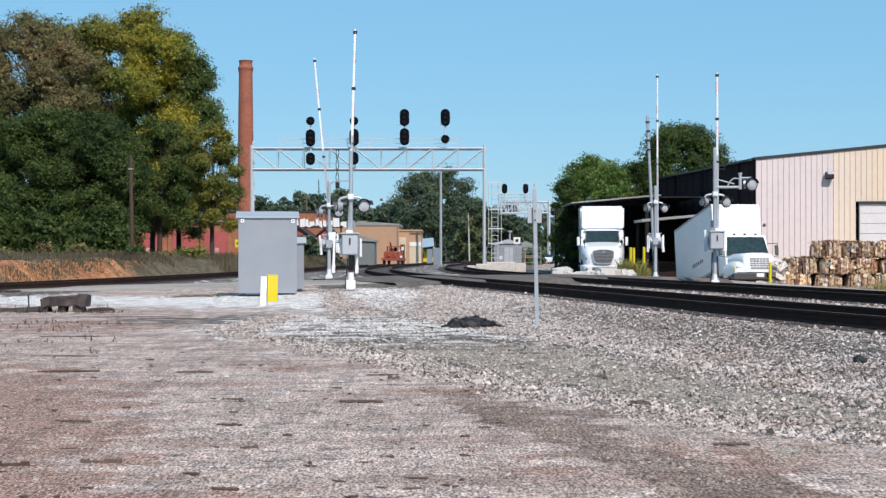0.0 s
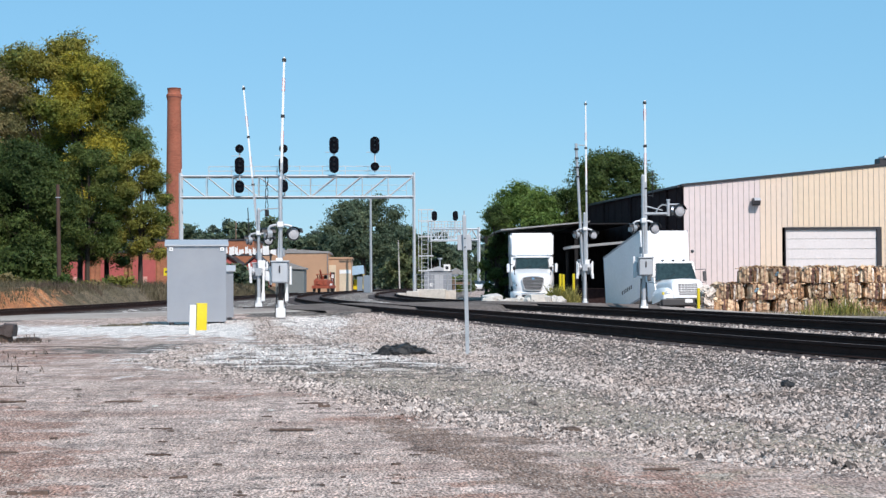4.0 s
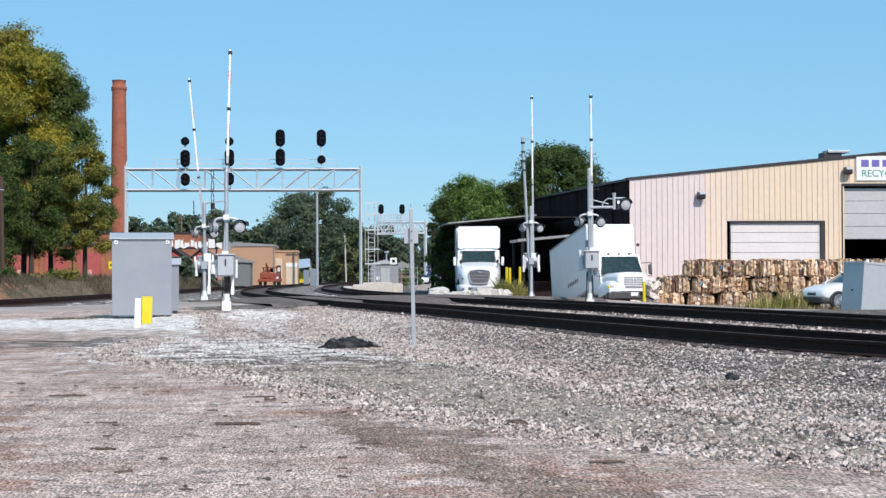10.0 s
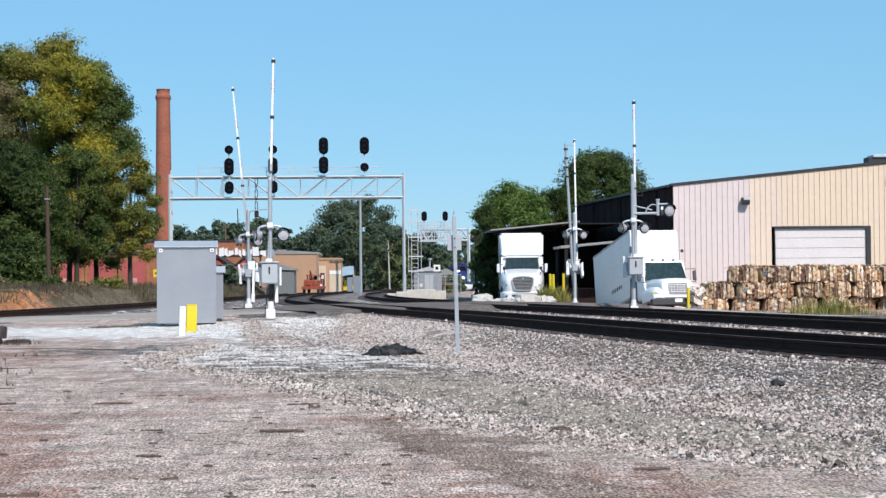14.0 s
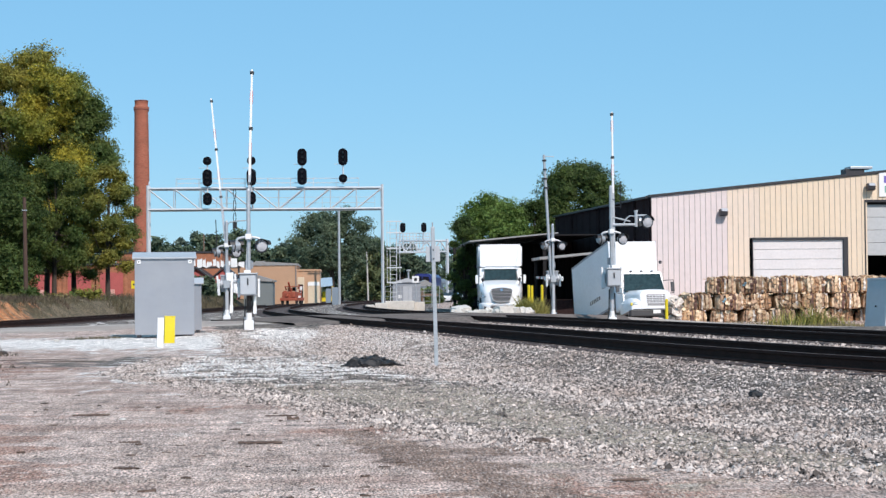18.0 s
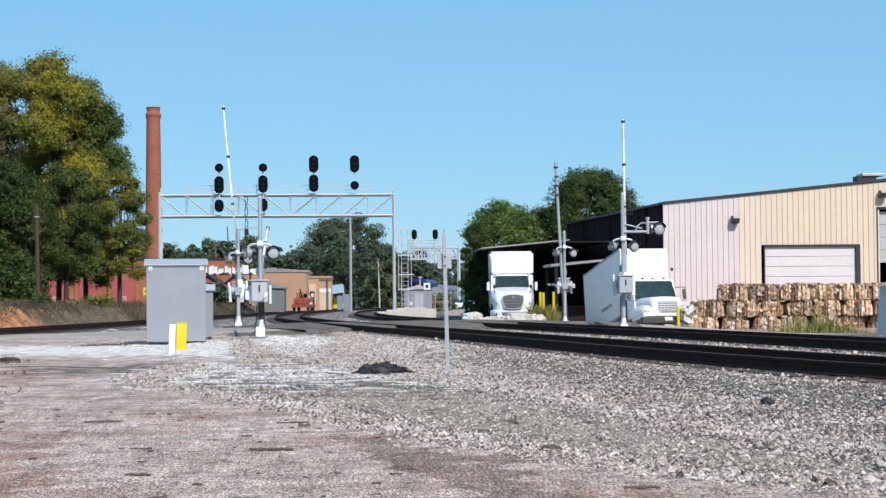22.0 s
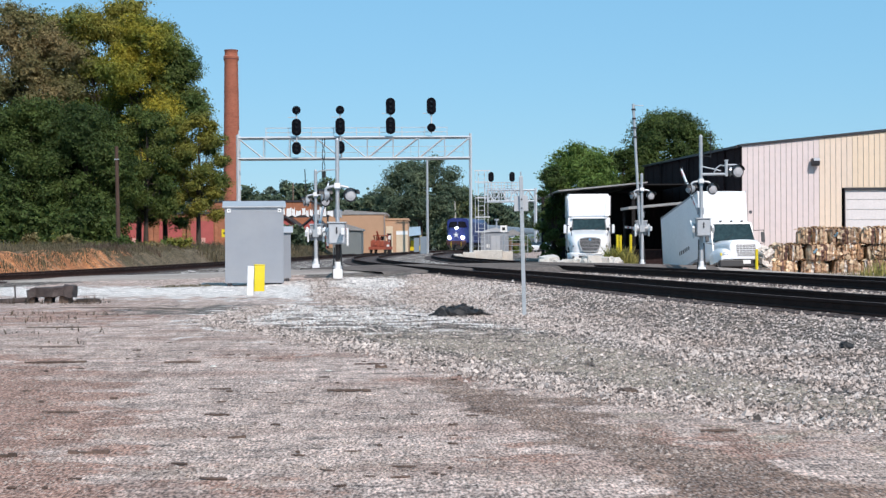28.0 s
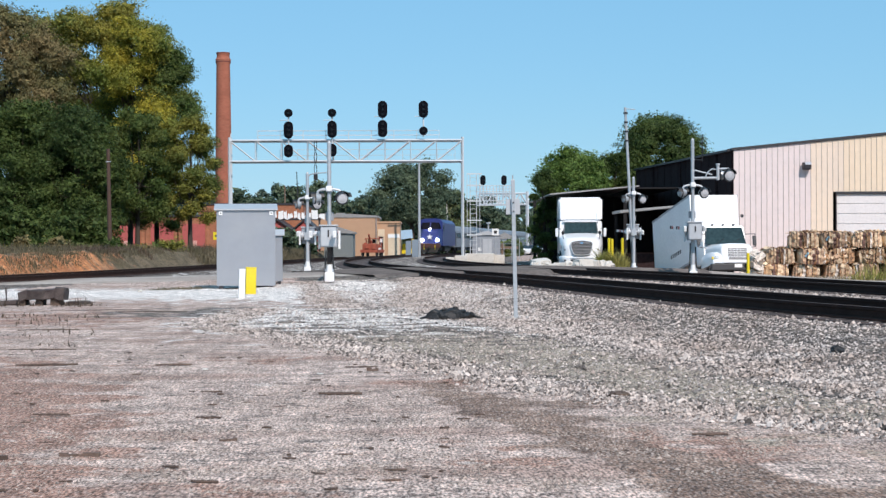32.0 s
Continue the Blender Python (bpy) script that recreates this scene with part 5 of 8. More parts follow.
utility_pole("steel_pole", -0.25, 190, 10.7, 0.17, M_GALV, "tall grey steel pole with a short top arm", 0, ((0.1, 0.9),))
utility_pole("utility_pole", 4.46, 285, 8.3, 0.15, M_CONC, "leaning pale weathered pole beyond the tracks", -1.5)
utility_pole("utility_pole", -18.5, 230, 9.5, 0.12, M_WOODPOLE, "distant wooden utility pole", 0)
utility_pole("utility_pole", -34, 215, 9.5, 0.12, M_WOODPOLE, "distant wooden utility pole", 0, ((0.3, 0.9),))

# ---------- vehicles ----------
M_SEDAN = mat("metallic dark grey car paint", (0.125, 0.118, 0.145), 0.15, 0.9, 0.05, 1.5, 60, coat=1.0)
M_SUVW = mat("white car paint", (0.80, 0.80, 0.80), 0.3, 0, 0.02, 1.5, 30, coat=1.0)
M_RIM = mat("silver alloy", (0.55, 0.56, 0.58), 0.3, 0.8, 0.08, 6, 40)
M_RIMD = mat("dark alloy", (0.06, 0.06, 0.065), 0.35, 0.7, 0.08, 6, 40)
M_RIMS = mat("half-dark alloy", (0.50, 0.50, 0.52), 0.3, 0.8, 0.08, 6, 40)
M_CARGLASS = mat("tinted car glass", (0.022, 0.028, 0.033), 0.04, 0, 0.03, 2, 10, spec=0.6)
M_WSCREEN = mat("tinted windscreen", (0.028, 0.048, 0.050), 0.04, 0, 0.3, 1.5, 6, spec=0.5)
M_WINSKY = mat("mirroring window glass", (0.30, 0.33, 0.36), 0.05, 0.9, 0.25, 2.5, 8)
M_PLATE = mat("plate", (0.7, 0.7, 0.68), 0.5, 0, 0.05, 5, 30)


def loft(bm, stations, crown=0.03):
    """A car body from stations (x, low, high, half width)."""
    rings = []
    for x, lo, hi, w in stations:
        h = hi - lo
        half = [(0, lo), (w * 0.8, lo), (w * 0.95, lo + h * 0.12), (w, lo + h * 0.42), (w * 0.992, lo + h * 0.68), (w * 0.965, hi - h * 0.09), (w * 0.90, hi - 0.008), (w * 0.5, hi + crown * 0.7), (0, hi + crown)]
        ring = [bm.verts.new((x, y, z)) for y, z in half] + [bm.verts.new((x, -y, z)) for y, z in half[-2:0:-1]]
        rings.append(ring)
    n = len(rings[0])
    for a, b in zip(rings, rings[1:]):
        for k in range(n):
            bm.faces.new((a[k], b[k], b[(k + 1) % n], a[(k + 1) % n]))
    bm.faces.new(rings[0])
    bm.faces.new(rings[-1][::-1])


def nose(bm, stations, r):
    """A rounded front from stations (x, low, high, half width); r: share of the height that is rounded off."""
    rings = []
    for x, lo, hi, w in stations:
        h = (hi - lo) * r
        half = [(w * 0.96, lo), (w, lo + h * 0.5)]
        for k in range(7):
            a = math.pi / 2 * k / 6
            half.append((w * (1 - 0.34 * (1 - math.cos(a))), hi - h + h * math.sin(a)))
        half.append((w * 0.3, hi + 0.03))
        ring = [bm.verts.new((x, y, z)) for y, z in half] + [bm.verts.new((x, -y, z)) for y, z in half[::-1]]
        rings.append(ring)
    n = len(rings[0])
    for a, b in zip(rings, rings[1:]):
        for k in range(n):
            bm.faces.new((a[k], b[k], b[(k + 1) % n], a[(k + 1) % n]))
    bm.faces.new(rings[0])
    bm.faces.new(rings[-1][::-1])


def road_wheel(parent, x, y, r, width, rim_mat, spokes=10, inner=0.66):
    side = 1 if y > 0 else -1
    w = new("wheel")
    w.parent = parent
    w.matrix_basis = pose(x, y, r)
    bm = bmesh.new()
    n = 28
    prof = [(r * inner, -width / 2), (r * 0.93, -width / 2), (r, -width * 0.36), (r, width * 0.36), (r * 0.93, width / 2), (r * inner, width / 2)]
    rings = [[bm.verts.new((q * math.cos(6.2832 * k / n), d, q * math.sin(6.2832 * k / n))) for k in range(n)] for q, d in prof]
    for a, b in zip(rings, rings[1:] + rings[:1]):
        for k in range(n):
            bm.faces.new((a[k], a[(k + 1) % n], b[(k + 1) % n], b[k]))
    part("tyre", bm, M_RUBBER, w, smooth=True)
    bm = bmesh.new()
    rod(bm, (0, -width * 0.3, 0), (0, side * width * 0.22, 0), r * inner, n=24)
    part("rim_barrel", bm, M_RIMD, w, smooth=True)
    bm = bmesh.new()
    o = side * width * 0.42
    for k in range(spokes):
        a = 6.2832 * k / spokes
        rod(bm, (0, o, 0), (r * inner * math.cos(a), o - side * 0.01, r * inner * math.sin(a)), r * 0.075, r * 0.06, 5)
    rod(bm, (0, o - 0.03, 0), (0, o + 0.03, 0), r * 0.16, n=12)
    for k in range(24):
        a, b = 6.2832 * k / 24, 6.2832 * (k + 1) / 24
        rod(bm, (r * inner * 0.97 * math.cos(a), o, r * inner * 0.97 * math.sin(a)), (r * inner * 0.97 * math.cos(b), o, r * inner * 0.97 * math.sin(b)), r * 0.045, n=5)
    part("rim", bm, rim_mat, w, smooth=True)
    return w


def arch(parent, x, w, r, material):
    for side in (-1, 1):
        bm = bmesh.new()
        pts = [(x + r * math.cos(radians(a)), r * 0.86 + r * math.sin(radians(a))) for a in range(-14, 195, 11)]
        prism(bm, pts, side * (w - 0.25), side * (w + 0.004))
        part("wheel_arch", bm, material, parent)


def cabin(bm, line, base, wb, wt, cut=0.0, tall=0.47):
    """Windows or roof over a side line of (x, z); cut: 0 reaches down to the belt, else the share of height kept off."""
    rings = []
    for x, z in line:
        lo = base + (z - base) * cut
        k = (lo - base) / tall
        k2 = max(0.0, (z - base) / tall)
        w0, w1 = wb + (wt - wb) * k, wb + (wt - wb) * k2
        rings.append([bm.verts.new(c) for c in ((x, -w0, lo), (x, -w1, z - 0.03), (x, -w1 + 0.06, z), (x, 0, z + 0.015), (x, w1 - 0.06, z), (x, w1, z - 0.03), (x, w0, lo))])
    for a, b in zip(rings, rings[1:]):
        for k in range(6):
            bm.faces.new((a[k], b[k], b[k + 1], a[k + 1]))
    bmesh.ops.recalc_face_normals(bm, faces=bm.faces[:])


def sedan():
    t = thing("car", "dark metallic grey four-door sedan driving over the crossing", "car")
    bm = bmesh.new()
    loft(bm, [(-2.25, 0.50, 0.92, 0.70), (-2.18, 0.32, 1.01, 0.82), (-1.95, 0.25, 1.04, 0.88), (-1.4, 0.21, 1.03, 0.905), (-0.7, 0.20, 0.985, 0.91), (0.2, 0.20, 0.955, 0.91), (0.95, 0.20, 0.93, 0.905), (1.45, 0.21, 0.87, 0.895), (1.85, 0.22, 0.79, 0.87), (2.12, 0.26, 0.70, 0.80), (2.25, 0.36, 0.62, 0.66)])
    part("body", bm, M_SEDAN, t, "dark metallic grey body", smooth=True)
    line = [(-1.86, 1.0), (-1.5, 1.15), (-1.15, 1.28), (-0.8, 1.37), (-0.4, 1.415), (0.0, 1.42), (0.3, 1.395), (0.65, 1.24), (1.14, 0.91)]
    bm = bmesh.new()
    cabin(bm, line, 0.95, 0.80, 0.585)
    part("glasshouse", bm, M_CARGLASS, t, "tinted windows", smooth=True)
    bm = bmesh.new()
    cabin(bm, [(x, z + 0.012) for x, z in line[2:7]], 0.95, 0.805, 0.60, 0.84)
    part("roof", bm, M_SEDAN, t, "dark metallic arched roof", smooth=True)
    for s in (-1, 1):
        for nm, a, b, r in (("front_pillar", (1.1, 0.80, 0.92), (0.28, 0.62, 1.375), 0.035), ("door_pillar", (-0.28, 0.815, 0.96), (-0.32, 0.62, 1.39), 0.035), ("rear_pillar", (-1.62, 0.80, 1.0), (-0.98, 0.62, 1.32), 0.085)):
            rd(nm, (a[0], s * a[1], a[2]), (b[0], s * b[1], b[2]), r, M_SEDAN if nm != "door_pillar" else M_BLACK, t, n=6)
        bx("sill", -1.2, 1.1, s * 0.86, s * 0.915, 0.19, 0.27, M_GREYP, t, 0.01)
        bx("chrome_strip", -1.45, 0.95, s * 0.845, s * 0.88, 0.965, 0.98, M_CHROME, t)
        for x in (0.88, -0.28, -1.22):
            bx("door_seam", x - 0.006, x + 0.006, s * 0.895, s * 0.917, 0.3, 0.9, M_BLACK, t)
        for x in (0.0, -1.05):
            bx("door_handle", x - 0.1, x + 0.1, s * 0.90, s * 0.935, 0.80, 0.83, M_SEDAN, t, 0.008)
        bm = bmesh.new()
        box(bm, 0.78, 0.92, s * 0.88, s * 1.04, 0.95, 1.07, 0.03)
        part("wing_mirror", bm, M_SEDAN, t, smooth=True)
        bx("headlamp", 1.90, 2.20, s * 0.52, s * 0.80, 0.60, 0.74, M_HLAMP, t, 0.03)
        bx("tail_lamp", -2.24, -2.08, s * 0.55, s * 0.85, 0.82, 0.93, M_TAIL, t, 0.03)
    bx("kidney_grille", 2.20, 2.28, -0.3, 0.3, 0.48, 0.66, M_BLACK, t, 0.02)
    bx("front_bumper_intake", 2.15, 2.27, -0.5, 0.5, 0.28, 0.40, M_BLACK, t, 0.02)
    bx("number_plate", -2.29, -2.26, -0.26, 0.26, 0.72, 0.84, M_PLATE, t)
    arch(t, 1.473, 0.905, 0.385, M_BLACK)
    arch(t, -1.624, 0.905, 0.385, M_BLACK)
    for o in t.children:
        if o.data:
            o.data.transform(Matrix.Translation((-0.05, 0, 0)) @ Matrix.Diagonal((0.93, 1, 0.94, 1)))
    ws = [road_wheel(t, x, y, 0.335, 0.23, M_RIMS, 10, 0.72) for x in (1.32, -1.56) for y in (0.825, -0.825)]
    return t, ws


def suv():
    t = thing("suv", "white sport utility vehicle with grey lower cladding on the road", "car")
    bm = bmesh.new()
    loft(bm, [(-2.52, 0.62, 1.10, 0.76), (-2.47, 0.48, 1.26, 0.88), (-2.3, 0.45, 1.36, 0.95), (-1.9, 0.43, 1.385, 0.98), (-1.2, 0.42, 1.37, 0.99), (-0.5, 0.42, 1.345, 0.992), (0.2, 0.42, 1.315, 0.992), (0.7, 0.42, 1.27, 0.99), (1.05, 0.42, 1.20, 0.988), (1.4, 0.42, 1.15, 0.982), (1.8, 0.43, 1.10, 0.965), (2.1, 0.45, 1.04, 0.935), (2.32, 0.48, 0.965, 0.88), (2.47, 0.52, 0.87, 0.80), (2.55, 0.58, 0.76, 0.68)], 0.045)
    part("body", bm, M_SUVW, t, "white rounded body", smooth=True)
    bm = bmesh.new()
    loft(bm, [(-2.54, 0.38, 0.60, 0.74), (-2.45, 0.28, 0.62, 0.90), (-2.0, 0.25, 0.52, 0.985), (-1.0, 0.24, 0.47, 0.998), (0, 0.24, 0.45, 0.998), (1.2, 0.24, 0.47, 0.998), (2.0, 0.26, 0.54, 0.965), (2.35, 0.27, 0.54, 0.89), (2.54, 0.33, 0.52, 0.70)], 0.0)
    part("lower_cladding", bm, M_GREYP, t, "dark grey plastic cladding", smooth=True)
    line = [(-2.36, 1.33), (-2.2, 1.47), (-1.95, 1.61), (-1.6, 1.71), (-1.1, 1.77), (-0.5, 1.79), (-0.05, 1.765), (0.3, 1.66), (0.7, 1.46), (1.15, 1.20)]
    bm = bmesh.new()
    cabin(bm, line, 1.20, 0.875, 0.71, 0.0, 0.59)
    part("glasshouse", bm, M_CARGLASS, t, "dark tinted windows", smooth=True)
    bm = bmesh.new()
    cabin(bm, [(x, z + 0.015) for x, z in line[1:8]], 1.20, 0.885, 0.725, 0.80, 0.59)
    part("roof", bm, M_SUVW, t, "white arched roof", smooth=True)
    for s in (-1, 1):
        for nm, a, b, r in (("front_pillar", (1.12, 0.865, 1.18), (0.02, 0.73, 1.73), 0.055), ("door_pillar", (-0.22, 0.89, 1.27), (-0.34, 0.735, 1.73), 0.06), ("rear_pillar", (-1.10, 0.89, 1.30), (-1.32, 0.74, 1.72), 0.095)):
            rd(nm, (a[0], s * a[1], a[2]), (b[0], s * b[1], b[2]), r, M_SUVW, t, n=8)
        bm = bmesh.new()
        hull(bm, [(-2.46, s * 0.70, 1.25), (-1.98, s * 0.90, 1.30), (-1.98, s * 0.80, 1.30), (-2.40, s * 0.60, 1.25)], [(-2.14, s * 0.66, 1.56), (-1.85, s * 0.77, 1.64), (-1.85, s * 0.66, 1.66), (-2.12, s * 0.55, 1.58)])
        bmesh.ops.bevel(bm, geom=bm.edges[:], offset=0.025, segments=2, affect="EDGES")
        part("tail_pillar", bm, M_SUVW, t, smooth=True)
        bm = bmesh.new()
        hull(bm, [(0.15, s * 0.872, 1.27), (0.95, s * 0.868, 1.235), (0.95, s * 0.86, 1.235), (0.15, s * 0.862, 1.27)], [(0.0, s * 0.775, 1.62), (0.32, s * 0.79, 1.57), (0.32, s * 0.78, 1.57), (0.0, s * 0.765, 1.62)])
        part("front_window", bm, M_WINSKY, t, "side window mirroring the bright sky")
        rd("roof_rail", (-1.7, s * 0.60, 1.77), (-0.3, s * 0.62, 1.83), 0.022, M_CHROME, t, n=6)
        for x in (1.0, -0.15, -1.25):
            bx("door_seam", x - 0.006, x + 0.006, s * 0.975, s * 0.996, 0.5, 1.08, M_GREYP, t)
        for x in (0.1, -1.0):
            bx("door_handle", x - 0.11, x + 0.11, s * 0.97, s * 1.01, 0.93, 0.965, M_SUVW, t, 0.008)
        bm = bmesh.new()
        box(bm, 0.88, 1.05, s * 0.94, s * 1.14, 1.1, 1.25, 0.04)
        part("wing_mirror", bm, M_SUVW, t, smooth=True)
        bm = bmesh.new()
        hull(bm, [(1.95, s * 0.955, 0.86), (2.42, s * 0.845, 0.72), (2.46, s * 0.55, 0.76), (2.0, s * 0.6, 0.9)], [(1.82, s * 0.945, 1.0), (2.28, s * 0.84, 0.93), (2.32, s * 0.56, 0.95), (1.9, s * 0.6, 1.02)])
        bmesh.ops.bevel(bm, geom=bm.edges[:], offset=0.025, segments=2, affect="EDGES")
        part("headlamp", bm, M_HLAMP, t, smooth=True)
        bx("tail_lamp", -2.50, -2.26, s * 0.70, s * 0.945, 1.03, 1.18, M_TAIL, t, 0.04)
    bx("grille", 2.44, 2.56, -0.32, 0.32, 0.62, 0.76, M_GREYP, t, 0.04)
    bx("number_plate", -2.56, -2.53, -0.26, 0.26, 0.82, 0.94, M_PLATE, t)
    arch(t, 1.79, 0.99, 0.455, M_GREYP)
    arch(t, -1.51, 0.99, 0.455, M_GREYP)
    for o in t.children:
        if o.data:
            o.data.transform(Matrix.Diagonal((0.965, 1, 0.985, 1)))
    ws = [road_wheel(t, x, y, 0.395, 0.25, M_RIM, 14, 0.74) for x in (1.73, -1.46) for y in (0.90, -0.90)]
    return t, ws


def semi_truck():
    t = thing("semi_truck", "white semi truck with high roof fairing parked at the shed", "truck", pose(9.02, 95.4, gz(9, 96), 0, 0, -94) @ Matrix.Diagonal((1, 1.03, 1.01, 1)))
    # the truck faces +x from its front bumper at x = 0
    bm = bmesh.new()
    nose(bm, [(-0.06, 0.62, 1.12, 0.62), (-0.14, 0.58, 1.36, 0.86), (-0.30, 0.56, 1.50, 0.98), (-0.60, 0.55, 1.62, 1.08), (-1.1, 0.55, 1.74, 1.16), (-1.7, 0.55, 1.86, 1.21), (-2.2, 0.55, 1.98, 1.22)], 0.34)
    part("hood", bm, M_WTRUCK, t, "white rounded aerodynamic hood", smooth=True)
    # mesh grille in a chrome surround, wider above than below
    tilt = Matrix.Translation((0.10, 0, 0.70)) @ Matrix.Rotation(radians(-13), 4, "Y")
    for nm, k, x0, x1, m, lab in (("grille_surround", 1.0, -0.10, 0.03, M_BUMP, "satin grey grille surround"), ("grille", 0.90, 0.0, 0.045, M_MESH, "dark mesh grille")):
        bm = bmesh.new()
        half = [(0.0, 0.0), (0.36, 0.02), (0.48, 0.10), (0.60, 0.46), (0.63, 0.66), (0.56, 0.78), (0.30, 0.84), (0.0, 0.86)]
        ring = [(y * k, 0.43 + (z - 0.43) * k) for y, z in half] + [(-y * k, 0.43 + (z - 0.43) * k) for y, z in half[-2:0:-1]]
        prism(bm, ring, x0, x1, axis="x")
        bmesh.ops.transform(bm, matrix=tilt, verts=bm.verts[:])
        g = part(nm, bm, m, t, lab)
    for k in range(9):
        z = 0.08 + k * 0.082
        w = float(np.interp(z, [0.0, 0.1, 0.46, 0.66, 0.8], [0.36, 0.44, 0.54, 0.56, 0.36]))
        bm = bmesh.new()
        rod(bm, (0.05, -w, z), (0.05, w, z), 0.010, n=5)
        bmesh.ops.transform(bm, matrix=tilt, verts=bm.verts[:])
        part("grille_bar", bm, M_BUMP, g)
    bm = bmesh.new()
    rod(bm, (0.05, 0, 0.70), (0.065, 0, 0.70), 0.075, n=16)
    bmesh.ops.transform(bm, matrix=tilt, verts=bm.verts[:])
    part("round_badge", bm, M_CHROME, g)
    for s in (-1, 1):
        bm = bmesh.new()
        hull(bm, [(-0.10, s * 0.70, 0.88), (-0.34, s * 1.02, 0.92), (-0.62, s * 1.14, 1.0), (-0.5, s * 0.7, 0.9)], [(-0.20, s * 0.74, 1.06), (-0.42, s * 1.02, 1.16), (-0.78, s * 1.13, 1.32), (-0.6, s * 0.7, 1.1)])
        bmesh.ops.bevel(bm, geom=bm.edges[:], offset=0.02, segments=2, affect="EDGES")
        lamp = part("headlamp", bm, M_HLAMP, t, "swept clear headlamp", smooth=True)
        bm = bmesh.new()
        ball(bm, (-0.24, s * 0.88, 1.02), 0.075)
        part("reflector", bm, M_GREYP, lamp, smooth=True)
        m = bx("door_mirror", -1.95, -1.80, s * 1.26, s * 1.42, 1.75, 2.25, M_WTRUCK, t, 0.05)
        rd("mirror_arm", (-1.95, s * 1.1, 2.2), (-1.88, s * 1.32, 2.2), 0.02, M_BLACK, m, n=6)
        bm = bmesh.new()
        ball(bm, (-0.85, s * 1.02, 1.98), 0.10, (0.6, 0.8, 1.2))
        hm = part("hood_mirror", bm, M_BLACK, t, smooth=True)
        rd("hood_mirror_arm", (-0.95, s * 0.98, 1.55), (-0.88, s * 1.02, 1.95), 0.018, M_BLACK, hm, n=6)
    bm = bmesh.new()
    nose(bm, [(0.03, 0.26, 0.60, 0.70), (-0.04, 0.22, 0.66, 0.92), (-0.25, 0.20, 0.70, 1.10), (-0.7, 0.20, 0.72, 1.22), (-1.0, 0.2, 0.72, 1.24)], 0.2)
    b = part("bumper", bm, M_WTRUCK, t, "white moulded bumper", smooth=True)
    bx("bumper_intake", 0.0, 0.05, -0.62, 0.62, 0.32, 0.50, M_GREYP, b, 0.02)
    for s in (-1, 1):
        bx("side_intake", -0.14, -0.02, s * 0.70, s * 0.96, 0.34, 0.48, M_GREYP, b, 0.02)
        bx("fog_lamp", -0.06, -0.01, s * 0.74, s * 0.86, 0.36, 0.46, M_HLAMP, b, 0.01)
    bx("chrome_strip", 0.0, 0.045, -0.66, 0.66, 0.53, 0.57, M_CHROME, b, 0.01)
    bm = bmesh.new()
    hull(bm, [(-4.6, -1.28, 0.8), (-2.0, -1.22, 0.8), (-2.0, 1.22, 0.8), (-4.6, 1.28, 0.8)], [(-4.6, -1.28, 2.65), (-2.45, -1.16, 2.65), (-2.45, 1.16, 2.65), (-4.6, 1.28, 2.65)])
    part("cab", bm, M_WTRUCK, t, "white sleeper cab")
    bm = bmesh.new()
    hull(bm, [(-2.25, -1.0, 1.95), (-1.98, -0.92, 1.95), (-1.98, 0.92, 1.95), (-2.25, 1.0, 1.95)], [(-2.5, -0.92, 2.58), (-2.33, -0.86, 2.58), (-2.33, 0.86, 2.58), (-2.5, 0.92, 2.58)])
    ws = part("windscreen", bm, M_WSCREEN, t, "wide dark windscreen")
    for y in (-0.45, 0.35):
        rd("wiper", (-1.96, y, 1.97), (-2.07, y + 0.4, 2.16), 0.012, M_BLACK, ws, n=5)
    bx("sun_visor", -2.5, -2.26, -1.0, 1.0, 2.59, 2.66, M_WTRUCK, t, 0.02)
    # tall roof fairing with a sunken middle panel
    bm = bmesh.new()
    hull(bm, [(-4.6, -1.30, 2.66), (-2.50, -1.18, 2.66), (-2.50, 1.18, 2.66), (-4.6, 1.30, 2.66)], [(-4.6, -1.32, 4.06), (-3.0, -1.22, 4.02), (-3.0, 1.22, 4.02), (-4.6, 1.32, 4.06)])
    bmesh.ops.bevel(bm, geom=bm.edges[:], offset=0.12, segments=3, affect="EDGES")
    part("roof_fairing", bm, M_WTRUCK, t, "white roof fairing", smooth=True)
    for s in (-1, 1):
        bm = bmesh.new()
        hull(bm, [(-2.60, s * 0.80, 2.72), (-2.42, s * 0.88, 2.72), (-2.42, s * 1.12, 2.72), (-2.60, s * 1.14, 2.72)], [(-3.0, s * 0.98, 3.85), (-2.88, s * 1.02, 3.85), (-2.86, s * 1.14, 3.85), (-3.0, s * 1.16, 3.85)])
        bmesh.ops.bevel(bm, geom=bm.edges[:], offset=0.03, segments=2, affect="EDGES")
        part("fairing_cheek", bm, M_WTRUCK, t, smooth=True)
    for k in range(5):
        bx("marker_lamp", -3.3, -3.18, -0.7 + k * 0.35, -0.62 + k * 0.35, 3.9, 3.96, M_YEL, t)
    for x in (-1.15, -5.0, -6.3):
        for y in (-1.05, 1.05):
            road_wheel(t, x, y, 0.5, 0.3, M_RIM, 8, 0.55)
    bx("chassis", -7, -0.6, -0.45, 0.45, 0.55, 0.85, M_BLACK, t)
    tr = thing("trailer", "white box trailer backed under the canopy", "trailer", pose(9.38, 100.6, gz(9, 101) - 0.02, 0, 0, -94))
    bx("trailer_body", -13.0, 0, -1.22, 1.22, 1.1, 4.0, M_WTRUCK, tr, 0.03)
    bx("trailer_frame", -12.8, -0.5, -0.5, 0.5, 0.85, 1.1, M_BLACK, tr)
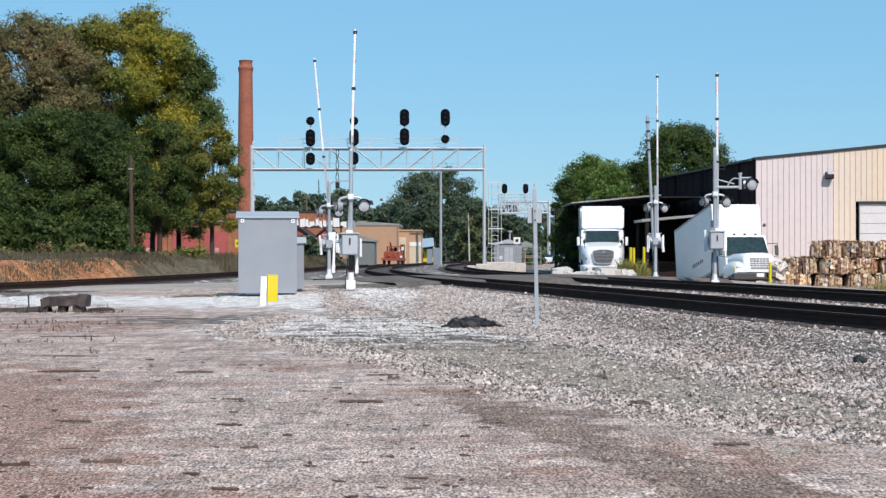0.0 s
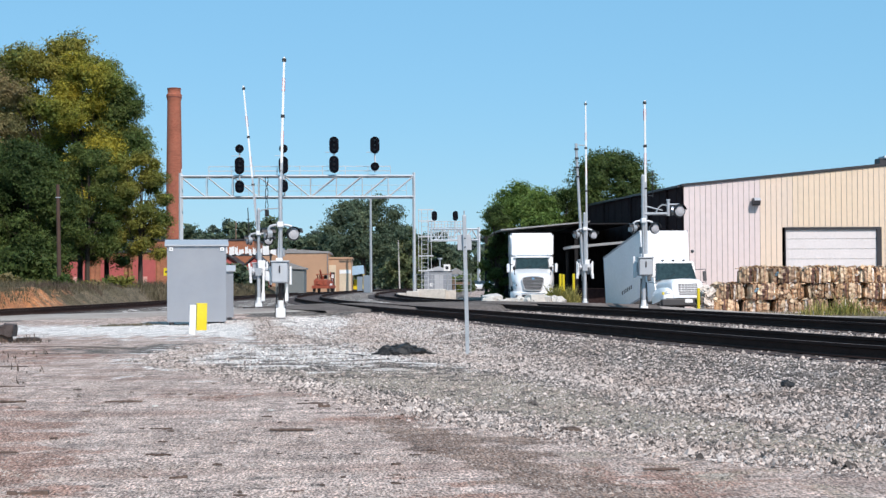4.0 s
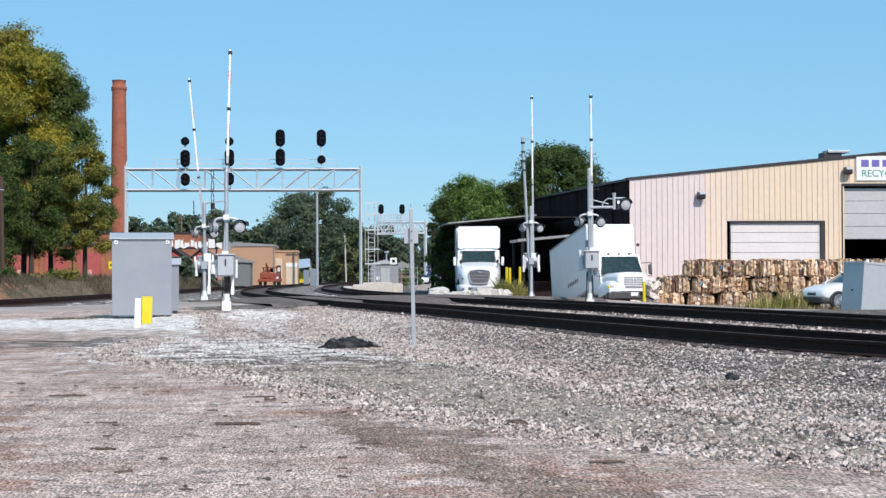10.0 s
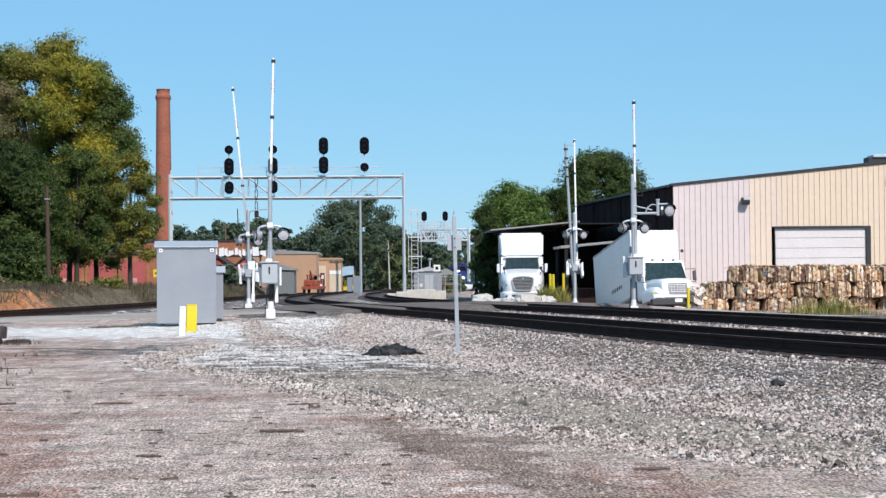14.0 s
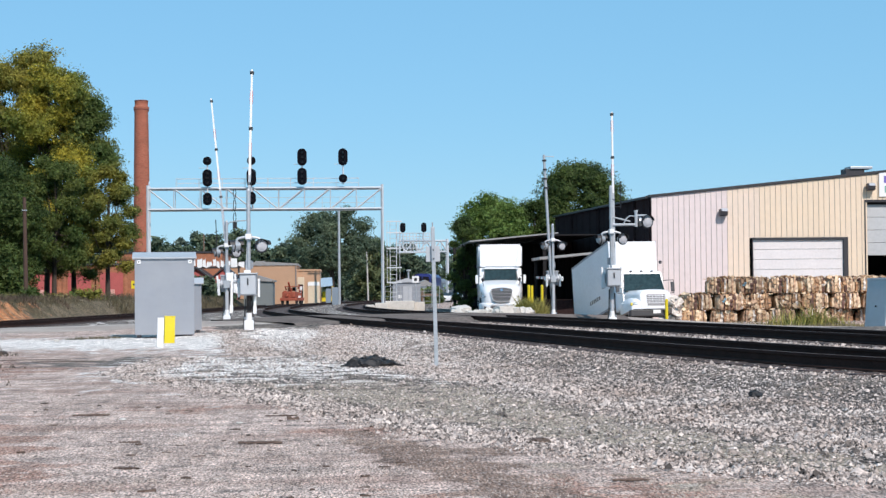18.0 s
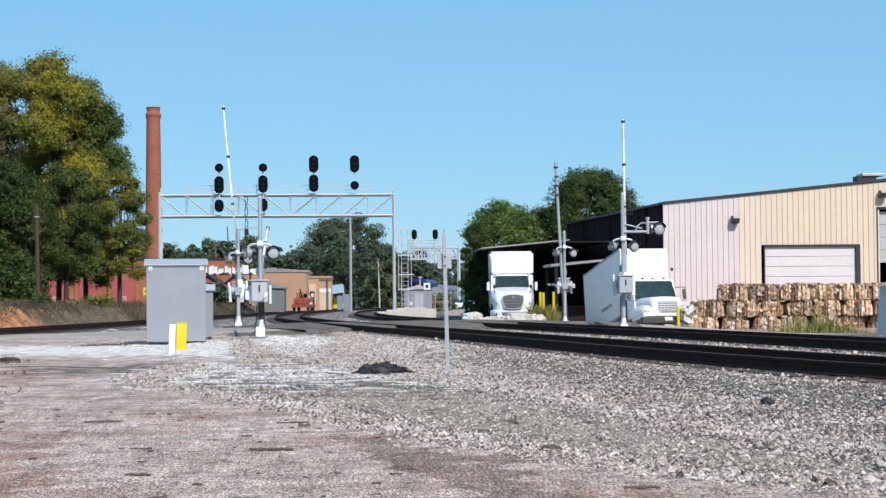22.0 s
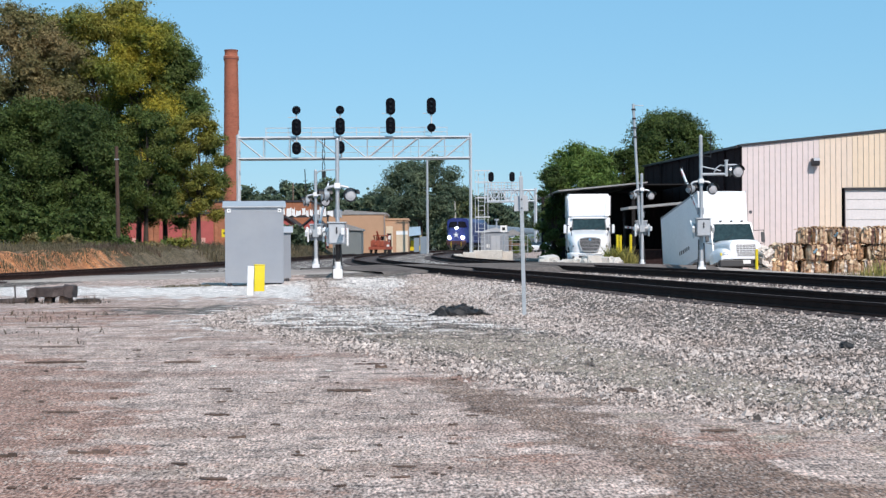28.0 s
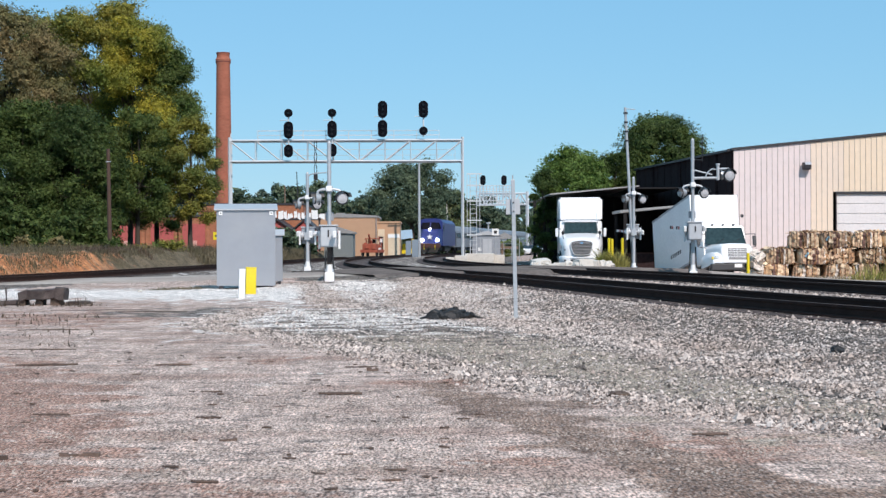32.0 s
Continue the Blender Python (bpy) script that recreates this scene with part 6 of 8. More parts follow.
    for y in (-0.6, 0.6):
        bx("landing_leg", -2.6, -2.4, y - 0.08, y + 0.08, 0.0, 1.0, M_GREYP, tr)
    for x in (-10.6, -11.9):
        for y in (-1.05, 1.05):
            road_wheel(tr, x, y, 0.5, 0.3, M_RIM, 8, 0.55)


M_BUMP = mat("light grey plastic", (0.42, 0.43, 0.44), 0.45, 0, 0.05, 2, 20)
M_BUMPD = mat("shadowed grille slot", (0.16, 0.15, 0.15), 0.7, 0, 0.1, 3, 20)
M_BOXSIDE = mat("white box panel", (0.74, 0.76, 0.78), 0.4, 0, 0.06, 0.7, 8)


def box_truck():
    t = thing("box_truck", "white medium box truck backed down into a loading dock", "truck", pose(15.50, 82.6, -0.02, 0, 0, -82.5) @ pose(0, 0, 0, 0, -10.3, 0))
    bm = bmesh.new()
    nose(bm, [(-0.10, 0.42, 1.16, 0.62), (-0.16, 0.40, 1.30, 0.74), (-0.36, 0.40, 1.40, 0.80), (-0.8, 0.40, 1.47, 0.85), (-1.4, 0.45, 1.56, 0.92), (-1.95, 0.5, 1.66, 1.0)], 0.30)
    part("hood", bm, M_WTRUCK, t, "white rounded hood", smooth=True)
    for s in (-1, 1):
        # round-shouldered fender with its headlamp
        bm = bmesh.new()
        rings = []
        for x, lo, hi, a, b in ((-0.16, 0.42, 0.74, 0.66, 1.02), (-0.24, 0.38, 0.88, 0.64, 1.14), (-0.5, 0.36, 1.02, 0.64, 1.21), (-0.9, 0.36, 1.10, 0.66, 1.24), (-1.4, 0.36, 1.12, 0.7, 1.25), (-1.85, 0.4, 1.12, 0.74, 1.24)):
            rings.append([bm.verts.new((x, s * y, z)) for y, z in ((a, lo), (b, lo), (b, (lo + hi) / 2), (b - 0.05, hi - 0.14), (b - 0.15, hi - 0.03), (a + 0.1, hi), (a, hi - 0.02))])
        for p, q in zip(rings, rings[1:]):
            for k in range(7):
                bm.faces.new((p[k], p[(k + 1) % 7], q[(k + 1) % 7], q[k]))
        bm.faces.new(rings[0])
        bm.faces.new(rings[-1])
        part("fender", bm, M_WTRUCK, t, smooth=True)
        bm = bmesh.new()
        ball(bm, (-0.24, s * 0.90, 0.66), 0.16, (0.55, 1.45, 0.8), 3)
        lamp = part("headlamp", bm, M_HLAMP, t, "oval clear headlamp", smooth=True)
        bx("turn_lamp", -0.28, -0.20, s * 1.10, s * 1.19, 0.60, 0.74, M_YEL, lamp, 0.02)
        m = bx("door_mirror", -1.75, -1.62, s * 1.36, s * 1.54, 1.55, 2.05, M_GREYP, t, 0.04)
        rd("mirror_arm", (-1.8, s * 1.0, 2.15), (-1.68, s * 1.5, 2.15), 0.018, M_GREYP, m, n=6)
        rd("mirror_arm", (-1.8, s * 1.05, 1.45), (-1.68, s * 1.5, 1.5), 0.018, M_GREYP, m, n=6)
        rd("mirror_arm", (-1.68, s * 1.5, 1.5), (-1.68, s * 1.5, 2.15), 0.018, M_GREYP, m, n=6)
    g = bx("grille", -0.20, -0.085, -0.56, 0.56, 0.52, 1.18, M_WTRUCK, t, 0.05, "white framed grille with dark slots")
    for k in range(5):
        z = 0.72 + k * 0.088
        for c in range(6):
            y = -0.455 + c * 0.155
            bx("grille_slot", -0.095, -0.078, y, y + 0.135, z, z + 0.058, M_BUMPD, g)
    bx("lower_slot", -0.095, -0.078, -0.42, 0.42, 0.575, 0.625, M_BUMPD, g)
    bx("lower_slot", -0.095, -0.078, -0.42, 0.42, 0.645, 0.685, M_BUMPD, g)
    b = bx("bumper", -0.35, 0.0, -1.28, 1.28, 0.02, 0.36, M_BLACK, t, 0.04, "black steel bumper")
    bx("number_plate", 0.0, 0.02, -0.20, 0.16, 0.16, 0.34, M_PLATE, b)
    bm = bmesh.new()
    hull(bm, [(-3.1, -1.1, 0.7), (-1.75, -1.06, 0.7), (-1.75, 1.06, 0.7), (-3.1, 1.1, 0.7)], [(-3.1, -1.1, 2.66), (-2.15, -1.0, 2.66), (-2.15, 1.0, 2.66), (-3.1, 1.1, 2.66)])
    bmesh.ops.bevel(bm, geom=bm.edges[:], offset=0.05, segments=2, affect="EDGES")
    part("cab", bm, M_WTRUCK, t, smooth=True)
    bm = bmesh.new()
    hull(bm, [(-2.0, -1.0, 1.62), (-1.73, -0.97, 1.62), (-1.73, 0.97, 1.62), (-2.0, 1.0, 1.62)], [(-2.3, -0.92, 2.54), (-2.06, -0.88, 2.54), (-2.06, 0.88, 2.54), (-2.3, 0.92, 2.54)])
    ws = part("windscreen", bm, M_WSCREEN, t, "dark windscreen reflecting the sky")
    for y in (-0.5, 0.25):
        rd("wiper", (-1.72, y, 1.64), (-1.84, y + 0.45, 1.95), 0.012, M_BLACK, ws, n=5)
    for k in range(3):
        bx("marker_lamp", -2.2, -2.08, -0.6 + k * 0.55, -0.5 + k * 0.55, 2.66, 2.72, M_GREYP, t)
    body = bx("cargo_box", -10.2, -3.0, -1.40, 1.14, 0.95, 4.42, M_BOXSIDE, t, 0.03, "white cargo box")
    bx("box_rail", -10.2, -2.98, -1.415, -1.40, 4.34, 4.44, M_ALU, body)
    bx("box_rail", -10.2, -2.98, 1.14, 1.155, 4.34, 4.44, M_ALU, body)
    bx("box_sill", -10.2, -2.98, -1.415, -1.40, 0.93, 1.05, M_ALU, body)
    bx("box_sill", -10.2, -2.98, 1.14, 1.155, 0.93, 1.05, M_ALU, body)
    for k in range(6):
        for s in (-1, 1):
            bx("name_bar", -6.9 + k * 0.34, -6.7 + k * 0.34, s * 1.27 - 0.13, s * 1.274 - 0.13, 1.75, 1.95, M_TRIM, body)
    for s in (-1, 1):
        bm = bmesh.new()
        ball(bm, (-3.1, s * 1.36, 3.35), 0.10, sub=1)
        part("convex_mirror", bm, M_GREYP, t)
    bx("chassis", -8.9, -0.6, -0.42, 0.42, 0.55, 0.93, M_BLACK, t)
    for o in t.children:
        if o.name.split(".")[0] in ("hood", "fender", "headlamp", "bumper", "cab", "windscreen", "grille"):
            for q in [o] + list(o.children):
                q.data.transform(Matrix.Diagonal((1, 1.07, 1, 1)))
    for x in (-1.05, -7.2):
        for y in (-1.0, 1.0):
            road_wheel(t, x, y, 0.47, 0.28, M_RIM, 8, 0.55)


M_LBLUE = mat("royal blue locomotive enamel", (0.015, 0.025, 0.14), 0.45, 0, 0.06, 1, 12, coat=0.15)
M_LRED = mat("dark red pilot paint", (0.06, 0.022, 0.02), 0.6, 0, 0.1, 2, 12)
M_COACH = mat("brushed stainless coach", (0.26, 0.28, 0.31), 0.55, 0.4, 0.08, 0.6, 12)
M_UNDER = mat("dirty black running gear", (0.035, 0.032, 0.03), 0.85, 0, 0.2, 2, 20)


def bogie(parent, x, axles=2):
    b = bx("bogie", x - 1.9, x + 1.9, -1.05, 1.05, 0.45, 0.85, M_UNDER, parent, 0.05)
    for k in range(axles):
        dx = -1.3 + 2.6 * k / (axles - 1)
        for s in (-1, 1):
            rd("wheel", (x + dx, s * 0.68, 0.5), (x + dx, s * 0.80, 0.5), 0.5, M_UNDER, b, n=18)
        rd("axle", (x + dx, -0.8, 0.5), (x + dx, 0.8, 0.5), 0.09, M_UNDER, b, n=8)


def locomotive():
    t = thing("locomotive", "blue passenger diesel locomotive with lit headlamps and red pilot", "locomotive")
    # nose at x = +10.2, rails at z = 0
    bm = bmesh.new()
    hull(bm, [(9.0, -1.5, 1.0), (10.15, -1.2, 1.0), (10.15, 1.2, 1.0), (9.0, 1.5, 1.0)], [(8.2, -1.5, 3.35), (9.75, -1.0, 2.95), (9.75, 1.0, 2.95), (8.2, 1.5, 3.35)])
    bmesh.ops.bevel(bm, geom=bm.edges[:], offset=0.12, segments=2, affect="EDGES")
    part("nose", bm, M_LBLUE, t, "blue sloping nose", smooth=True)
    bm = bmesh.new()
    prism(bm, [(-1.52, 1.0), (1.52, 1.0), (1.52, 3.95), (1.3, 4.25), (0.75, 4.42), (-0.75, 4.42), (-1.3, 4.25), (-1.52, 3.95)], 4.5, 8.6, axis="x")
    part("cab", bm, M_LBLUE, t, "blue cab")
    bm = bmesh.new()
    prism(bm, [(-1.5, 1.0), (1.5, 1.0), (1.5, 3.85), (1.08, 4.32), (0.5, 4.45), (-0.5, 4.45), (-1.08, 4.32), (-1.5, 3.85)], -10.0, 4.5, axis="x")
    part("engine_hood", bm, M_LBLUE, t, "blue engine housing")
    bx("blue_stripe", -10.0, 4.5, -1.51, -1.5, 2.4, 3.2, M_LBLUE, t)
    bx("blue_stripe", -10.0, 4.5, 1.5, 1.51, 2.4, 3.2, M_LBLUE, t)
    for s in (-1, 1):
        bm = bmesh.new()
        hull(bm, [(8.55, s * 0.1, 3.15), (9.35, s * 0.1, 3.08), (9.2, s * 1.08, 3.1), (8.5, s * 1.36, 3.15)], [(8.3, s * 0.1, 3.95), (8.72, s * 0.1, 3.92), (8.66, s * 1.02, 3.9), (8.3, s * 1.25, 3.9)])
        part("windscreen", bm, M_HEAD, t)
        bx("window_pane", 8.66, 8.76, s * 0.16, s * 0.95, 3.22, 3.82, M_HEAD, t, 0.02, "dark cab window")
        bx("side_window", 6.6, 7.6, s * 1.52, s * 1.535, 2.9, 3.6, M_GLASS, t)
        bm = bmesh.new()
        rod(bm, (10.0, s * 0.95, 1.72), (10.22, s * 0.95, 1.72), 0.20, n=16)
        part("ditch_light", bm, M_LAMP, t, "bright lit ditch light")
        rd("handrail", (10.2, s * 0.7, 0.5), (10.2, s * 0.7, 1.2), 0.03, M_YEL, t, n=6)
    bm = bmesh.new()
    rod(bm, (9.6, 0, 3.05), (9.92, 0, 3.05), 0.13, n=16)
    part("headlight", bm, M_LAMP, t, "bright lit headlight")
    bm = bmesh.new()
    pts = []
    for k in range(10):
        r = 0.42 if k % 2 == 0 else 0.17
        a = radians(90 + 36 * k)
        pts.append((r * math.cos(a), 2.1 + r * math.sin(a)))
    prism(bm, pts, 10.02, 10.10, axis="x")
    part("nose_emblem", bm, M_WHITE, t, "plain white star shape")
    bx("pilot", 9.4, 10.2, -1.35, 1.35, 0.75, 1.3, M_LRED, t, 0.06, "red pilot band")
    bm = bmesh.new()
    prism(bm, [(-1.3, 0.75), (1.3, 0.75), (0.9, 0.18), (-0.9, 0.18)], 9.7, 10.15, axis="x")
    part("snow_plough", bm, M_UNDER, t)
    rd("coupler", (10.1, 0, 0.85), (10.7, 0, 0.85), 0.14, M_UNDER, t)
    bx("fuel_tank", -3.0, 3.0, -1.3, 1.3, 0.3, 1.0, M_UNDER, t, 0.08)
    bogie(t, 6.3)
    bogie(t, -6.3)
    for o in (*t.children, *(c for q in t.children for c in q.children)):
        if o.data:
            o.data.transform(Matrix.Diagonal((1, 1.05, 1.07, 1)))
    return t


def coach():
    t = thing("passenger_coach", "silver stainless passenger coach with a dark window band", "railway coach", group="train coaches")
    bm = bmesh.new()
    prism(bm, [(-1.5, 0.9), (1.5, 0.9), (1.52, 3.2), (1.3, 3.75), (0.7, 4.0), (-0.7, 4.0), (-1.3, 3.75), (-1.52, 3.2)], -12.9, 12.9, axis="x")
    part("body", bm, M_COACH, t, "ribbed stainless body")
    for s in (-1, 1):
        bx("window_band", -11.4, 11.4, s * 1.515, s * 1.53, 2.2, 2.95, M_BLACK, t)
        for k in range(11):
            x = -10.4 + k * 2.08
            bx("window", x - 0.75, x + 0.75, s * 1.53, s * 1.54, 2.28, 2.88, M_GLASS, t, 0.004)
        for z in (1.25, 1.5, 1.75, 3.15):
            bx("rib", -12.8, 12.8, s * 1.5, s * 1.535, z, z + 0.06, M_COACH, t)
        for x in (-12.2, 12.2):
            bx("door", x - 0.4, x + 0.4, s * 1.51, s * 1.535, 1.0, 3.1, M_GREYP, t)
    bx("underframe", -9, 9, -1.2, 1.2, 0.4, 0.9, M_UNDER, t)
    for x in (-12.95, 12.9):
        bx("gangway", x, x + 0.3, -0.55, 0.55, 1.0, 3.2, M_BLACK, t)
    bogie(t, -9)
    bogie(t, 9)
    return t


CAR, CAR_WHEELS = sedan()
SUV, SUV_WHEELS = suv()
semi_truck()
box_truck()
LOCO = locomotive()
COACHES = [coach()]
for k in range(4):
    COACHES.append(copy_thing(COACHES[0], pose(60 + k * 4, 470, 0)))

# ---------- trees ----------
def leaf_material(name, a, b, rough=0.65):
    m = bpy.data.materials.new(name)
    m.use_nodes = True
    n, l = m.node_tree.nodes, m.node_tree.links
    p = n["Principled BSDF"]
    p.inputs["Roughness"].default_value = rough
    p.inputs["Specular IOR Level"].default_value = 0.25
    g, mx, hs, r = n.new("ShaderNodeNewGeometry"), n.new("ShaderNodeMix"), n.new("ShaderNodeHueSaturation"), n.new("ShaderNodeMapRange")
    nz = n.new("ShaderNodeTexNoise")
    nz.inputs["Scale"].default_value = 0.35
    l.new(g.outputs["Position"], nz.inputs["Vector"])
    r2 = n.new("ShaderNodeMapRange")
    r2.inputs["From Min"].default_value, r2.inputs["From Max"].default_value = 0.38, 0.62
    l.new(nz.outputs["Fac"], r2.inputs["Value"])
    mx.data_type = "RGBA"
    mx.inputs["A"].default_value, mx.inputs["B"].default_value = (*a, 1), (*b, 1)
    l.new(r2.outputs["Result"], mx.inputs["Factor"])
    r.inputs["To Min"].default_value, r.inputs["To Max"].default_value = 0.55, 1.4
    l.new(g.outputs["Random Per Island"], r.inputs["Value"])
    l.new(r.outputs["Result"], hs.inputs["Value"])
    l.new(mx.outputs["Result"], hs.inputs["Color"])
    l.new(hs.outputs["Color"], p.inputs["Base Color"])
    tr, ad = n.new("ShaderNodeBsdfTranslucent"), n.new("ShaderNodeMixShader")
    l.new(hs.outputs["Color"], tr.inputs["Color"])
    ad.inputs["Fac"].default_value = 0.25
    l.new(p.outputs["BSDF"], ad.inputs[1])
    l.new(tr.outputs["BSDF"], ad.inputs[2])
    l.new(ad.outputs["Shader"], n["Material Output"].inputs["Surface"])
    return m


L_DARK = leaf_material("dark green leaves", (0.044, 0.072, 0.019), (0.088, 0.125, 0.031))
L_MID = leaf_material("mid green leaves", (0.066, 0.105, 0.026), (0.13, 0.155, 0.036))
L_YEL = leaf_material("yellowing leaves", (0.15, 0.185, 0.034), (0.36, 0.305, 0.034))
L_BROWN = leaf_material("brownish dry leaves", (0.165, 0.160, 0.064), (0.24, 0.185, 0.085))
L_PATCH = leaf_material("green leaves turning yellow in patches", (0.105, 0.140, 0.034), (0.27, 0.245, 0.045))
# L_FAR and L_FARC have the distance haze mixed into their leaf colours
L_FAR = leaf_material("distant green leaves with haze mixed in", (0.085, 0.125, 0.080), (0.13, 0.165, 0.095))
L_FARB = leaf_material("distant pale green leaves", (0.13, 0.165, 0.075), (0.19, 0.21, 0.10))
L_FARC = leaf_material("far leaves greyed by painted haze", (0.10, 0.145, 0.115), (0.14, 0.18, 0.14))
L_BRIGHT = leaf_material("bright green leaves", (0.10, 0.165, 0.035), (0.13, 0.20, 0.045))
M_BARK = mat("grey brown bark", (0.06, 0.045, 0.034), 0.9, 0, 0.3, 3, 30, 0.4)


def leaves_mesh(name, lobes, count, size, seed, material):
    """Leaf sprays over a set of lobes (x, y, z, rx, ry, rz): small leaves in twig clumps outside, broad ones within."""
    rng = np.random.RandomState(seed)
    lob = np.array(lobes, float)
    area = (lob[:, 3] * lob[:, 5] + lob[:, 3] * lob[:, 4])
    clumps = max(12, count // 26)
    which = rng.choice(len(lob), clumps, p=area / area.sum())
    d = rng.randn(clumps, 3)
    d /= np.linalg.norm(d, axis=1)[:, None]
    q = (rng.rand(len(lob), 3) * 6.28)[which]
    bump = 0.84 + 0.18 * np.sin(5 * d[:, 0] + q[:, 0]) * np.cos(4.3 * d[:, 2] + q[:, 1]) + 0.12 * np.sin(10 * d[:, 1] + q[:, 2]) * np.sin(9.5 * d[:, 2] + q[:, 0])
    centre = lob[which, :3] + d * lob[which, 3:] * (bump * (1.08 - 0.34 * rng.rand(clumps) ** 2))[:, None]
    spread = np.minimum(lob[which, 3] * 0.34, size * 3.4) * rng.lognormal(0, 0.25, clumps)
    own = rng.randint(0, clumps, count)
    # each spray is a flat, drooping fan that points outwards
    off = np.clip(rng.randn(count, 3), -1.5, 1.5) * np.array([1, 1, 0.55])
    c = centre[own] + off * spread[own][:, None] + d[own] * (spread[own] * rng.rand(count))[:, None]
    s = size * rng.lognormal(0, 0.3, count)
    inner = rng.rand(count) < 0.16
    il = rng.choice(len(lob), count, p=area / area.sum())
    di = rng.randn(count, 3)
    di /= np.linalg.norm(di, axis=1)[:, None]
    c = np.where(inner[:, None], lob[il, :3] + di * lob[il, 3:] * (0.25 + 0.42 * rng.rand(count))[:, None], c)
    s = np.where(inner, s * 2.6, s)
    nrm = np.where(inner[:, None], di, d[own]) * 0.7 + rng.randn(count, 3) * 0.55 + np.array([0, 0, 0.35])
    nrm /= np.linalg.norm(nrm, axis=1)[:, None]
    t = np.cross(nrm, rng.randn(count, 3))
    t /= np.linalg.norm(t, axis=1)[:, None] + 1e-9
    b = np.cross(nrm, t)
    k = [(-1.0, 0.25, -0.1), (1.05, 0.1, -0.12), (-0.15, -0.95, 0.14)]
    v = np.stack([c + s[:, None] * (t * u + b * w + nrm * h) for u, w, h in k], 1).reshape(-1, 3)
    me = bpy.data.meshes.new(name)
    me.from_pydata(v.tolist(), [], np.arange(count * 3).reshape(-1, 3).tolist())
    me.materials.append(material)
    return me


def tube_taper(bm, pts, radii, n):
    """One bent tube whose radius changes along it."""
    rings = []
    for i, (p, r) in enumerate(zip(pts, radii)):
        d = (Vector(pts[min(i + 1, len(pts) - 1)]) - Vector(pts[max(i - 1, 0)])).to_track_quat("Z", "Y").to_matrix()
        rings.append([bm.verts.new(Vector(p) + d @ Vector((r * math.cos(6.2832 * k / n), r * math.sin(6.2832 * k / n), 0))) for k in range(n)])
    for a, b in zip(rings, rings[1:]):
        for k in range(n):
            bm.faces.new((a[k], a[(k + 1) % n], b[(k + 1) % n], b[k]))


def tree(name, label, x, y, top, crown_low, radius, leaf, material, seed, count=9000, lobes=11, trunk_r=0.28, squash=0.8, extra=()):
    """A tapered trunk, limbs to every lobe, and a domed crown of lobes; extra: more lobes (x, y, z, r) in the world."""
    rr = random.Random(seed)
    g = gz(x, y)
    t = thing(name, label, "tree", pose(x, y, g - 0.1))
    top -= g
    low = crown_low - g
    bm = bmesh.new()
    lean = (rr.uniform(-0.4, 0.4), rr.uniform(-0.4, 0.4))
    mid = (lean[0], lean[1], low + (top - low) * 0.35)
    tube_taper(bm, [(0, 0, 0), (lean[0] * 0.2, lean[1] * 0.2, mid[2] * 0.5), mid, (lean[0] * 1.6, lean[1], low + (top - low) * 0.7)], [trunk_r, trunk_r * 0.75, trunk_r * 0.55, trunk_r * 0.2], 9)
    ls = []
    for k in range(lobes):
        a = k * 2.4 + rr.uniform(-0.4, 0.4)
        f = (k + 0.5) / lobes
        wide = radius * math.sqrt(max(0.05, 1 - ((f - 0.42) / 0.64) ** 2))
        rad = radius * rr.uniform(0.20, 0.36)
        spread = max(0.0, wide - rad * 0.8) * rr.uniform(0.72, 1.08)
        z = low + rad * 0.6 + (top - low - rad * 1.5) * f
        c = (lean[0] + math.cos(a) * spread, lean[1] + math.sin(a) * spread * squash, z)
        ls.append((*c, rad, rad, rad * rr.uniform(0.6, 0.9)))
        base = Vector(mid) * rr.uniform(0.45, 1.0)
        bend = base.lerp(Vector(c), 0.5) + Vector((0, 0, -0.12 * spread))
        tube_taper(bm, [base, bend, c], [trunk_r * 0.26, trunk_r * 0.17, trunk_r * 0.05], 6)
    for ex, ey, ez, er in extra:
        c = (ex - x, ey - y, ez - g)
        ls.append((*c, er, er, er * 0.75))
        base = Vector((lean[0], lean[1], min(mid[2] * 1.2, c[2] * 0.8)))
        tube_taper(bm, [base, base.lerp(Vector(c), 0.55) + Vector((0, 0, -0.2)), c], [trunk_r * 0.3, trunk_r * 0.2, trunk_r * 0.06], 6)
    part("trunk", bm, M_BARK, t, "trunk with limbs", smooth=True)
    ob = new("crown", leaves_mesh("crown", ls, count, leaf, seed, material))
    ob.parent = t
    return t


tree("tree", "tall broad tree with leaves turning yellow in patches", -25.2, 134, 21.0, 3.0, 4.5, 0.074, L_PATCH, 1, 96000, 40, 0.24, extra=((-22.6, 133, 18.6, 1.4), (-21.4, 133, 17.2, 1.3), (-27.6, 133, 18.9, 1.5), (-29.4, 133, 18.4, 1.3), (-23.2, 133, 19.9, 1.3), (-20.8, 133, 18.0, 1.3), (-19.9, 132, 16.6, 1.2), (-27.2, 136, 15.2, 1.9), (-27.6, 136, 12.2, 2.1), (-23.8, 136, 10.4, 1.9), (-25.4, 136, 13.0, 1.9)))
tree("tree", "tall tree with bright yellowing leaves among the green", -22.3, 130, 19.2, 6.0, 3.2, 0.070, L_YEL, 2, 70400, 26, 0.22, extra=((-23.8, 127.5, 14.4, 1.3), (-22.4, 127.5, 13.8, 1.4), (-20.3, 128.5, 16.6, 1.3), (-20.0, 128, 11.6, 1.2), (-19.3, 127, 10.6, 1.0)))
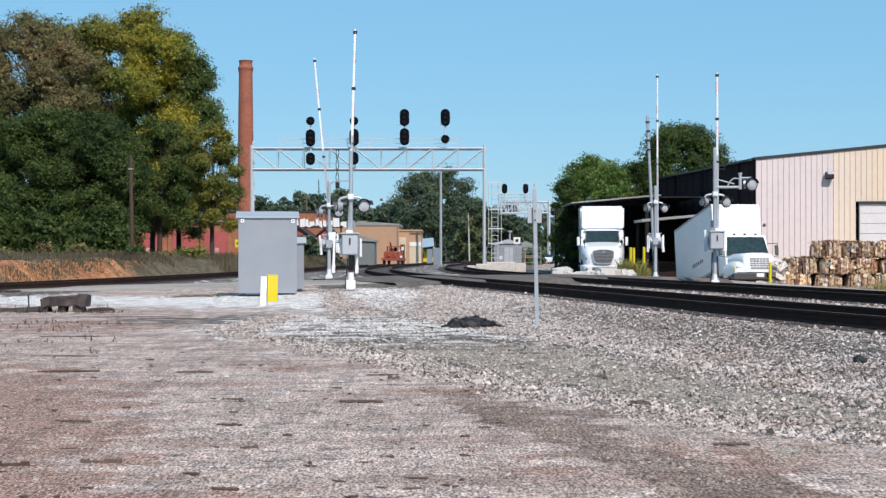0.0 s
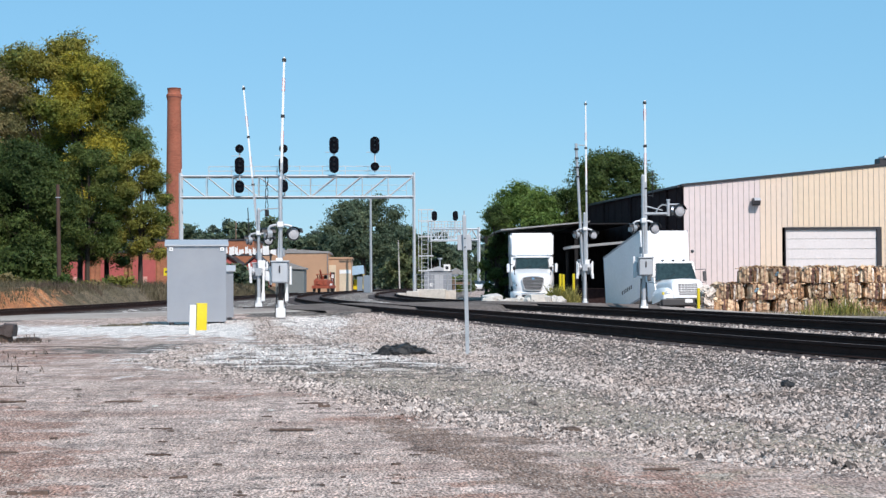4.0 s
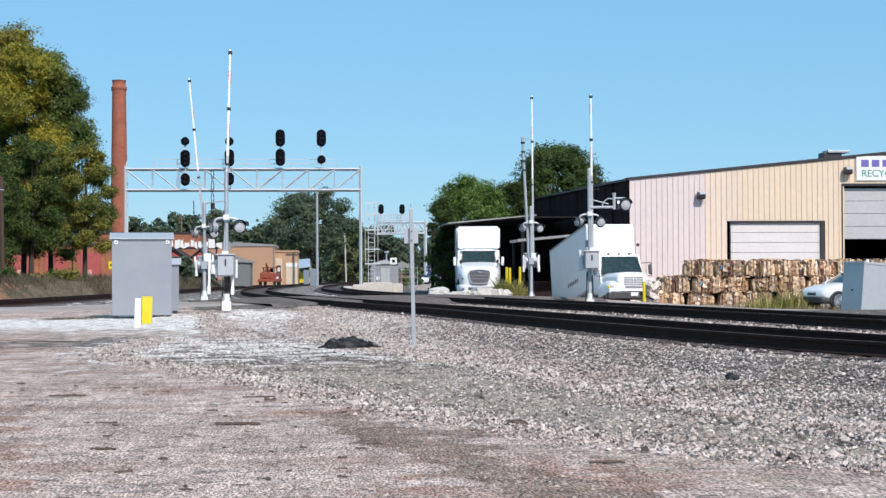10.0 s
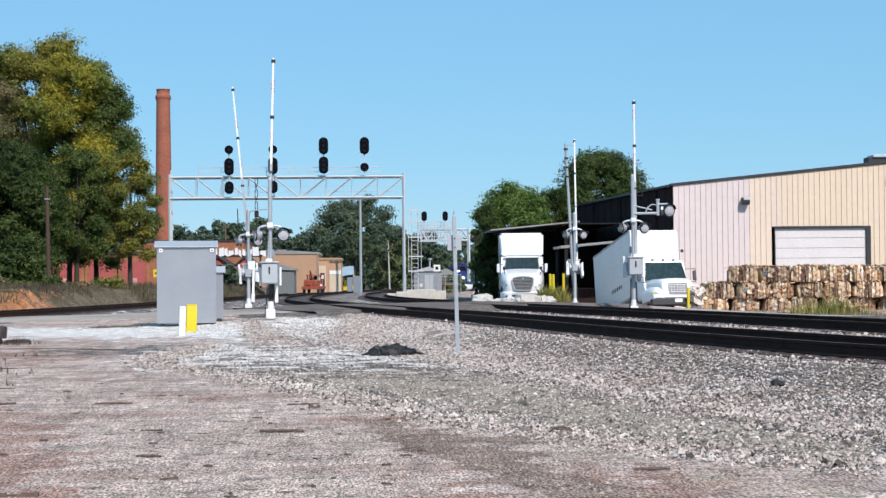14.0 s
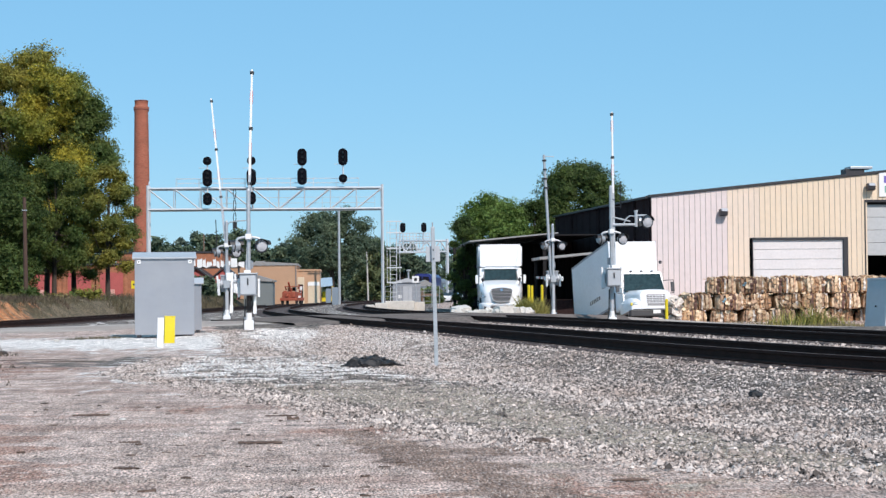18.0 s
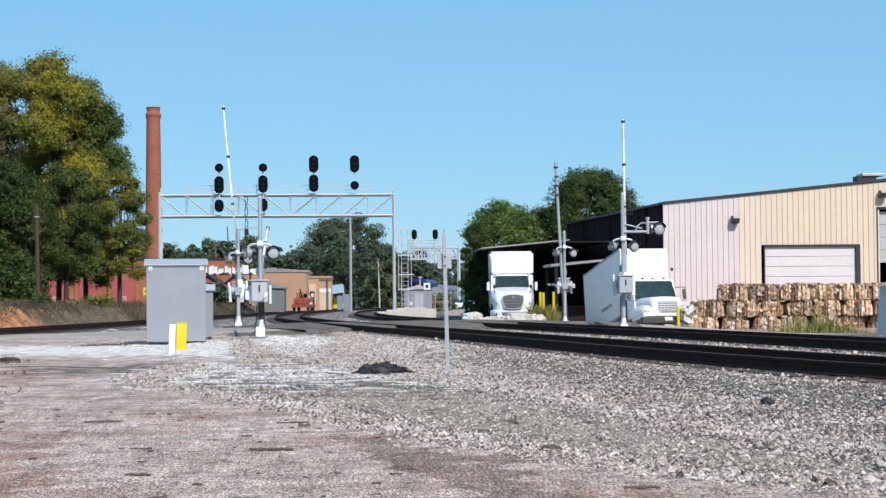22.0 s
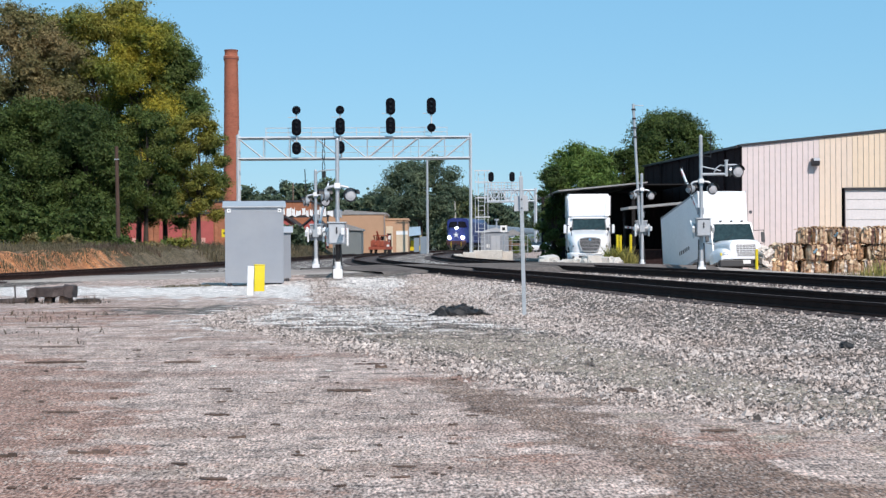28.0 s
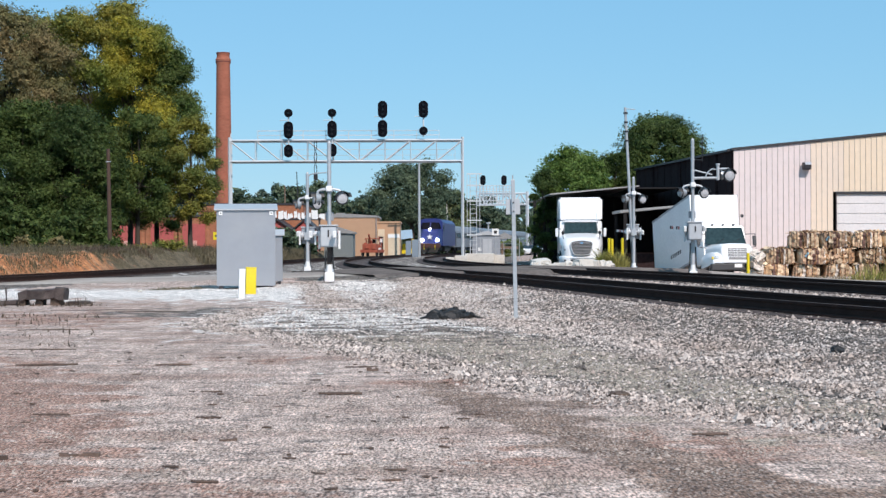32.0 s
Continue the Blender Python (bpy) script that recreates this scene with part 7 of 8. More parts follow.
tree("tree", "brownish thinning tree with dry leaves", -30.4, 127, 19.8, 8.2, 4.8, 0.066, L_BROWN, 3, 83200, 34, 0.24, extra=((-26.6, 126, 15.4, 1.5), (-27.4, 126, 13.0, 1.6), (-33.5, 127, 17.6, 1.6)))
tree("tree", "dark green tree at the end of the row", -20.4, 131, 16.6, 2.4, 3.0, 0.070, L_MID, 4, 73600, 30, 0.22, extra=((-18.9, 131, 14.6, 1.2), (-18.4, 131, 12.6, 1.3), (-19.0, 131, 16.0, 1.0), (-18.6, 131, 15.0, 1.0), (-17.8, 130, 11.6, 1.0)))
tree("tree", "small green tree beside the mill", -20.4, 122, 11.6, 3.2, 2.4, 0.066, L_MID, 5, 32000, 18, 0.2)
tree("tree", "slender tree with drooping leaves hanging over the mill", -16.9, 124, 11.2, 3.0, 2.3, 0.062, L_PATCH, 17, 38400, 24, 0.2)
tree("tree", "dense dark green tree above the bank", -28.3, 119, 12.0, 0.4, 4.4, 0.072, L_DARK, 6, 96000, 38, 0.2)
tree("tree", "dense dark green tree above the bank", -23.6, 118, 11.4, 1.0, 3.7, 0.070, L_DARK, 7, 80000, 34, 0.2)
tree("tree", "dense dark green tree above the bank", -33.8, 121, 13.2, 0.2, 4.6, 0.074, L_DARK, 8, 80000, 34, 0.2)
tree("tree", "tall thin-crowned dark tree behind the row", -37.5, 138, 18.0, 3.0, 4.2, 0.086, L_DARK, 9, 41600, 28, 0.2)
tree("tree", "tall dark tree behind the row", -31.0, 140, 21.0, 3.0, 4.6, 0.094, L_MID, 18, 41600, 28, 0.2)
tree("tree", "leafy green tree beside the loading shed", 11.2, 124.5, 8.8, 0.6, 3.2, 0.066, L_BRIGHT, 10, 80000, 34, 0.2)
tree("tree", "leafy green tree beside the loading shed", 14.2, 126, 8.4, 2.0, 2.3, 0.066, L_DARK, 19, 41600, 24, 0.2)
tree("tree", "ivy-covered tree beside the truck", 7.75, 106, 6.2, -0.2, 0.95, 0.058, L_DARK, 11, 38400, 24, 0.2)
tree("tree", "round dark green tree behind the warehouse", 18.2, 128, 11.7, 2.0, 4.0, 0.066, L_DARK, 12, 98000, 52, 0.2)
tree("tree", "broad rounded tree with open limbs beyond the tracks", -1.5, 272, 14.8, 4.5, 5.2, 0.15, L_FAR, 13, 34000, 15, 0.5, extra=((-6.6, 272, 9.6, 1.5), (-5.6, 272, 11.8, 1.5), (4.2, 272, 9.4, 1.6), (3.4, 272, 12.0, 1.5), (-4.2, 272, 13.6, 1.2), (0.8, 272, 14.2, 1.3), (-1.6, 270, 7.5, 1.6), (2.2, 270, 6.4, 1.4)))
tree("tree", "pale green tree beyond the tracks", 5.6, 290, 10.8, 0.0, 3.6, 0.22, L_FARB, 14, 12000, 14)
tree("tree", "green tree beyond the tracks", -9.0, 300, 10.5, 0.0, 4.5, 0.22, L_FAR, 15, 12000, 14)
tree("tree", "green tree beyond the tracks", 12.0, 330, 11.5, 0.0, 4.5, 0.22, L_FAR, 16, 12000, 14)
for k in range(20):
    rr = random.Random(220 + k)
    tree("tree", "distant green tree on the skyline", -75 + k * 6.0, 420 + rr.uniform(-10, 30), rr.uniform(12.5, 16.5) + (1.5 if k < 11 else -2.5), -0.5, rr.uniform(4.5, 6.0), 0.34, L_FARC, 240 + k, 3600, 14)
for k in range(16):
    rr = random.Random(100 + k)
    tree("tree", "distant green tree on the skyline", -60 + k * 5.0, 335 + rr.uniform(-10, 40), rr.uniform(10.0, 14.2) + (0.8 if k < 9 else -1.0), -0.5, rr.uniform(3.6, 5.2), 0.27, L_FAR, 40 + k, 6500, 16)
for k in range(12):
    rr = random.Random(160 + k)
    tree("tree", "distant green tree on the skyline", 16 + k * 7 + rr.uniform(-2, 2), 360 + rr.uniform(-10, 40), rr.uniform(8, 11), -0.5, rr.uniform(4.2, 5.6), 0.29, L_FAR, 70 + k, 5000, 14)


def bush(name, label, x, y, w, h, material, seed, count=1800, leaf=0.17):
    rr = random.Random(seed)
    t = thing(name, label, "bush", pose(x, y, gz(x, y) - 0.05))
    ls = [(rr.uniform(-w, w) * 0.6, rr.uniform(-0.6, 0.6), h * rr.uniform(0.25, 0.65), w * rr.uniform(0.3, 0.5), w * 0.4, h * rr.uniform(0.25, 0.45)) for _ in range(9)]
    bm = bmesh.new()
    for l in ls:
        rod(bm, (l[0] * 0.3, l[1] * 0.3, 0), l[:3], 0.035, 0.012, 5)
    part("stems", bm, M_BARK, t)
    ob = new("foliage", leaves_mesh("foliage", ls, count, leaf, seed, material))
    ob.parent = t


for k in range(14):
    bush("bush", "dark leafy bush under the trees on the bank", -37.5 + k * 1.15, 113 + (k % 3) * 1.5, 1.7, 4.2 - 0.10 * k, L_DARK, 300 + k, 4200, 0.10)
for k, (x, y, w, h) in enumerate(((-13.8, 172, 1.3, 2.2), (-16.9, 178, 1.6, 1.9), (-11.9, 176, 0.9, 2.4), (9.2, 203, 1.4, 1.8), (10.6, 212, 1.5, 2.0), (12.2, 222, 1.6, 2.2))):
    bush("bush", "scrubby green bush beside the railway", x, y, w, h, L_MID if k % 2 else L_FAR, 330 + k, 2025, 0.2)

for k in range(20):
    rr = random.Random(360 + k)
    bush("bush", "low scrubby bush on top of the clay bank", -27.5 + k * 0.62 + rr.uniform(-0.4, 0.4), 84 + k * 1.3 + rr.uniform(-3, 3), rr.uniform(0.5, 1.1), rr.uniform(0.4, 1.1), (L_MID, L_PATCH, L_BROWN)[k % 3], 360 + k, 1100, 0.06)

# ---------- bales, debris, small things ----------
def cardboard():
    m = bpy.data.materials.new("baled cardboard")
    m.use_nodes = True
    n, l = m.node_tree.nodes, m.node_tree.links
    b = n["Principled BSDF"]
    b.inputs["Roughness"].default_value = 0.9
    g, r = n.new("ShaderNodeNewGeometry"), n.new("ShaderNodeValToRGB")
    cr = r.color_ramp
    cr.interpolation = "CONSTANT"
    stops = ((0.0, (0.50, 0.33, 0.19)), (0.18, (0.64, 0.47, 0.31)), (0.40, (0.36, 0.21, 0.115)), (0.54, (0.70, 0.55, 0.38)), (0.70, (0.13, 0.07, 0.055)), (0.82, (0.76, 0.68, 0.60)), (0.875, (0.44, 0.29, 0.19)), (0.975, (0.62, 0.50, 0.14)), (0.99, (0.35, 0.60, 0.74)))
    while len(cr.elements) < len(stops):
        cr.elements.new(0.5)
    for e, (p, c) in zip(cr.elements, stops):
        e.position, e.color = p, (*c, 1)
    nz, mx, mr, tc = n.new("ShaderNodeTexNoise"), n.new("ShaderNodeMix"), n.new("ShaderNodeMapRange"), n.new("ShaderNodeTexCoord")
    nz.inputs["Scale"].default_value, nz.inputs["Detail"].default_value = 7, 5
    l.new(tc.outputs["Object"], nz.inputs["Vector"])
    mr.inputs["From Min"].default_value, mr.inputs["From Max"].default_value = 0.3, 0.7
    mr.inputs["To Min"].default_value, mr.inputs["To Max"].default_value = 0.62, 1.55
    l.new(nz.outputs["Fac"], mr.inputs["Value"])
    mx.data_type, mx.blend_type = "RGBA", "MULTIPLY"
    mx.inputs["Factor"].default_value = 1
    l.new(g.outputs["Random Per Island"], r.inputs["Fac"])
    l.new(r.outputs["Color"], mx.inputs["A"])
    l.new(mr.outputs["Result"], mx.inputs["B"])
    # some bales are older and darker than others
    oi, om, hs = n.new("ShaderNodeObjectInfo"), n.new("ShaderNodeMapRange"), n.new("ShaderNodeHueSaturation")
    om.inputs["To Min"].default_value, om.inputs["To Max"].default_value = 0.55, 1.08
    l.new(oi.outputs["Random"], om.inputs["Value"])
    l.new(om.outputs["Result"], hs.inputs["Value"])
    l.new(mx.outputs["Result"], hs.inputs["Color"])
    l.new(hs.outputs["Color"], b.inputs["Base Color"])
    return m


M_CARD = cardboard()


def bale_mesh(seed):
    """A pressed block of many upright crumpled sheets."""
    rr = random.Random(seed)
    bm = bmesh.new()
    x = -0.64
    while x < 0.62:
        w = rr.uniform(0.04, 0.13)
        edge = 1 - max(0, abs(x + w / 2) - 0.36) * 1.1
        # each sheet is broken into a few lengths over its height
        far = max(0.0, (abs(x + w / 2) - 0.38) / 0.28)
        z, ztop = 0.07 * far, 0.80 - 0.22 * far * far - rr.uniform(0, 0.06)
        while z < ztop - 0.04:
            h = min(rr.uniform(0.5, 1.6), ztop - z)
            prev = None
            d0, lean = (0.49 + rr.uniform(-0.10, 0.06)) * edge, rr.uniform(-0.12, 0.12)
            n = max(2, int(h / 0.10))
            for j in range(n + 1):
                q = z + h * j / n
                u = 2 * q / 0.8 - 1
                d = d0 * (1 - 0.16 * u ** 4) + rr.uniform(-0.035, 0.035)
                cx = x + w / 2 + lean * (q - 0.4) + rr.uniform(-0.015, 0.015)
                ww = w * (0.62 if 0 < j < n else 0.5)
                ring = [bm.verts.new((cx + a * ww, b * d * (1 + rr.uniform(-0.06, 0.06)), q)) for a, b in ((-1, -1), (1, -1), (1, 1), (-1, 1))]
                if prev:
                    for i in range(4):
                        bm.faces.new((prev[i], prev[(i + 1) % 4], ring[(i + 1) % 4], ring[i]))
                else:
                    bm.faces.new(ring[::-1])
                prev = ring
            bm.faces.new(prev)
            z += h
        x += w
    for k in range(5):
        m = pose(rr.uniform(-0.55, 0.55), rr.choice((-0.5, 0.5)) + rr.uniform(-0.03, 0.03), rr.uniform(0.1, 0.7), rr.uniform(-25, 25), rr.uniform(-40, 40), rr.uniform(-20, 20))
        box(bm, -rr.uniform(0.04, 0.16), 0.1, -0.012, 0.012, -0.08, rr.uniform(0.05, 0.16), 0, m)
    # bent flaps that stick out of the top and the face
    for k in range(12):
        face = k % 3
        m = pose(rr.uniform(-0.6, 0.6), rr.uniform(-0.5, -0.38) if face else rr.uniform(-0.4, 0.4), rr.uniform(0.15, 0.72) if face else 0.78, rr.uniform(-50, 50), rr.uniform(-60, 60), rr.uniform(-50, 50))
        a, b = rr.uniform(0.05, 0.14), rr.uniform(0.05, 0.13)
        box(bm, -a, a, -0.008, 0.008, -b, 0.0, 0, m)
        box(bm, -a * 0.9, a * 0.8, -0.006, 0.006, 0.0, b * 0.8, 0, m @ Matrix.Rotation(radians(rr.uniform(-55, 55)), 4, "X"))
    for k in range(14):
        m = pose(rr.uniform(-0.6, 0.6), rr.uniform(-0.4, 0.4), 0.78 + rr.uniform(-0.02, 0.05), rr.uniform(-30, 30), rr.uniform(-30, 30), rr.uniform(0, 90))
        box(bm, -0.12, 0.12, -rr.uniform(0.04, 0.12), 0.08, -0.008, 0.008, 0, m)
    return mesh_of(bm, "bale_block", M_CARD)


BALES = [bale_mesh(k) for k in range(9)]
bm = bmesh.new()
for a, b in (((0, -0.535, 0.0), (0, -0.535, 0.80)), ((0, -0.535, 0.80), (0, 0.535, 0.80)), ((0, 0.535, 0.80), (0, 0.535, 0.0))):
    rod(bm, a, b, 0.008, n=5)
WIRE = mesh_of(bm, "wire", M_RAIL)


def bale(x, y, z, k, turn, tilt=0.0):
    t = thing("cardboard_bale", "wire-tied bale of brown waste cardboard in a stack", "bale", pose(x, y, z, tilt, 0, turn), group="stacked cardboard bales")
    tagged(piece("bale_block", BALES[k % 9], t), kind="stuff")
    for dx in (-0.42, 0.0, 0.42):
        piece("wire", WIRE, t, pose(dx, 0, 0))


rb = random.Random(21)
for row in range(2):
    for tier in range(3):
        for col in range(10):
            if col == 0 and tier == 2:
                continue
            x = 17.35 + col * 1.47 + (0.25 if tier % 2 else 0.0) + rb.uniform(-0.09, 0.09)
            y = 82.9 + row * 1.15 + rb.uniform(-0.22, 0.22)
            bale(x, y - (0.12 if tier == 1 else 0), gz(22, 83) - 0.16 + tier * 0.775 + rb.uniform(-0.01, 0.02), rb.randrange(9), rb.uniform(-9, 9) + rb.choice((0, 180)), rb.uniform(-2, 2))
t = thing("cardboard_scraps", "loose heap of torn cardboard beside the bales", "cardboard", pose(16.35, 82.6, gz(16.4, 82.6)))
for k in range(46):
    h = rb.uniform(0, 1.25)
    bm = bmesh.new()
    box(bm, -rb.uniform(0.1, 0.3), 0.2, -rb.uniform(0.08, 0.2), 0.15, -0.01, 0.012)
    part("scrap", bm, M_CARD, t, at=pose(rb.uniform(-0.55, 0.55) * (1.35 - h), rb.uniform(-0.3, 0.5), h, rb.uniform(0, 90), rb.uniform(-50, 50), rb.uniform(0, 180)))


def bollard(x, y, h=1.15):
    t = thing("bollard", "yellow painted steel bollard by the loading area", "bollard", pose(x, y, gz(x, y) - 0.05), group="yellow bollards")
    rd("post", (0, 0, 0), (0, 0, h), 0.075, M_YEL, t, n=14)
    bm = bmesh.new()
    ball(bm, (0, 0, h), 0.075, (1, 1, 0.5))
    part("cap", bm, M_YEL, t, smooth=True)


for x, y, h in ((15.75, 81.6, 1.2), (10.35, 93.5, 1.75), (11.1, 93.6, 1.8), (10.75, 95.5, 1.75)):
    bollard(x, y, h)


def lump(name, label, category, x, y, size, material, seed, group="", sink=0.25, flat=0.7, blocky=False):
    rr = random.Random(seed)
    bm = bmesh.new()
    if blocky:
        box(bm, -size[0], size[0], -size[1], size[1], -size[2], size[2], min(size) * 0.2)
        bmesh.ops.subdivide_edges(bm, edges=bm.edges[:], cuts=1)
    else:
        bmesh.ops.create_icosphere(bm, subdivisions=3, radius=1)
        for v in bm.verts:
            v.co = Vector((v.co.x * size[0], v.co.y * size[1], v.co.z * size[2] * flat))
    for v in bm.verts:
        d = noise.noise_vector(v.co * (1.6 / max(size)) + Vector((seed * 3.1, seed, 0)))
        e = noise.noise_vector(v.co * (5.0 / max(size)) + Vector((seed, seed * 1.7, 4)))
        v.co += d * min(size) * (0.18 if blocky else 0.5) + e * min(size) * (0.05 if blocky else 0.28)
    me = mesh_of(bm, name, material)
    ob = new(name, me)
    ob.matrix_basis = pose(x, y, gz(x, y) + size[2] * (flat if not blocky else 1) * (1 - sink) - 0.02, rr.uniform(-8, 8), rr.uniform(-8, 8), rr.uniform(-25, 25))
    return tagged(ob, label, category, group)


M_RUBBLE = mat("broken concrete", (0.60, 0.57, 0.52), 0.9, 0, 0.15, 3, 30, 0.4)
rk = random.Random(8)
for k in range(20):
    s = rk.uniform(0.14, 0.36)
    lump("rubble_block", "broken pale concrete block in a row beside the track", "rubble", 5.9 + k * 0.215 + rk.uniform(-0.1, 0.1), 89.0 + rk.uniform(-0.8, 0.8), (s * 1.3, s, s * 0.85), M_RUBBLE, 60 + k, "rubble beside the track", 0.25, 1, k % 2 == 0)
M_TARP = mat("black crumpled plastic", (0.014, 0.014, 0.015), 0.55, 0, 0.2, 4, 30, 0.4)
# black heap of torn plastic with trailing ends
t = thing("black_debris", "crumpled heap of torn black plastic lying on the gravel", "debris", pose(0.46, 28.7, gz(0.46, 28.7)))
for k, (x, y, z, a, b, c) in enumerate(((0.0, 0, 0.06, 0.34, 0.16, 0.10), (-0.22, 0.02, 0.05, 0.18, 0.14, 0.10), (0.22, -0.03, 0.06, 0.22, 0.12, 0.08), (0.05, 0.05, 0.15, 0.22, 0.10, 0.05))):
    bm = bmesh.new()
    bmesh.ops.create_icosphere(bm, subdivisions=4, radius=1)
    for v in bm.verts:
        v.co = Vector((v.co.x * a, v.co.y * b, v.co.z * c))
        v.co += noise.noise_vector(v.co * 9 + Vector((k, 0, 0))) * 0.055 + noise.noise_vector(v.co * 25 + Vector((k, 3, 0))) * 0.02
        v.co += Vector((x, y, z))
    part("fold", bm, M_TARP, t)
for a, b, r in (((0.3, 0, 0.08), (0.62, -0.05, 0.01), 0.03), ((-0.35, 0, 0.05), (-0.5, 0.02, 0.02), 0.03), ((-0.62, -0.05, 0.01), (-0.85, 0.03, 0.02), 0.012), ((-0.85, 0.03, 0.02), (-0.95, -0.02, 0.05), 0.01)):
    rd("torn_strip", a, b, r, M_TARP, t, r * 0.3, n=6)
lump("dark_clod", "small black clump of debris on the ballast", "debris", 4.77, 19.4, (0.075, 0.06, 0.06), M_TARP, 3, "", 0.1, 0.9)
lump("dark_clod", "dark brown clump of debris on the gravel edge", "debris", 1.62, 13.94, (0.09, 0.06, 0.04), M_STICK, 5, "", 0.1, 0.9)


def stick(x, y, length, r, turn, seed, chunky=False):
    rr = random.Random(seed)
    bm = bmesh.new()
    n = 5
    pts = [(-length / 2 + length * k / n, rr.uniform(-r, r) * 0.6, r * rr.uniform(0.7, 1.0)) for k in range(n + 1)]
    for a, b in zip(pts, pts[1:]):
        if chunky:
            box(bm, a[0], b[0] + r * 0.4, -r * rr.uniform(0.5, 1.1), r * rr.uniform(0.5, 1.1), -r * 0.2, r * rr.uniform(0.5, 1.3))
        else:
            q = 1 - 0.6 * abs(a[0]) / (length / 2)
            rod(bm, a, b, r * rr.uniform(0.75, 1.1) * (0.5 + q * 0.5), r * rr.uniform(0.6, 1.0) * (0.5 + q * 0.5), 7)
    ob = new("wood_scrap", mesh_of(bm, "wood_scrap", M_STICK))
    ob.matrix_basis = pose(x, y, gz(x, y) + 0.003, 0, 0, turn)
    tagged(ob, "weathered piece of dark scrap wood on the lot", "scrap wood", "wood scraps on the lot")


for k, q in enumerate(((-0.685, 14.2, 0.40, 0.022, -4, 0), (1.88, 11.05, 0.26, 0.016, 2, 0), (-2.6, 17.8, 0.42, 0.018, 3, 0), (-3.95, 17.9, 0.7, 0.018, 6, 0), (-1.55, 12.3, 0.2, 0.014, -8, 0), (-2.05, 10.15, 0.26, 0.02, -3, 1), (-2.72, 9.7, 0.27, 0.03, 5, 1), (-2.55, 10.0, 0.22, 0.025, 3, 1), (-1.15, 8.95, 0.17, 0.014, -20, 0),
                       (-1.25, 10.9, 0.12, 0.018, 10, 1), (-0.62, 17.4, 0.36, 0.012, 0, 0), (0.42, 12.5, 0.08, 0.012, 0, 1), (0.15, 11.6, 0.07, 0.012, 30, 1), (-0.5, 17.0, 0.12, 0.03, 0, 1), (-3.4, 9.5, 0.2, 0.02, 5, 0), (-2.75, 12.6, 0.3, 0.012, -5, 0), (-1.8, 14.5, 0.2, 0.012, 8, 0), (-0.15, 9.4, 0.14, 0.01, 0, 0), (-6.3, 33.5, 2.2, 0.012, 1, 0), (-5.2, 32.6, 1.5, 0.012, -2, 0), (-5.6, 25.5, 1.0, 0.014, 2, 0), (-4.6, 20.6, 0.9, 0.012, -2, 0))):
    stick(q[0], q[1], q[2] * 0.92, q[3] * 0.8, q[4], 500 + k, q[5])
rs = random.Random(77)
for k in range(80):
    y = 8.6 + 14 * rs.random() ** 1.4
    x = rs.uniform(-0.27, 0.03) * y
    stick(x, y, rs.uniform(0.02, 0.11), rs.uniform(0.004, 0.011), rs.uniform(-40, 40), 600 + k, k % 4 == 0)

# pile of old ties
t = thing("tie_pile", "pile of broken dark railway ties on the ground", "timber pile", pose(-8.2, 36.8, gz(-8.2, 36.8) - 0.05))
for k, (x0, x1, z0, z1, ti, m) in enumerate(((-0.45, -0.25, 0.16, 0.36, -14, M_TIE), (-0.28, 0.10, 0.17, 0.37, 4, M_TIE), (0.06, 0.32, 0.20, 0.40, -3, M_TIE), (0.28, 0.50, 0.17, 0.43, 5, M_TIE), (-0.50, -0.34, 0.0, 0.17, 0, M_STICK), (-0.14, 0.02, 0.0, 0.18, 5, M_STICK), (0.20, 0.42, 0.0, 0.19, -4, M_STICK))):
    bm = bmesh.new()
    box(bm, x0, x1, -0.30 if k < 4 else -0.2, 0.25, z0, z1, 0.02)
    bmesh.ops.subdivide_edges(bm, edges=bm.edges[:], cuts=2)
    for v in bm.verts:
        v.co += noise.noise_vector(v.co * 7 + Vector((k * 3, 0, 0))) * 0.035
    part("tie_end", bm, m, t, at=Matrix.Translation(((x0 + x1) / 2, 0, z0)) @ Matrix.Rotation(radians(ti), 4, "Y") @ Matrix.Translation((-(x0 + x1) / 2, 0, -z0)))
for k, (x, y, l, tn, ti) in enumerate(((-1.25, -0.05, 1.5, 8, -3), (-1.75, 0.2, 1.4, -3, 0), (-1.0, 0.35, 1.1, -6, -4), (-1.9, -0.2, 1.2, 5, 2), (0.75, 0.2, 0.5, 30, 0))):
    bm = bmesh.new()
    box(bm, -l / 2, l / 2, -0.10, 0.10, 0.0, 0.09, 0.015)
    bmesh.ops.subdivide_edges(bm, edges=bm.edges[:], cuts=3)
    for v in bm.verts:
        v.co += noise.noise_vector(v.co * 5 + Vector((k, 7, 0))) * 0.03
    part("split_tie", bm, M_TIE, t, at=pose(x, y, 0.03, 0, ti, tn))
rd("iron_spike", (-0.78, 0, 0.0), (-0.8, 0, 0.42), 0.015, M_RAIL, t, n=6)
for k, (x, y, s) in enumerate(((-9.2, 33.5, 0.05), (-7.9, 47.6, 0.06), (-2.2, 17.2, 0.03), (-1.0, 16.6, 0.028))):
    lump("pale_stone", "single pale stone lying on the lot", "stone", x, y, (s * 1.2, s, s * 0.8), M_RUBBLE, 90 + k, "pale stones", 0.1, 0.8)

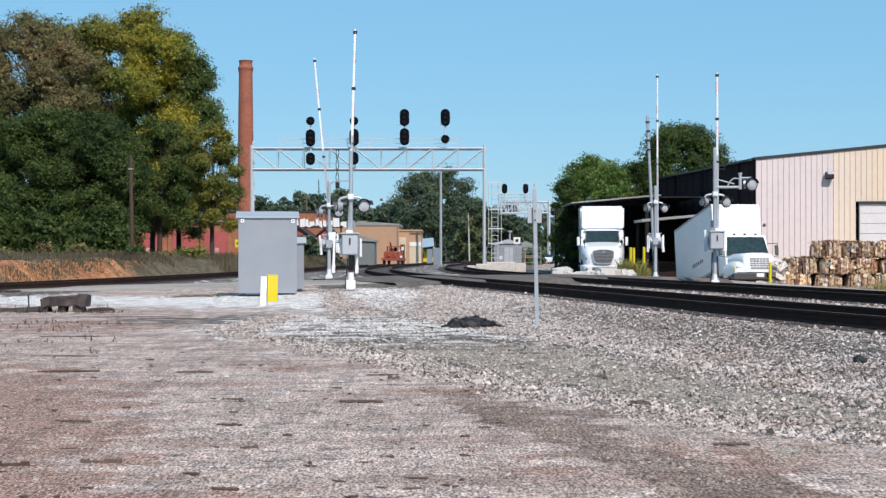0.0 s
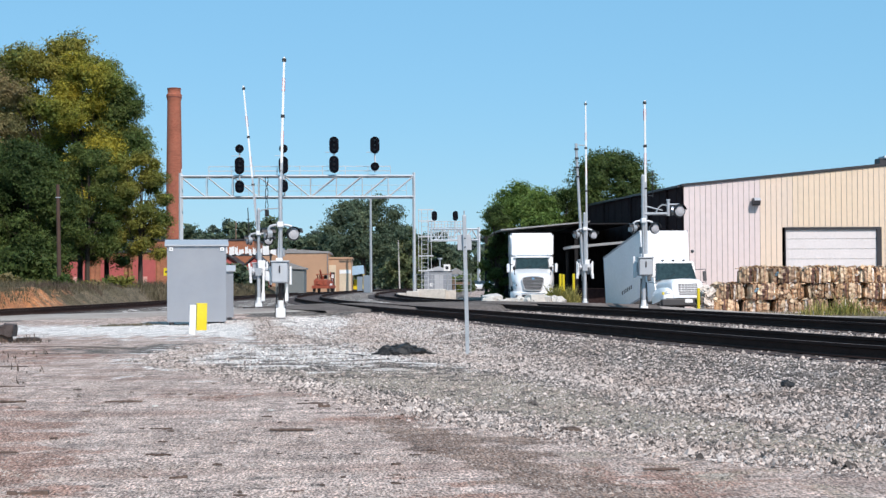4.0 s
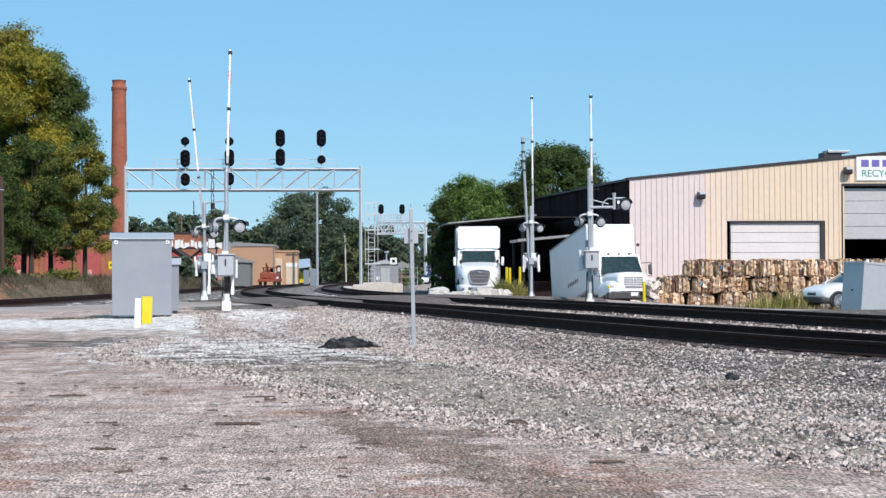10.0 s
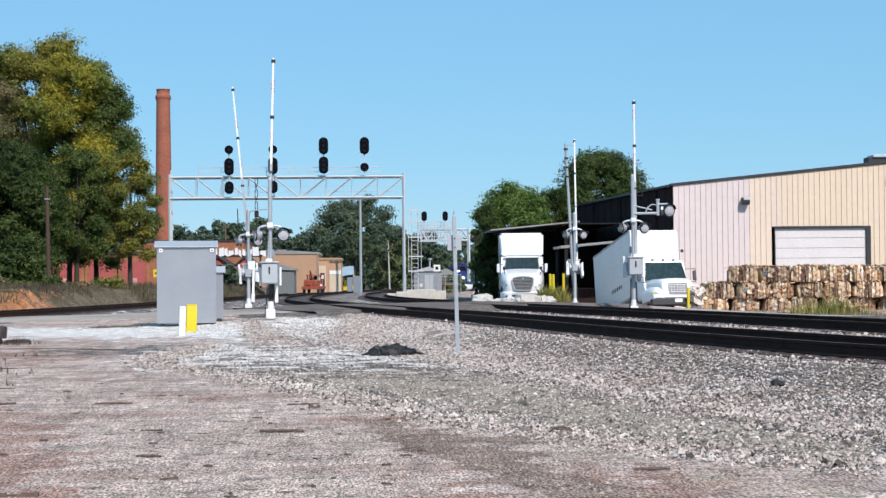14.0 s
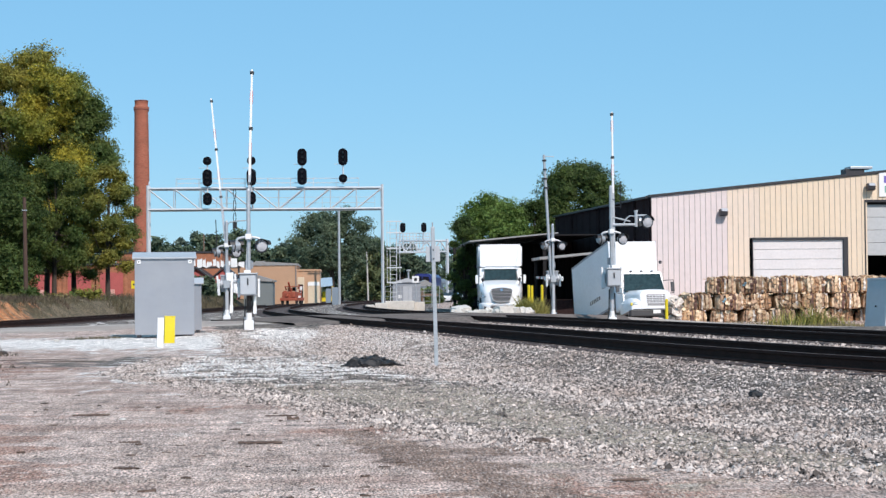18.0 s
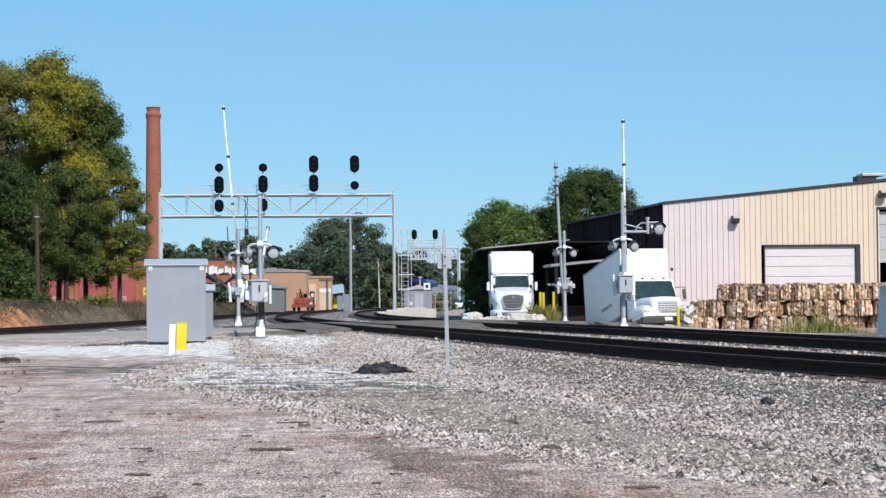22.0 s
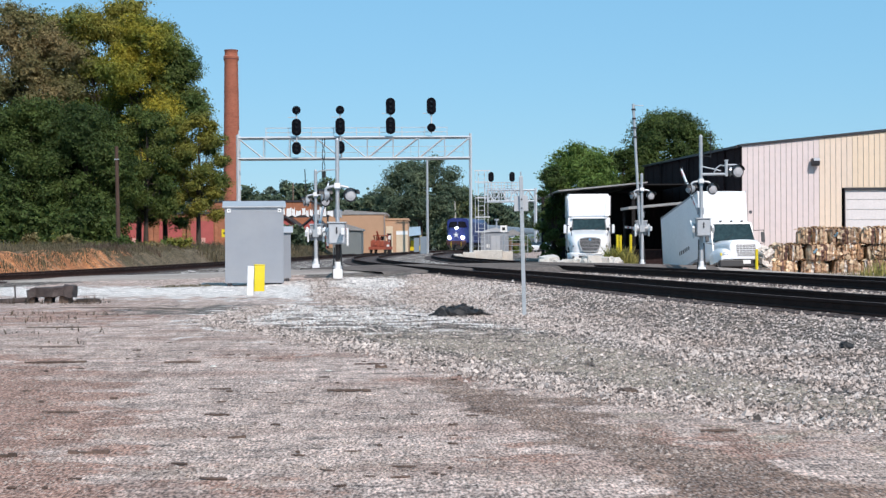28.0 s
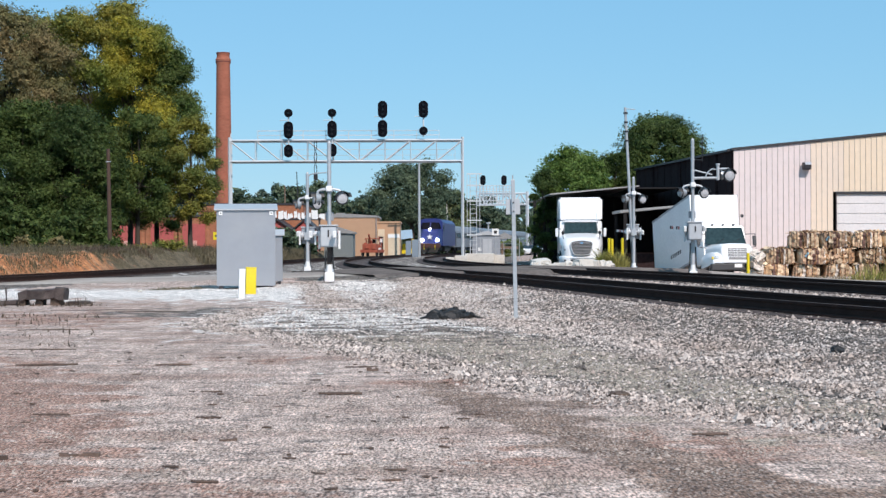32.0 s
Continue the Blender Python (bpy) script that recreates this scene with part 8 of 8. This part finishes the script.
# white blocks, hut and fence beside the gantry leg
for k, (x, y, w, h) in enumerate(((4.12, 120, 1.03, 0.76), (2.78, 119.5, 0.45, 0.5), (1.97, 119, 0.31, 0.36), (5.45, 120.5, 0.40, 0.67))):
    t = thing("concrete_block", "white precast concrete block beside the track", "concrete block", pose(x, y, gz(x, y) - 0.05, 0, 0, k * 4 - 5), group="white concrete blocks")
    bx("block", -w, w, -0.35, 0.35, 0, h, M_RUBBLE, t, 0.06)
t = thing("relay_hut", "grey sheet-metal relay hut beside the signal bridge", "hut", pose(6.0, 156, gz(6, 156) - 0.1))
bx("wall", -1.25, 1.25, 0, 2.4, 0, 2.35, M_ALU, t)
bm = bmesh.new()
prism(bm, [(-1.4, 2.35), (1.4, 2.35), (0, 2.75)], -0.15, 2.55)
part("roof", bm, M_ALU_W, t)
bx("door", -0.35, 0.45, -0.03, 0.0, 0.05, 2.0, M_ALU_W, t)
bx("notice", -0.8, -0.5, -0.035, -0.01, 0.9, 1.2, M_WHITE, t)
rd("vent_pipe", (0.2, 1.2, 2.5), (0.2, 1.2, 3.5), 0.08, M_GALV, t)
rd("vent_cap", (0.2, 1.2, 3.4), (0.2, 1.2, 3.55), 0.22, M_GALV, t)
t = thing("wire_fence", "grey chain-link fence around the relay hut", "fence", pose(0, 0, 0))
for k in range(8):
    x = 3.9 + k * 0.7
    rd("post", (x, 152.5, gz(x, 152.5)), (x, 152.5, 1.9), 0.03, M_GALV, t, n=6)
for z in (0.5, 0.95, 1.4, 1.85):
    rd("wire", (3.9, 152.5, z), (8.8, 152.5, z), 0.015, M_GALV, t, n=5)
t = thing("square_sign", "small white square sign on a thin post", "sign", pose(6.1, 140, gz(6.1, 140)))
rd("post", (0, 0, 0), (0, 0, 2.6), 0.04, M_GALV, t)
bx("plate", -0.28, 0.28, -0.06, -0.03, 2.1, 2.66, M_WHITE, t, 0.01)
bx("dark_square", -0.12, 0.12, -0.07, -0.06, 2.26, 2.5, M_BLACK, t)
t = thing("white_house", "small white far-off house with a grey roof", "house", pose(13.0, 265, gz(13, 265)))
bx("wall", -1.6, 1.6, 0, 5, 0, 2.4, M_WHITE, t)
bm = bmesh.new()
prism(bm, [(-1.9, 2.4), (1.9, 2.4), (0, 3.4)], -0.3, 5.3)
part("roof", bm, M_TINR, t)
bx("window", -0.4, 0.3, -0.04, 0, 0.9, 1.8, M_GLASS, t)
t = thing("wooden_barrier", "weathered timber rail barrier beside the tracks", "barrier", pose(7.6, 160, gz(7.6, 160)))
for x in (-1.2, 0.0, 1.1):
    rd("post", (x, 0, 0), (x, 0, 1.5), 0.13, M_WOODPOLE, t, n=8)
bx("board", -1.8, 1.5, -0.2, -0.14, 0.95, 1.2, M_WOODPOLE, t)
for k, (x, y, m) in enumerate(((14.2, 240, M_WHITE), (16.2, 245, M_BLUEG), (11.2, 236, M_TAIL), (18.0, 250, M_WHITE))):
    t = thing("parked_car", "far-off parked car beyond the tracks", "car", pose(x, y, gz(x, y), 0, 0, 60 + 20 * k), group="far parked cars")
    bm = bmesh.new()
    loft(bm, [(-2.2, 0.4, 0.9, 0.7), (-2.0, 0.25, 1.0, 0.85), (0, 0.2, 0.95, 0.9), (1.4, 0.22, 0.9, 0.88), (2.2, 0.35, 0.65, 0.7)])
    part("body", bm, m, t, smooth=True)
    bm = bmesh.new()
    hull(bm, [(-1.7, -0.8, 0.95), (1.0, -0.8, 0.92), (1.0, 0.8, 0.92), (-1.7, 0.8, 0.95)], [(-1.0, -0.6, 1.45), (0.3, -0.6, 1.45), (0.3, 0.6, 1.45), (-1.0, 0.6, 1.45)])
    part("glasshouse", bm, M_CARGLASS, t)
    for x2 in (-1.3, 1.3):
        for y2 in (-0.8, 0.8):
            rd("wheel", (x2, y2 - 0.1, 0.32), (x2, y2 + 0.1, 0.32), 0.32, M_RUBBER, t, n=14)

# red track machine
M_MACH = mat("orange red machine paint", (0.36, 0.085, 0.045), 0.7, 0, 0.25, 2, 16)
t = thing("track_machine", "orange-red railway maintenance machine parked on a siding", "track machine", pose(-5.0, 172, rail_z(172) - 0.15, 0, 0, 75))
bx("frame", -1.3, 1.3, -0.9, 0.9, 0.45, 0.75, M_MACH, t, 0.04)
bx("engine", -1.2, -0.1, -0.7, 0.7, 0.75, 1.35, M_MACH, t, 0.06)
c = bx("cab", 0.1, 1.0, -0.75, 0.75, 0.75, 1.2, M_MACH, t, 0.05)
bx("cab_window", 1.0, 1.02, -0.6, 0.6, 1.0, 1.15, M_GLASS, c)
for x, y in ((0.15, -0.7), (0.95, -0.7), (0.15, 0.7), (0.95, 0.7)):
    rd("cab_post", (x, y, 1.2), (x, y, 1.85), 0.05, M_MACH, t, n=6)
bx("canopy", 0.0, 1.1, -0.8, 0.8, 1.85, 1.93, M_MACH, t, 0.02)
rd("boom", (0.3, 0.2, 1.3), (-0.6, 0.2, 2.3), 0.09, M_MACH, t)
for x in (-0.85, 0.85):
    for y in (-0.75, 0.75):
        rd("wheel", (x, y - 0.06, 0.35), (x, y + 0.06, 0.35), 0.35, M_UNDER, t, n=14)
rm = random.Random(5)
for k in range(16):
    x, y, z = rm.uniform(-1.2, 1.1), rm.uniform(-0.85, 0.6), rm.uniform(0.75, 1.7)
    if k % 2:
        rd("hydraulic_pipe", (x, y, z), (x + rm.uniform(-0.5, 0.5), y, z + rm.uniform(-0.4, 0.5)), 0.05, (M_MACH, M_WHITE, M_BLACK)[k % 3], t, n=6)
    else:
        bx("machine_box", x - 0.15, x + 0.15, y - 0.15, y + 0.15, z - 0.2, z + 0.2, (M_MACH, M_BLACK, M_MACH, M_WHITE)[k // 2 % 4], t, 0.02)
t = thing("yellow_machine", "small yellow machine behind the tan building", "machine", pose(-1.6, 205, gz(-1.6, 205)))
bx("chassis", -0.8, 0.8, -0.6, 0.6, 0.3, 0.9, M_YEL, t, 0.05)
bx("hood", -0.7, 0.1, -0.5, 0.5, 0.9, 1.5, M_YEL, t, 0.05)
bx("mast", 0.4, 0.6, -0.4, 0.4, 0.9, 2.1, M_YEL, t)
t = thing("blue_awning", "pale blue tarpaulin on the end of the tan building", "awning", pose(-1.85, 203, gz(-1.85, 203)))
bm = bmesh.new()
prism(bm, [(-0.8, 2.0), (0.8, 2.2), (0.7, 3.2), (-0.6, 3.1)], 0, 0.06)
part("sheet", bm, mat("pale blue tarpaulin", (0.35, 0.52, 0.68), 0.6, 0, 0.1, 2, 12), t)
for x in (-0.7, 0.7):
    rd("pole", (x, 0.03, 0), (x, 0.03, 3.1), 0.03, M_GALV, t, n=6)


# ---------- grass and weeds ----------
def blades(name, label, spots, count, h, material, seed, lean=0.35):
    """Many thin blades in one mesh; spots: (x, y, rx, ry) patches."""
    rng = np.random.RandomState(seed)
    sp = np.array(spots, float)
    w = sp[:, 2] * sp[:, 3]
    k = rng.choice(len(sp), count, p=w / w.sum())
    r, a = np.sqrt(rng.rand(count)), rng.rand(count) * 6.283
    x, y = sp[k, 0] + sp[k, 2] * r * np.cos(a), sp[k, 1] + sp[k, 3] * r * np.sin(a)
    z = ground_z(x, y) - 0.02
    hh = h * (0.4 + 0.9 * rng.rand(count)) * np.clip(1.25 - r, 0.3, 1)
    d = rng.rand(count) * 6.283
    wd = 0.012 + 0.014 * h
    p = np.stack([x, y, z], 1)
    side = np.stack([np.cos(d), np.sin(d), 0 * d], 1) * wd
    bend = rng.randn(count, 3) * lean * hh[:, None] * np.array([1, 1, 0])
    up = np.stack([0 * hh, 0 * hh, hh], 1)
    v = np.stack([p - side, p + side, p + bend * 0.4 + up * 0.6 + side * 0.7, p + bend * 0.4 + up * 0.6 - side * 0.7, p + bend + up], 1).reshape(-1, 3)
    i = (np.arange(count) * 5)[:, None]
    tri = np.concatenate([i + np.array([[0, 1, 2]]), i + np.array([[0, 2, 3]]), i + np.array([[3, 2, 4]])], 1).reshape(-1, 3)
    me = bpy.data.meshes.new(name)
    me.from_pydata(v.tolist(), [], tri.tolist())
    me.materials.append(material)
    return tagged(new(name, me), label, "grass", kind="stuff")


G_DRY = leaf_material("dry grass", (0.23, 0.185, 0.10), (0.30, 0.24, 0.14))
G_DARK = leaf_material("dead dark stalks", (0.10, 0.075, 0.055), (0.14, 0.10, 0.07))
G_GREEN = leaf_material("green weeds", (0.25, 0.25, 0.065), (0.34, 0.30, 0.10))
G_OLIVE = leaf_material("olive scrub grass", (0.115, 0.10, 0.058), (0.165, 0.135, 0.085))
blades("yard_weeds", "yellow-green weeds growing in front of the bales", ((21.3, 75, 1.2, 0.7), (20.0, 75.2, 1.0, 0.5), (20.8, 74.6, 2.2, 0.5)), 620, 1.0, G_GREEN, 1, 0.25)
blades("yard_grass", "dry brown grass along the yard edge", ((18.2, 74.5, 1.6, 0.8), (23, 73.5, 4.5, 1.2), (12.5, 79, 2.5, 1.0)), 2600, 0.32, G_DRY, 2)
blades("shed_weeds", "green weeds beside the loading shed", ((10.0, 92.3, 0.8, 0.8), (10.7, 92, 0.6, 0.8)), 3200, 1.0, G_GREEN, 3)
blades("bank_grass", "rough olive grass along the top of the clay bank", tuple((-20.0 + 0.045 * k * 1.6 + (k % 3) * -1.3, 66 + k * 2.2, 2.0, 2.0) for k in range(24)), 14000, 0.5, G_OLIVE, 4)
blades("bank_grass", "dry grass at the foot of the clay bank", tuple((-17.3 + 0.09 * k, 58 + k * 2.4, 0.6, 1.4) for k in range(20)), 5200, 0.28, G_OLIVE, 5)
blades("bank_scrub", "grey-brown scrub on the slope below the mill", tuple((-16.2 - (k % 4) * 0.9, 88 + k * 1.9, 1.1, 1.4) for k in range(22)), 7000, 0.5, G_DARK, 9)
blades("line_grass", "dry grass between the branch and the main line", tuple((-14.6 + 0.22 * k, 110 + k * 4.0, 1.6, 3.0) for k in range(16)), 7000, 0.7, G_OLIVE, 6)
blades("lot_weeds", "thin dry weeds scattered over the dirt lot", ((-5.2, 24.5, 0.8, 1.2), (-5.8, 23.6, 0.6, 1.0), (-6.5, 27, 1.0, 1.5), (-7.2, 35.8, 0.8, 0.5), (-0.55, 8.8, 0.05, 0.06)), 70, 0.12, G_DARK, 7)
blades("lot_weeds", "sparse green weeds in the gravel", ((0.95, 18.4, 0.3, 0.5), (3.3, 13.0, 0.5, 0.5), (-1.0, 27.5, 1.6, 1.2), (1.8, 22, 0.8, 0.6)), 900, 0.026, G_GREEN, 8)

blades("pile_weeds", "dead brown weeds round the old tie pile", ((-7.5, 36.6, 0.35, 0.3), (-7.2, 36.2, 0.5, 0.4), (-9.2, 36.2, 1.2, 0.4), (-7.9, 35.9, 0.8, 0.3)), 190, 0.20, G_DARK, 10)
blades("lot_weeds", "low dry stalks on the dirt lot", ((-7.6, 30.5, 1.3, 0.9), (-6.6, 28.8, 1.2, 0.5), (-8.2, 27.5, 1.0, 0.8), (-5.6, 30.0, 0.8, 0.3), (-4.6, 21.5, 0.4, 0.5)), 200, 0.12, G_DARK, 11)
blades("lot_weeds", "olive grass patch beside the signal cabinet", ((-7.3, 49.5, 0.9, 0.8), (-6.8, 50.4, 0.7, 0.6)), 900, 0.10, G_OLIVE, 12)

# brown pole standing free before the dark trees
t = thing("timber_pole", "bare brown timber pole standing before the trees", "pole", pose(-19.8, 108, gz(-19.8, 108) - 0.2, 0, -0.8, 0))
rd("pole", (0, 0, 0), (0, 0, 6.75), 0.15, mat("dark brown old timber", (0.085, 0.050, 0.036), 0.9, 0, 0.25, 2, 25, 0.3), t, 0.11, n=12)
bx("pole_band", -0.14, 0.14, -0.14, 0.14, 5.9, 5.96, M_GALV, t)

# ---------- tracks and ballast ----------
build_track(MAIN_A, "rusty main line track on stone ballast", 14, 172)
build_track(MAIN_B, "rusty second main line track on stone ballast", 24, 182)
build_track(BRANCH, "rusty branch track curving behind the cabinet", 42, 190, 0.12)
stones("ballast_stones", "loose grey crushed stones beside the track", 172000, pick_ballast, 0.0118, M_STONE, 11)
stones("ballast_stones", "grey crushed stones between the tracks", 24000, pick_between, 0.016, M_STONE, 12)
grit("lot_gravel", "small pale gravel scattered over the dirt lot", 90000, pick_lot, 0.0062, M_GRIT, 13)


# ---------- motion ----------
def lane(x, off):
    return (x, road_mid(x) + off, float(np.interp(x, ROAD_X, ROAD_Z)) + 0.03)


def drive(x, off, back):
    """Pose of a car on the road at x; back: it drives towards -x."""
    s = 1.6
    a, b = Vector(lane(x - s, off)), Vector(lane(x + s, off))
    d = (b - a).normalized()
    yaw = math.degrees(math.atan2(d.y, d.x)) + (180 if back else 0)
    pitch = -math.degrees(math.asin(d.z)) * (-1 if back else 1)
    c = (a + b) / 2
    return pose(c.x, c.y, c.z, 0, pitch, yaw)


TRAIN_LINE = curve(TRACK_PTS, 0.5)[::-1]
TRAIN_S = np.concatenate([[0], np.cumsum([(b - a).length for a, b in zip(TRAIN_LINE, TRAIN_LINE[1:])])])


def on_line(s):
    return tuple(float(np.interp(s, TRAIN_S, [p[k] for p in TRAIN_LINE])) for k in (0, 1))


def rolling(s_front, half, gap):
    """Pose of a rail vehicle whose middle is gap behind the train's front, turned to the way of travel."""
    a, b = on_line(s_front - gap - half), on_line(s_front - gap + half)
    x, y = (a[0] + b[0]) / 2, (a[1] + b[1]) / 2
    return pose(x, y, rail_z(y), 0, 0, math.degrees(math.atan2(b[1] - a[1], b[0] - a[0])))


def s_at(y):
    return float(np.interp(-y, [-p.y for p in TRAIN_LINE], TRAIN_S))


def arm_pose(z, angle, lean, x=0.1, y=0.0):
    return pose(x, y, z, angle - 90, lean, 0)


def spin(wheels, xs, r, start, stop, back, centre):
    """Rolls the wheels of a car along its run; rows fine enough for less than a quarter turn each."""
    ts = [0.0] + list(np.arange(start, stop, 1 / 30)) + [32.0]
    for w, (x, y) in zip(wheels, centre):
        rows = []
        for k, t in enumerate(ts):
            d = float(np.interp(min(max(t, start), stop), [q[0] for q in xs], [q[1] for q in xs])) * 1.07
            turn = math.degrees(d / r) * (-1 if back else 1)
            rows.append((t, pose(x, y, r) @ Matrix.Rotation(radians(turn), 4, "Y")))
        walk(w, rows)


def motions():
    # sedan, left to right on the near lane
    xs = [(0, -46), (3, -28.5), (4.5, -19), (5.5, -12.7), (6, -9.15), (6.5, -5.8), (7, -2.25), (7.5, 1.6), (8, 5.75), (8.6, 11.5), (9, 15.9), (9.3, 19.1), (10, 26), (12, 46), (14, 64), (16, 72), (18, 74), (32, 74.5)]
    walk(CAR, [(t, drive(x, -1.8, False)) for t, x in xs])
    spin(CAR_WHEELS, xs, 0.335, 5.0, 10.0, False, [(x, y) for x in (1.32, -1.56) for y in (0.825, -0.825)])
    xs = [(0, 95), (4, 80), (7, 56), (9, 35), (10, 24.2), (10.5, 17.9), (11, 12.1), (11.5, 7.2), (12, 2.0), (12.5, -2.3), (13, -6.8), (13.5, -11.2), (14, -16), (16, -34), (18, -48), (20, -53), (32, -54)]
    walk(SUV, [(t, drive(x, 1.8, True)) for t, x in xs])
    spin(SUV_WHEELS, xs, 0.395, 9.5, 14.2, True, [(x, y) for x in (1.73, -1.46) for y in (0.90, -0.90)])
    fronts = [(0, 430), (8, 382), (14, 338), (16.5, 323), (19, 305), (20, 298.5), (21, 292), (22, 286), (23, 280), (24, 273), (25, 267), (26, 261), (26.5, 258), (28.5, 246), (29.5, 240), (30.5, 233.5), (31.5, 228), (32, 225)]
    walk(LOCO, [(t, rolling(s_at(y), 6, 0.0 + 10.2)) for t, y in fronts])
    for k, c in enumerate(COACHES):
        walk(c, [(t, rolling(s_at(y), 9, 20.6 + 13.3 + k * 26.5)) for t, y in fronts])
    walk(ARM_RF, [(t, arm_pose(1.95, a, l)) for t, a, l in ((0, 89, 0), (11, 88, 0), (12, 76, 1), (13, 67, 2.5), (14, 55, 4.5), (14.5, 46, 4.5), (15.5, 24, 3), (16.5, 6, 0), (17.2, 1, 0), (32, 1, 0))])
    walk(ARM_LN, [(t, arm_pose(1.47, a, l, -0.05)) for t, a, l in ((0, 88, 1.5), (18, 87, 1.5), (19, 77, 1), (19.5, 69, 0.3), (20, 61, -0.5), (20.5, 52, -1), (21, 42, -1.2), (22, 19, -0.5), (23, 3, 0), (24, 1, 0), (32, 1, 0))])
    walk(ARM_LF, [(t, arm_pose(1.65, a, l)) for t, a, l in ((0, 88, -5.5), (23.5, 86, -5.5), (24, 80, -5.5), (25, 66, -5), (25.5, 60, -5), (26, 52, -4), (26.5, 43, -2), (28.5, 9, 0), (29.3, 1, 0), (32, 1, 0))])
    walk(ARM_RN, [(t, arm_pose(1.85, a, l)) for t, a, l in ((0, 89, 0), (24, 87, 0), (25, 76, -0.5), (25.5, 69, -0.8), (26, 58, -0.8), (26.5, 45, 0), (28.5, 17, 0), (29.5, 6, 0), (30.3, 1, 0), (32, 1, 0))])


motions()
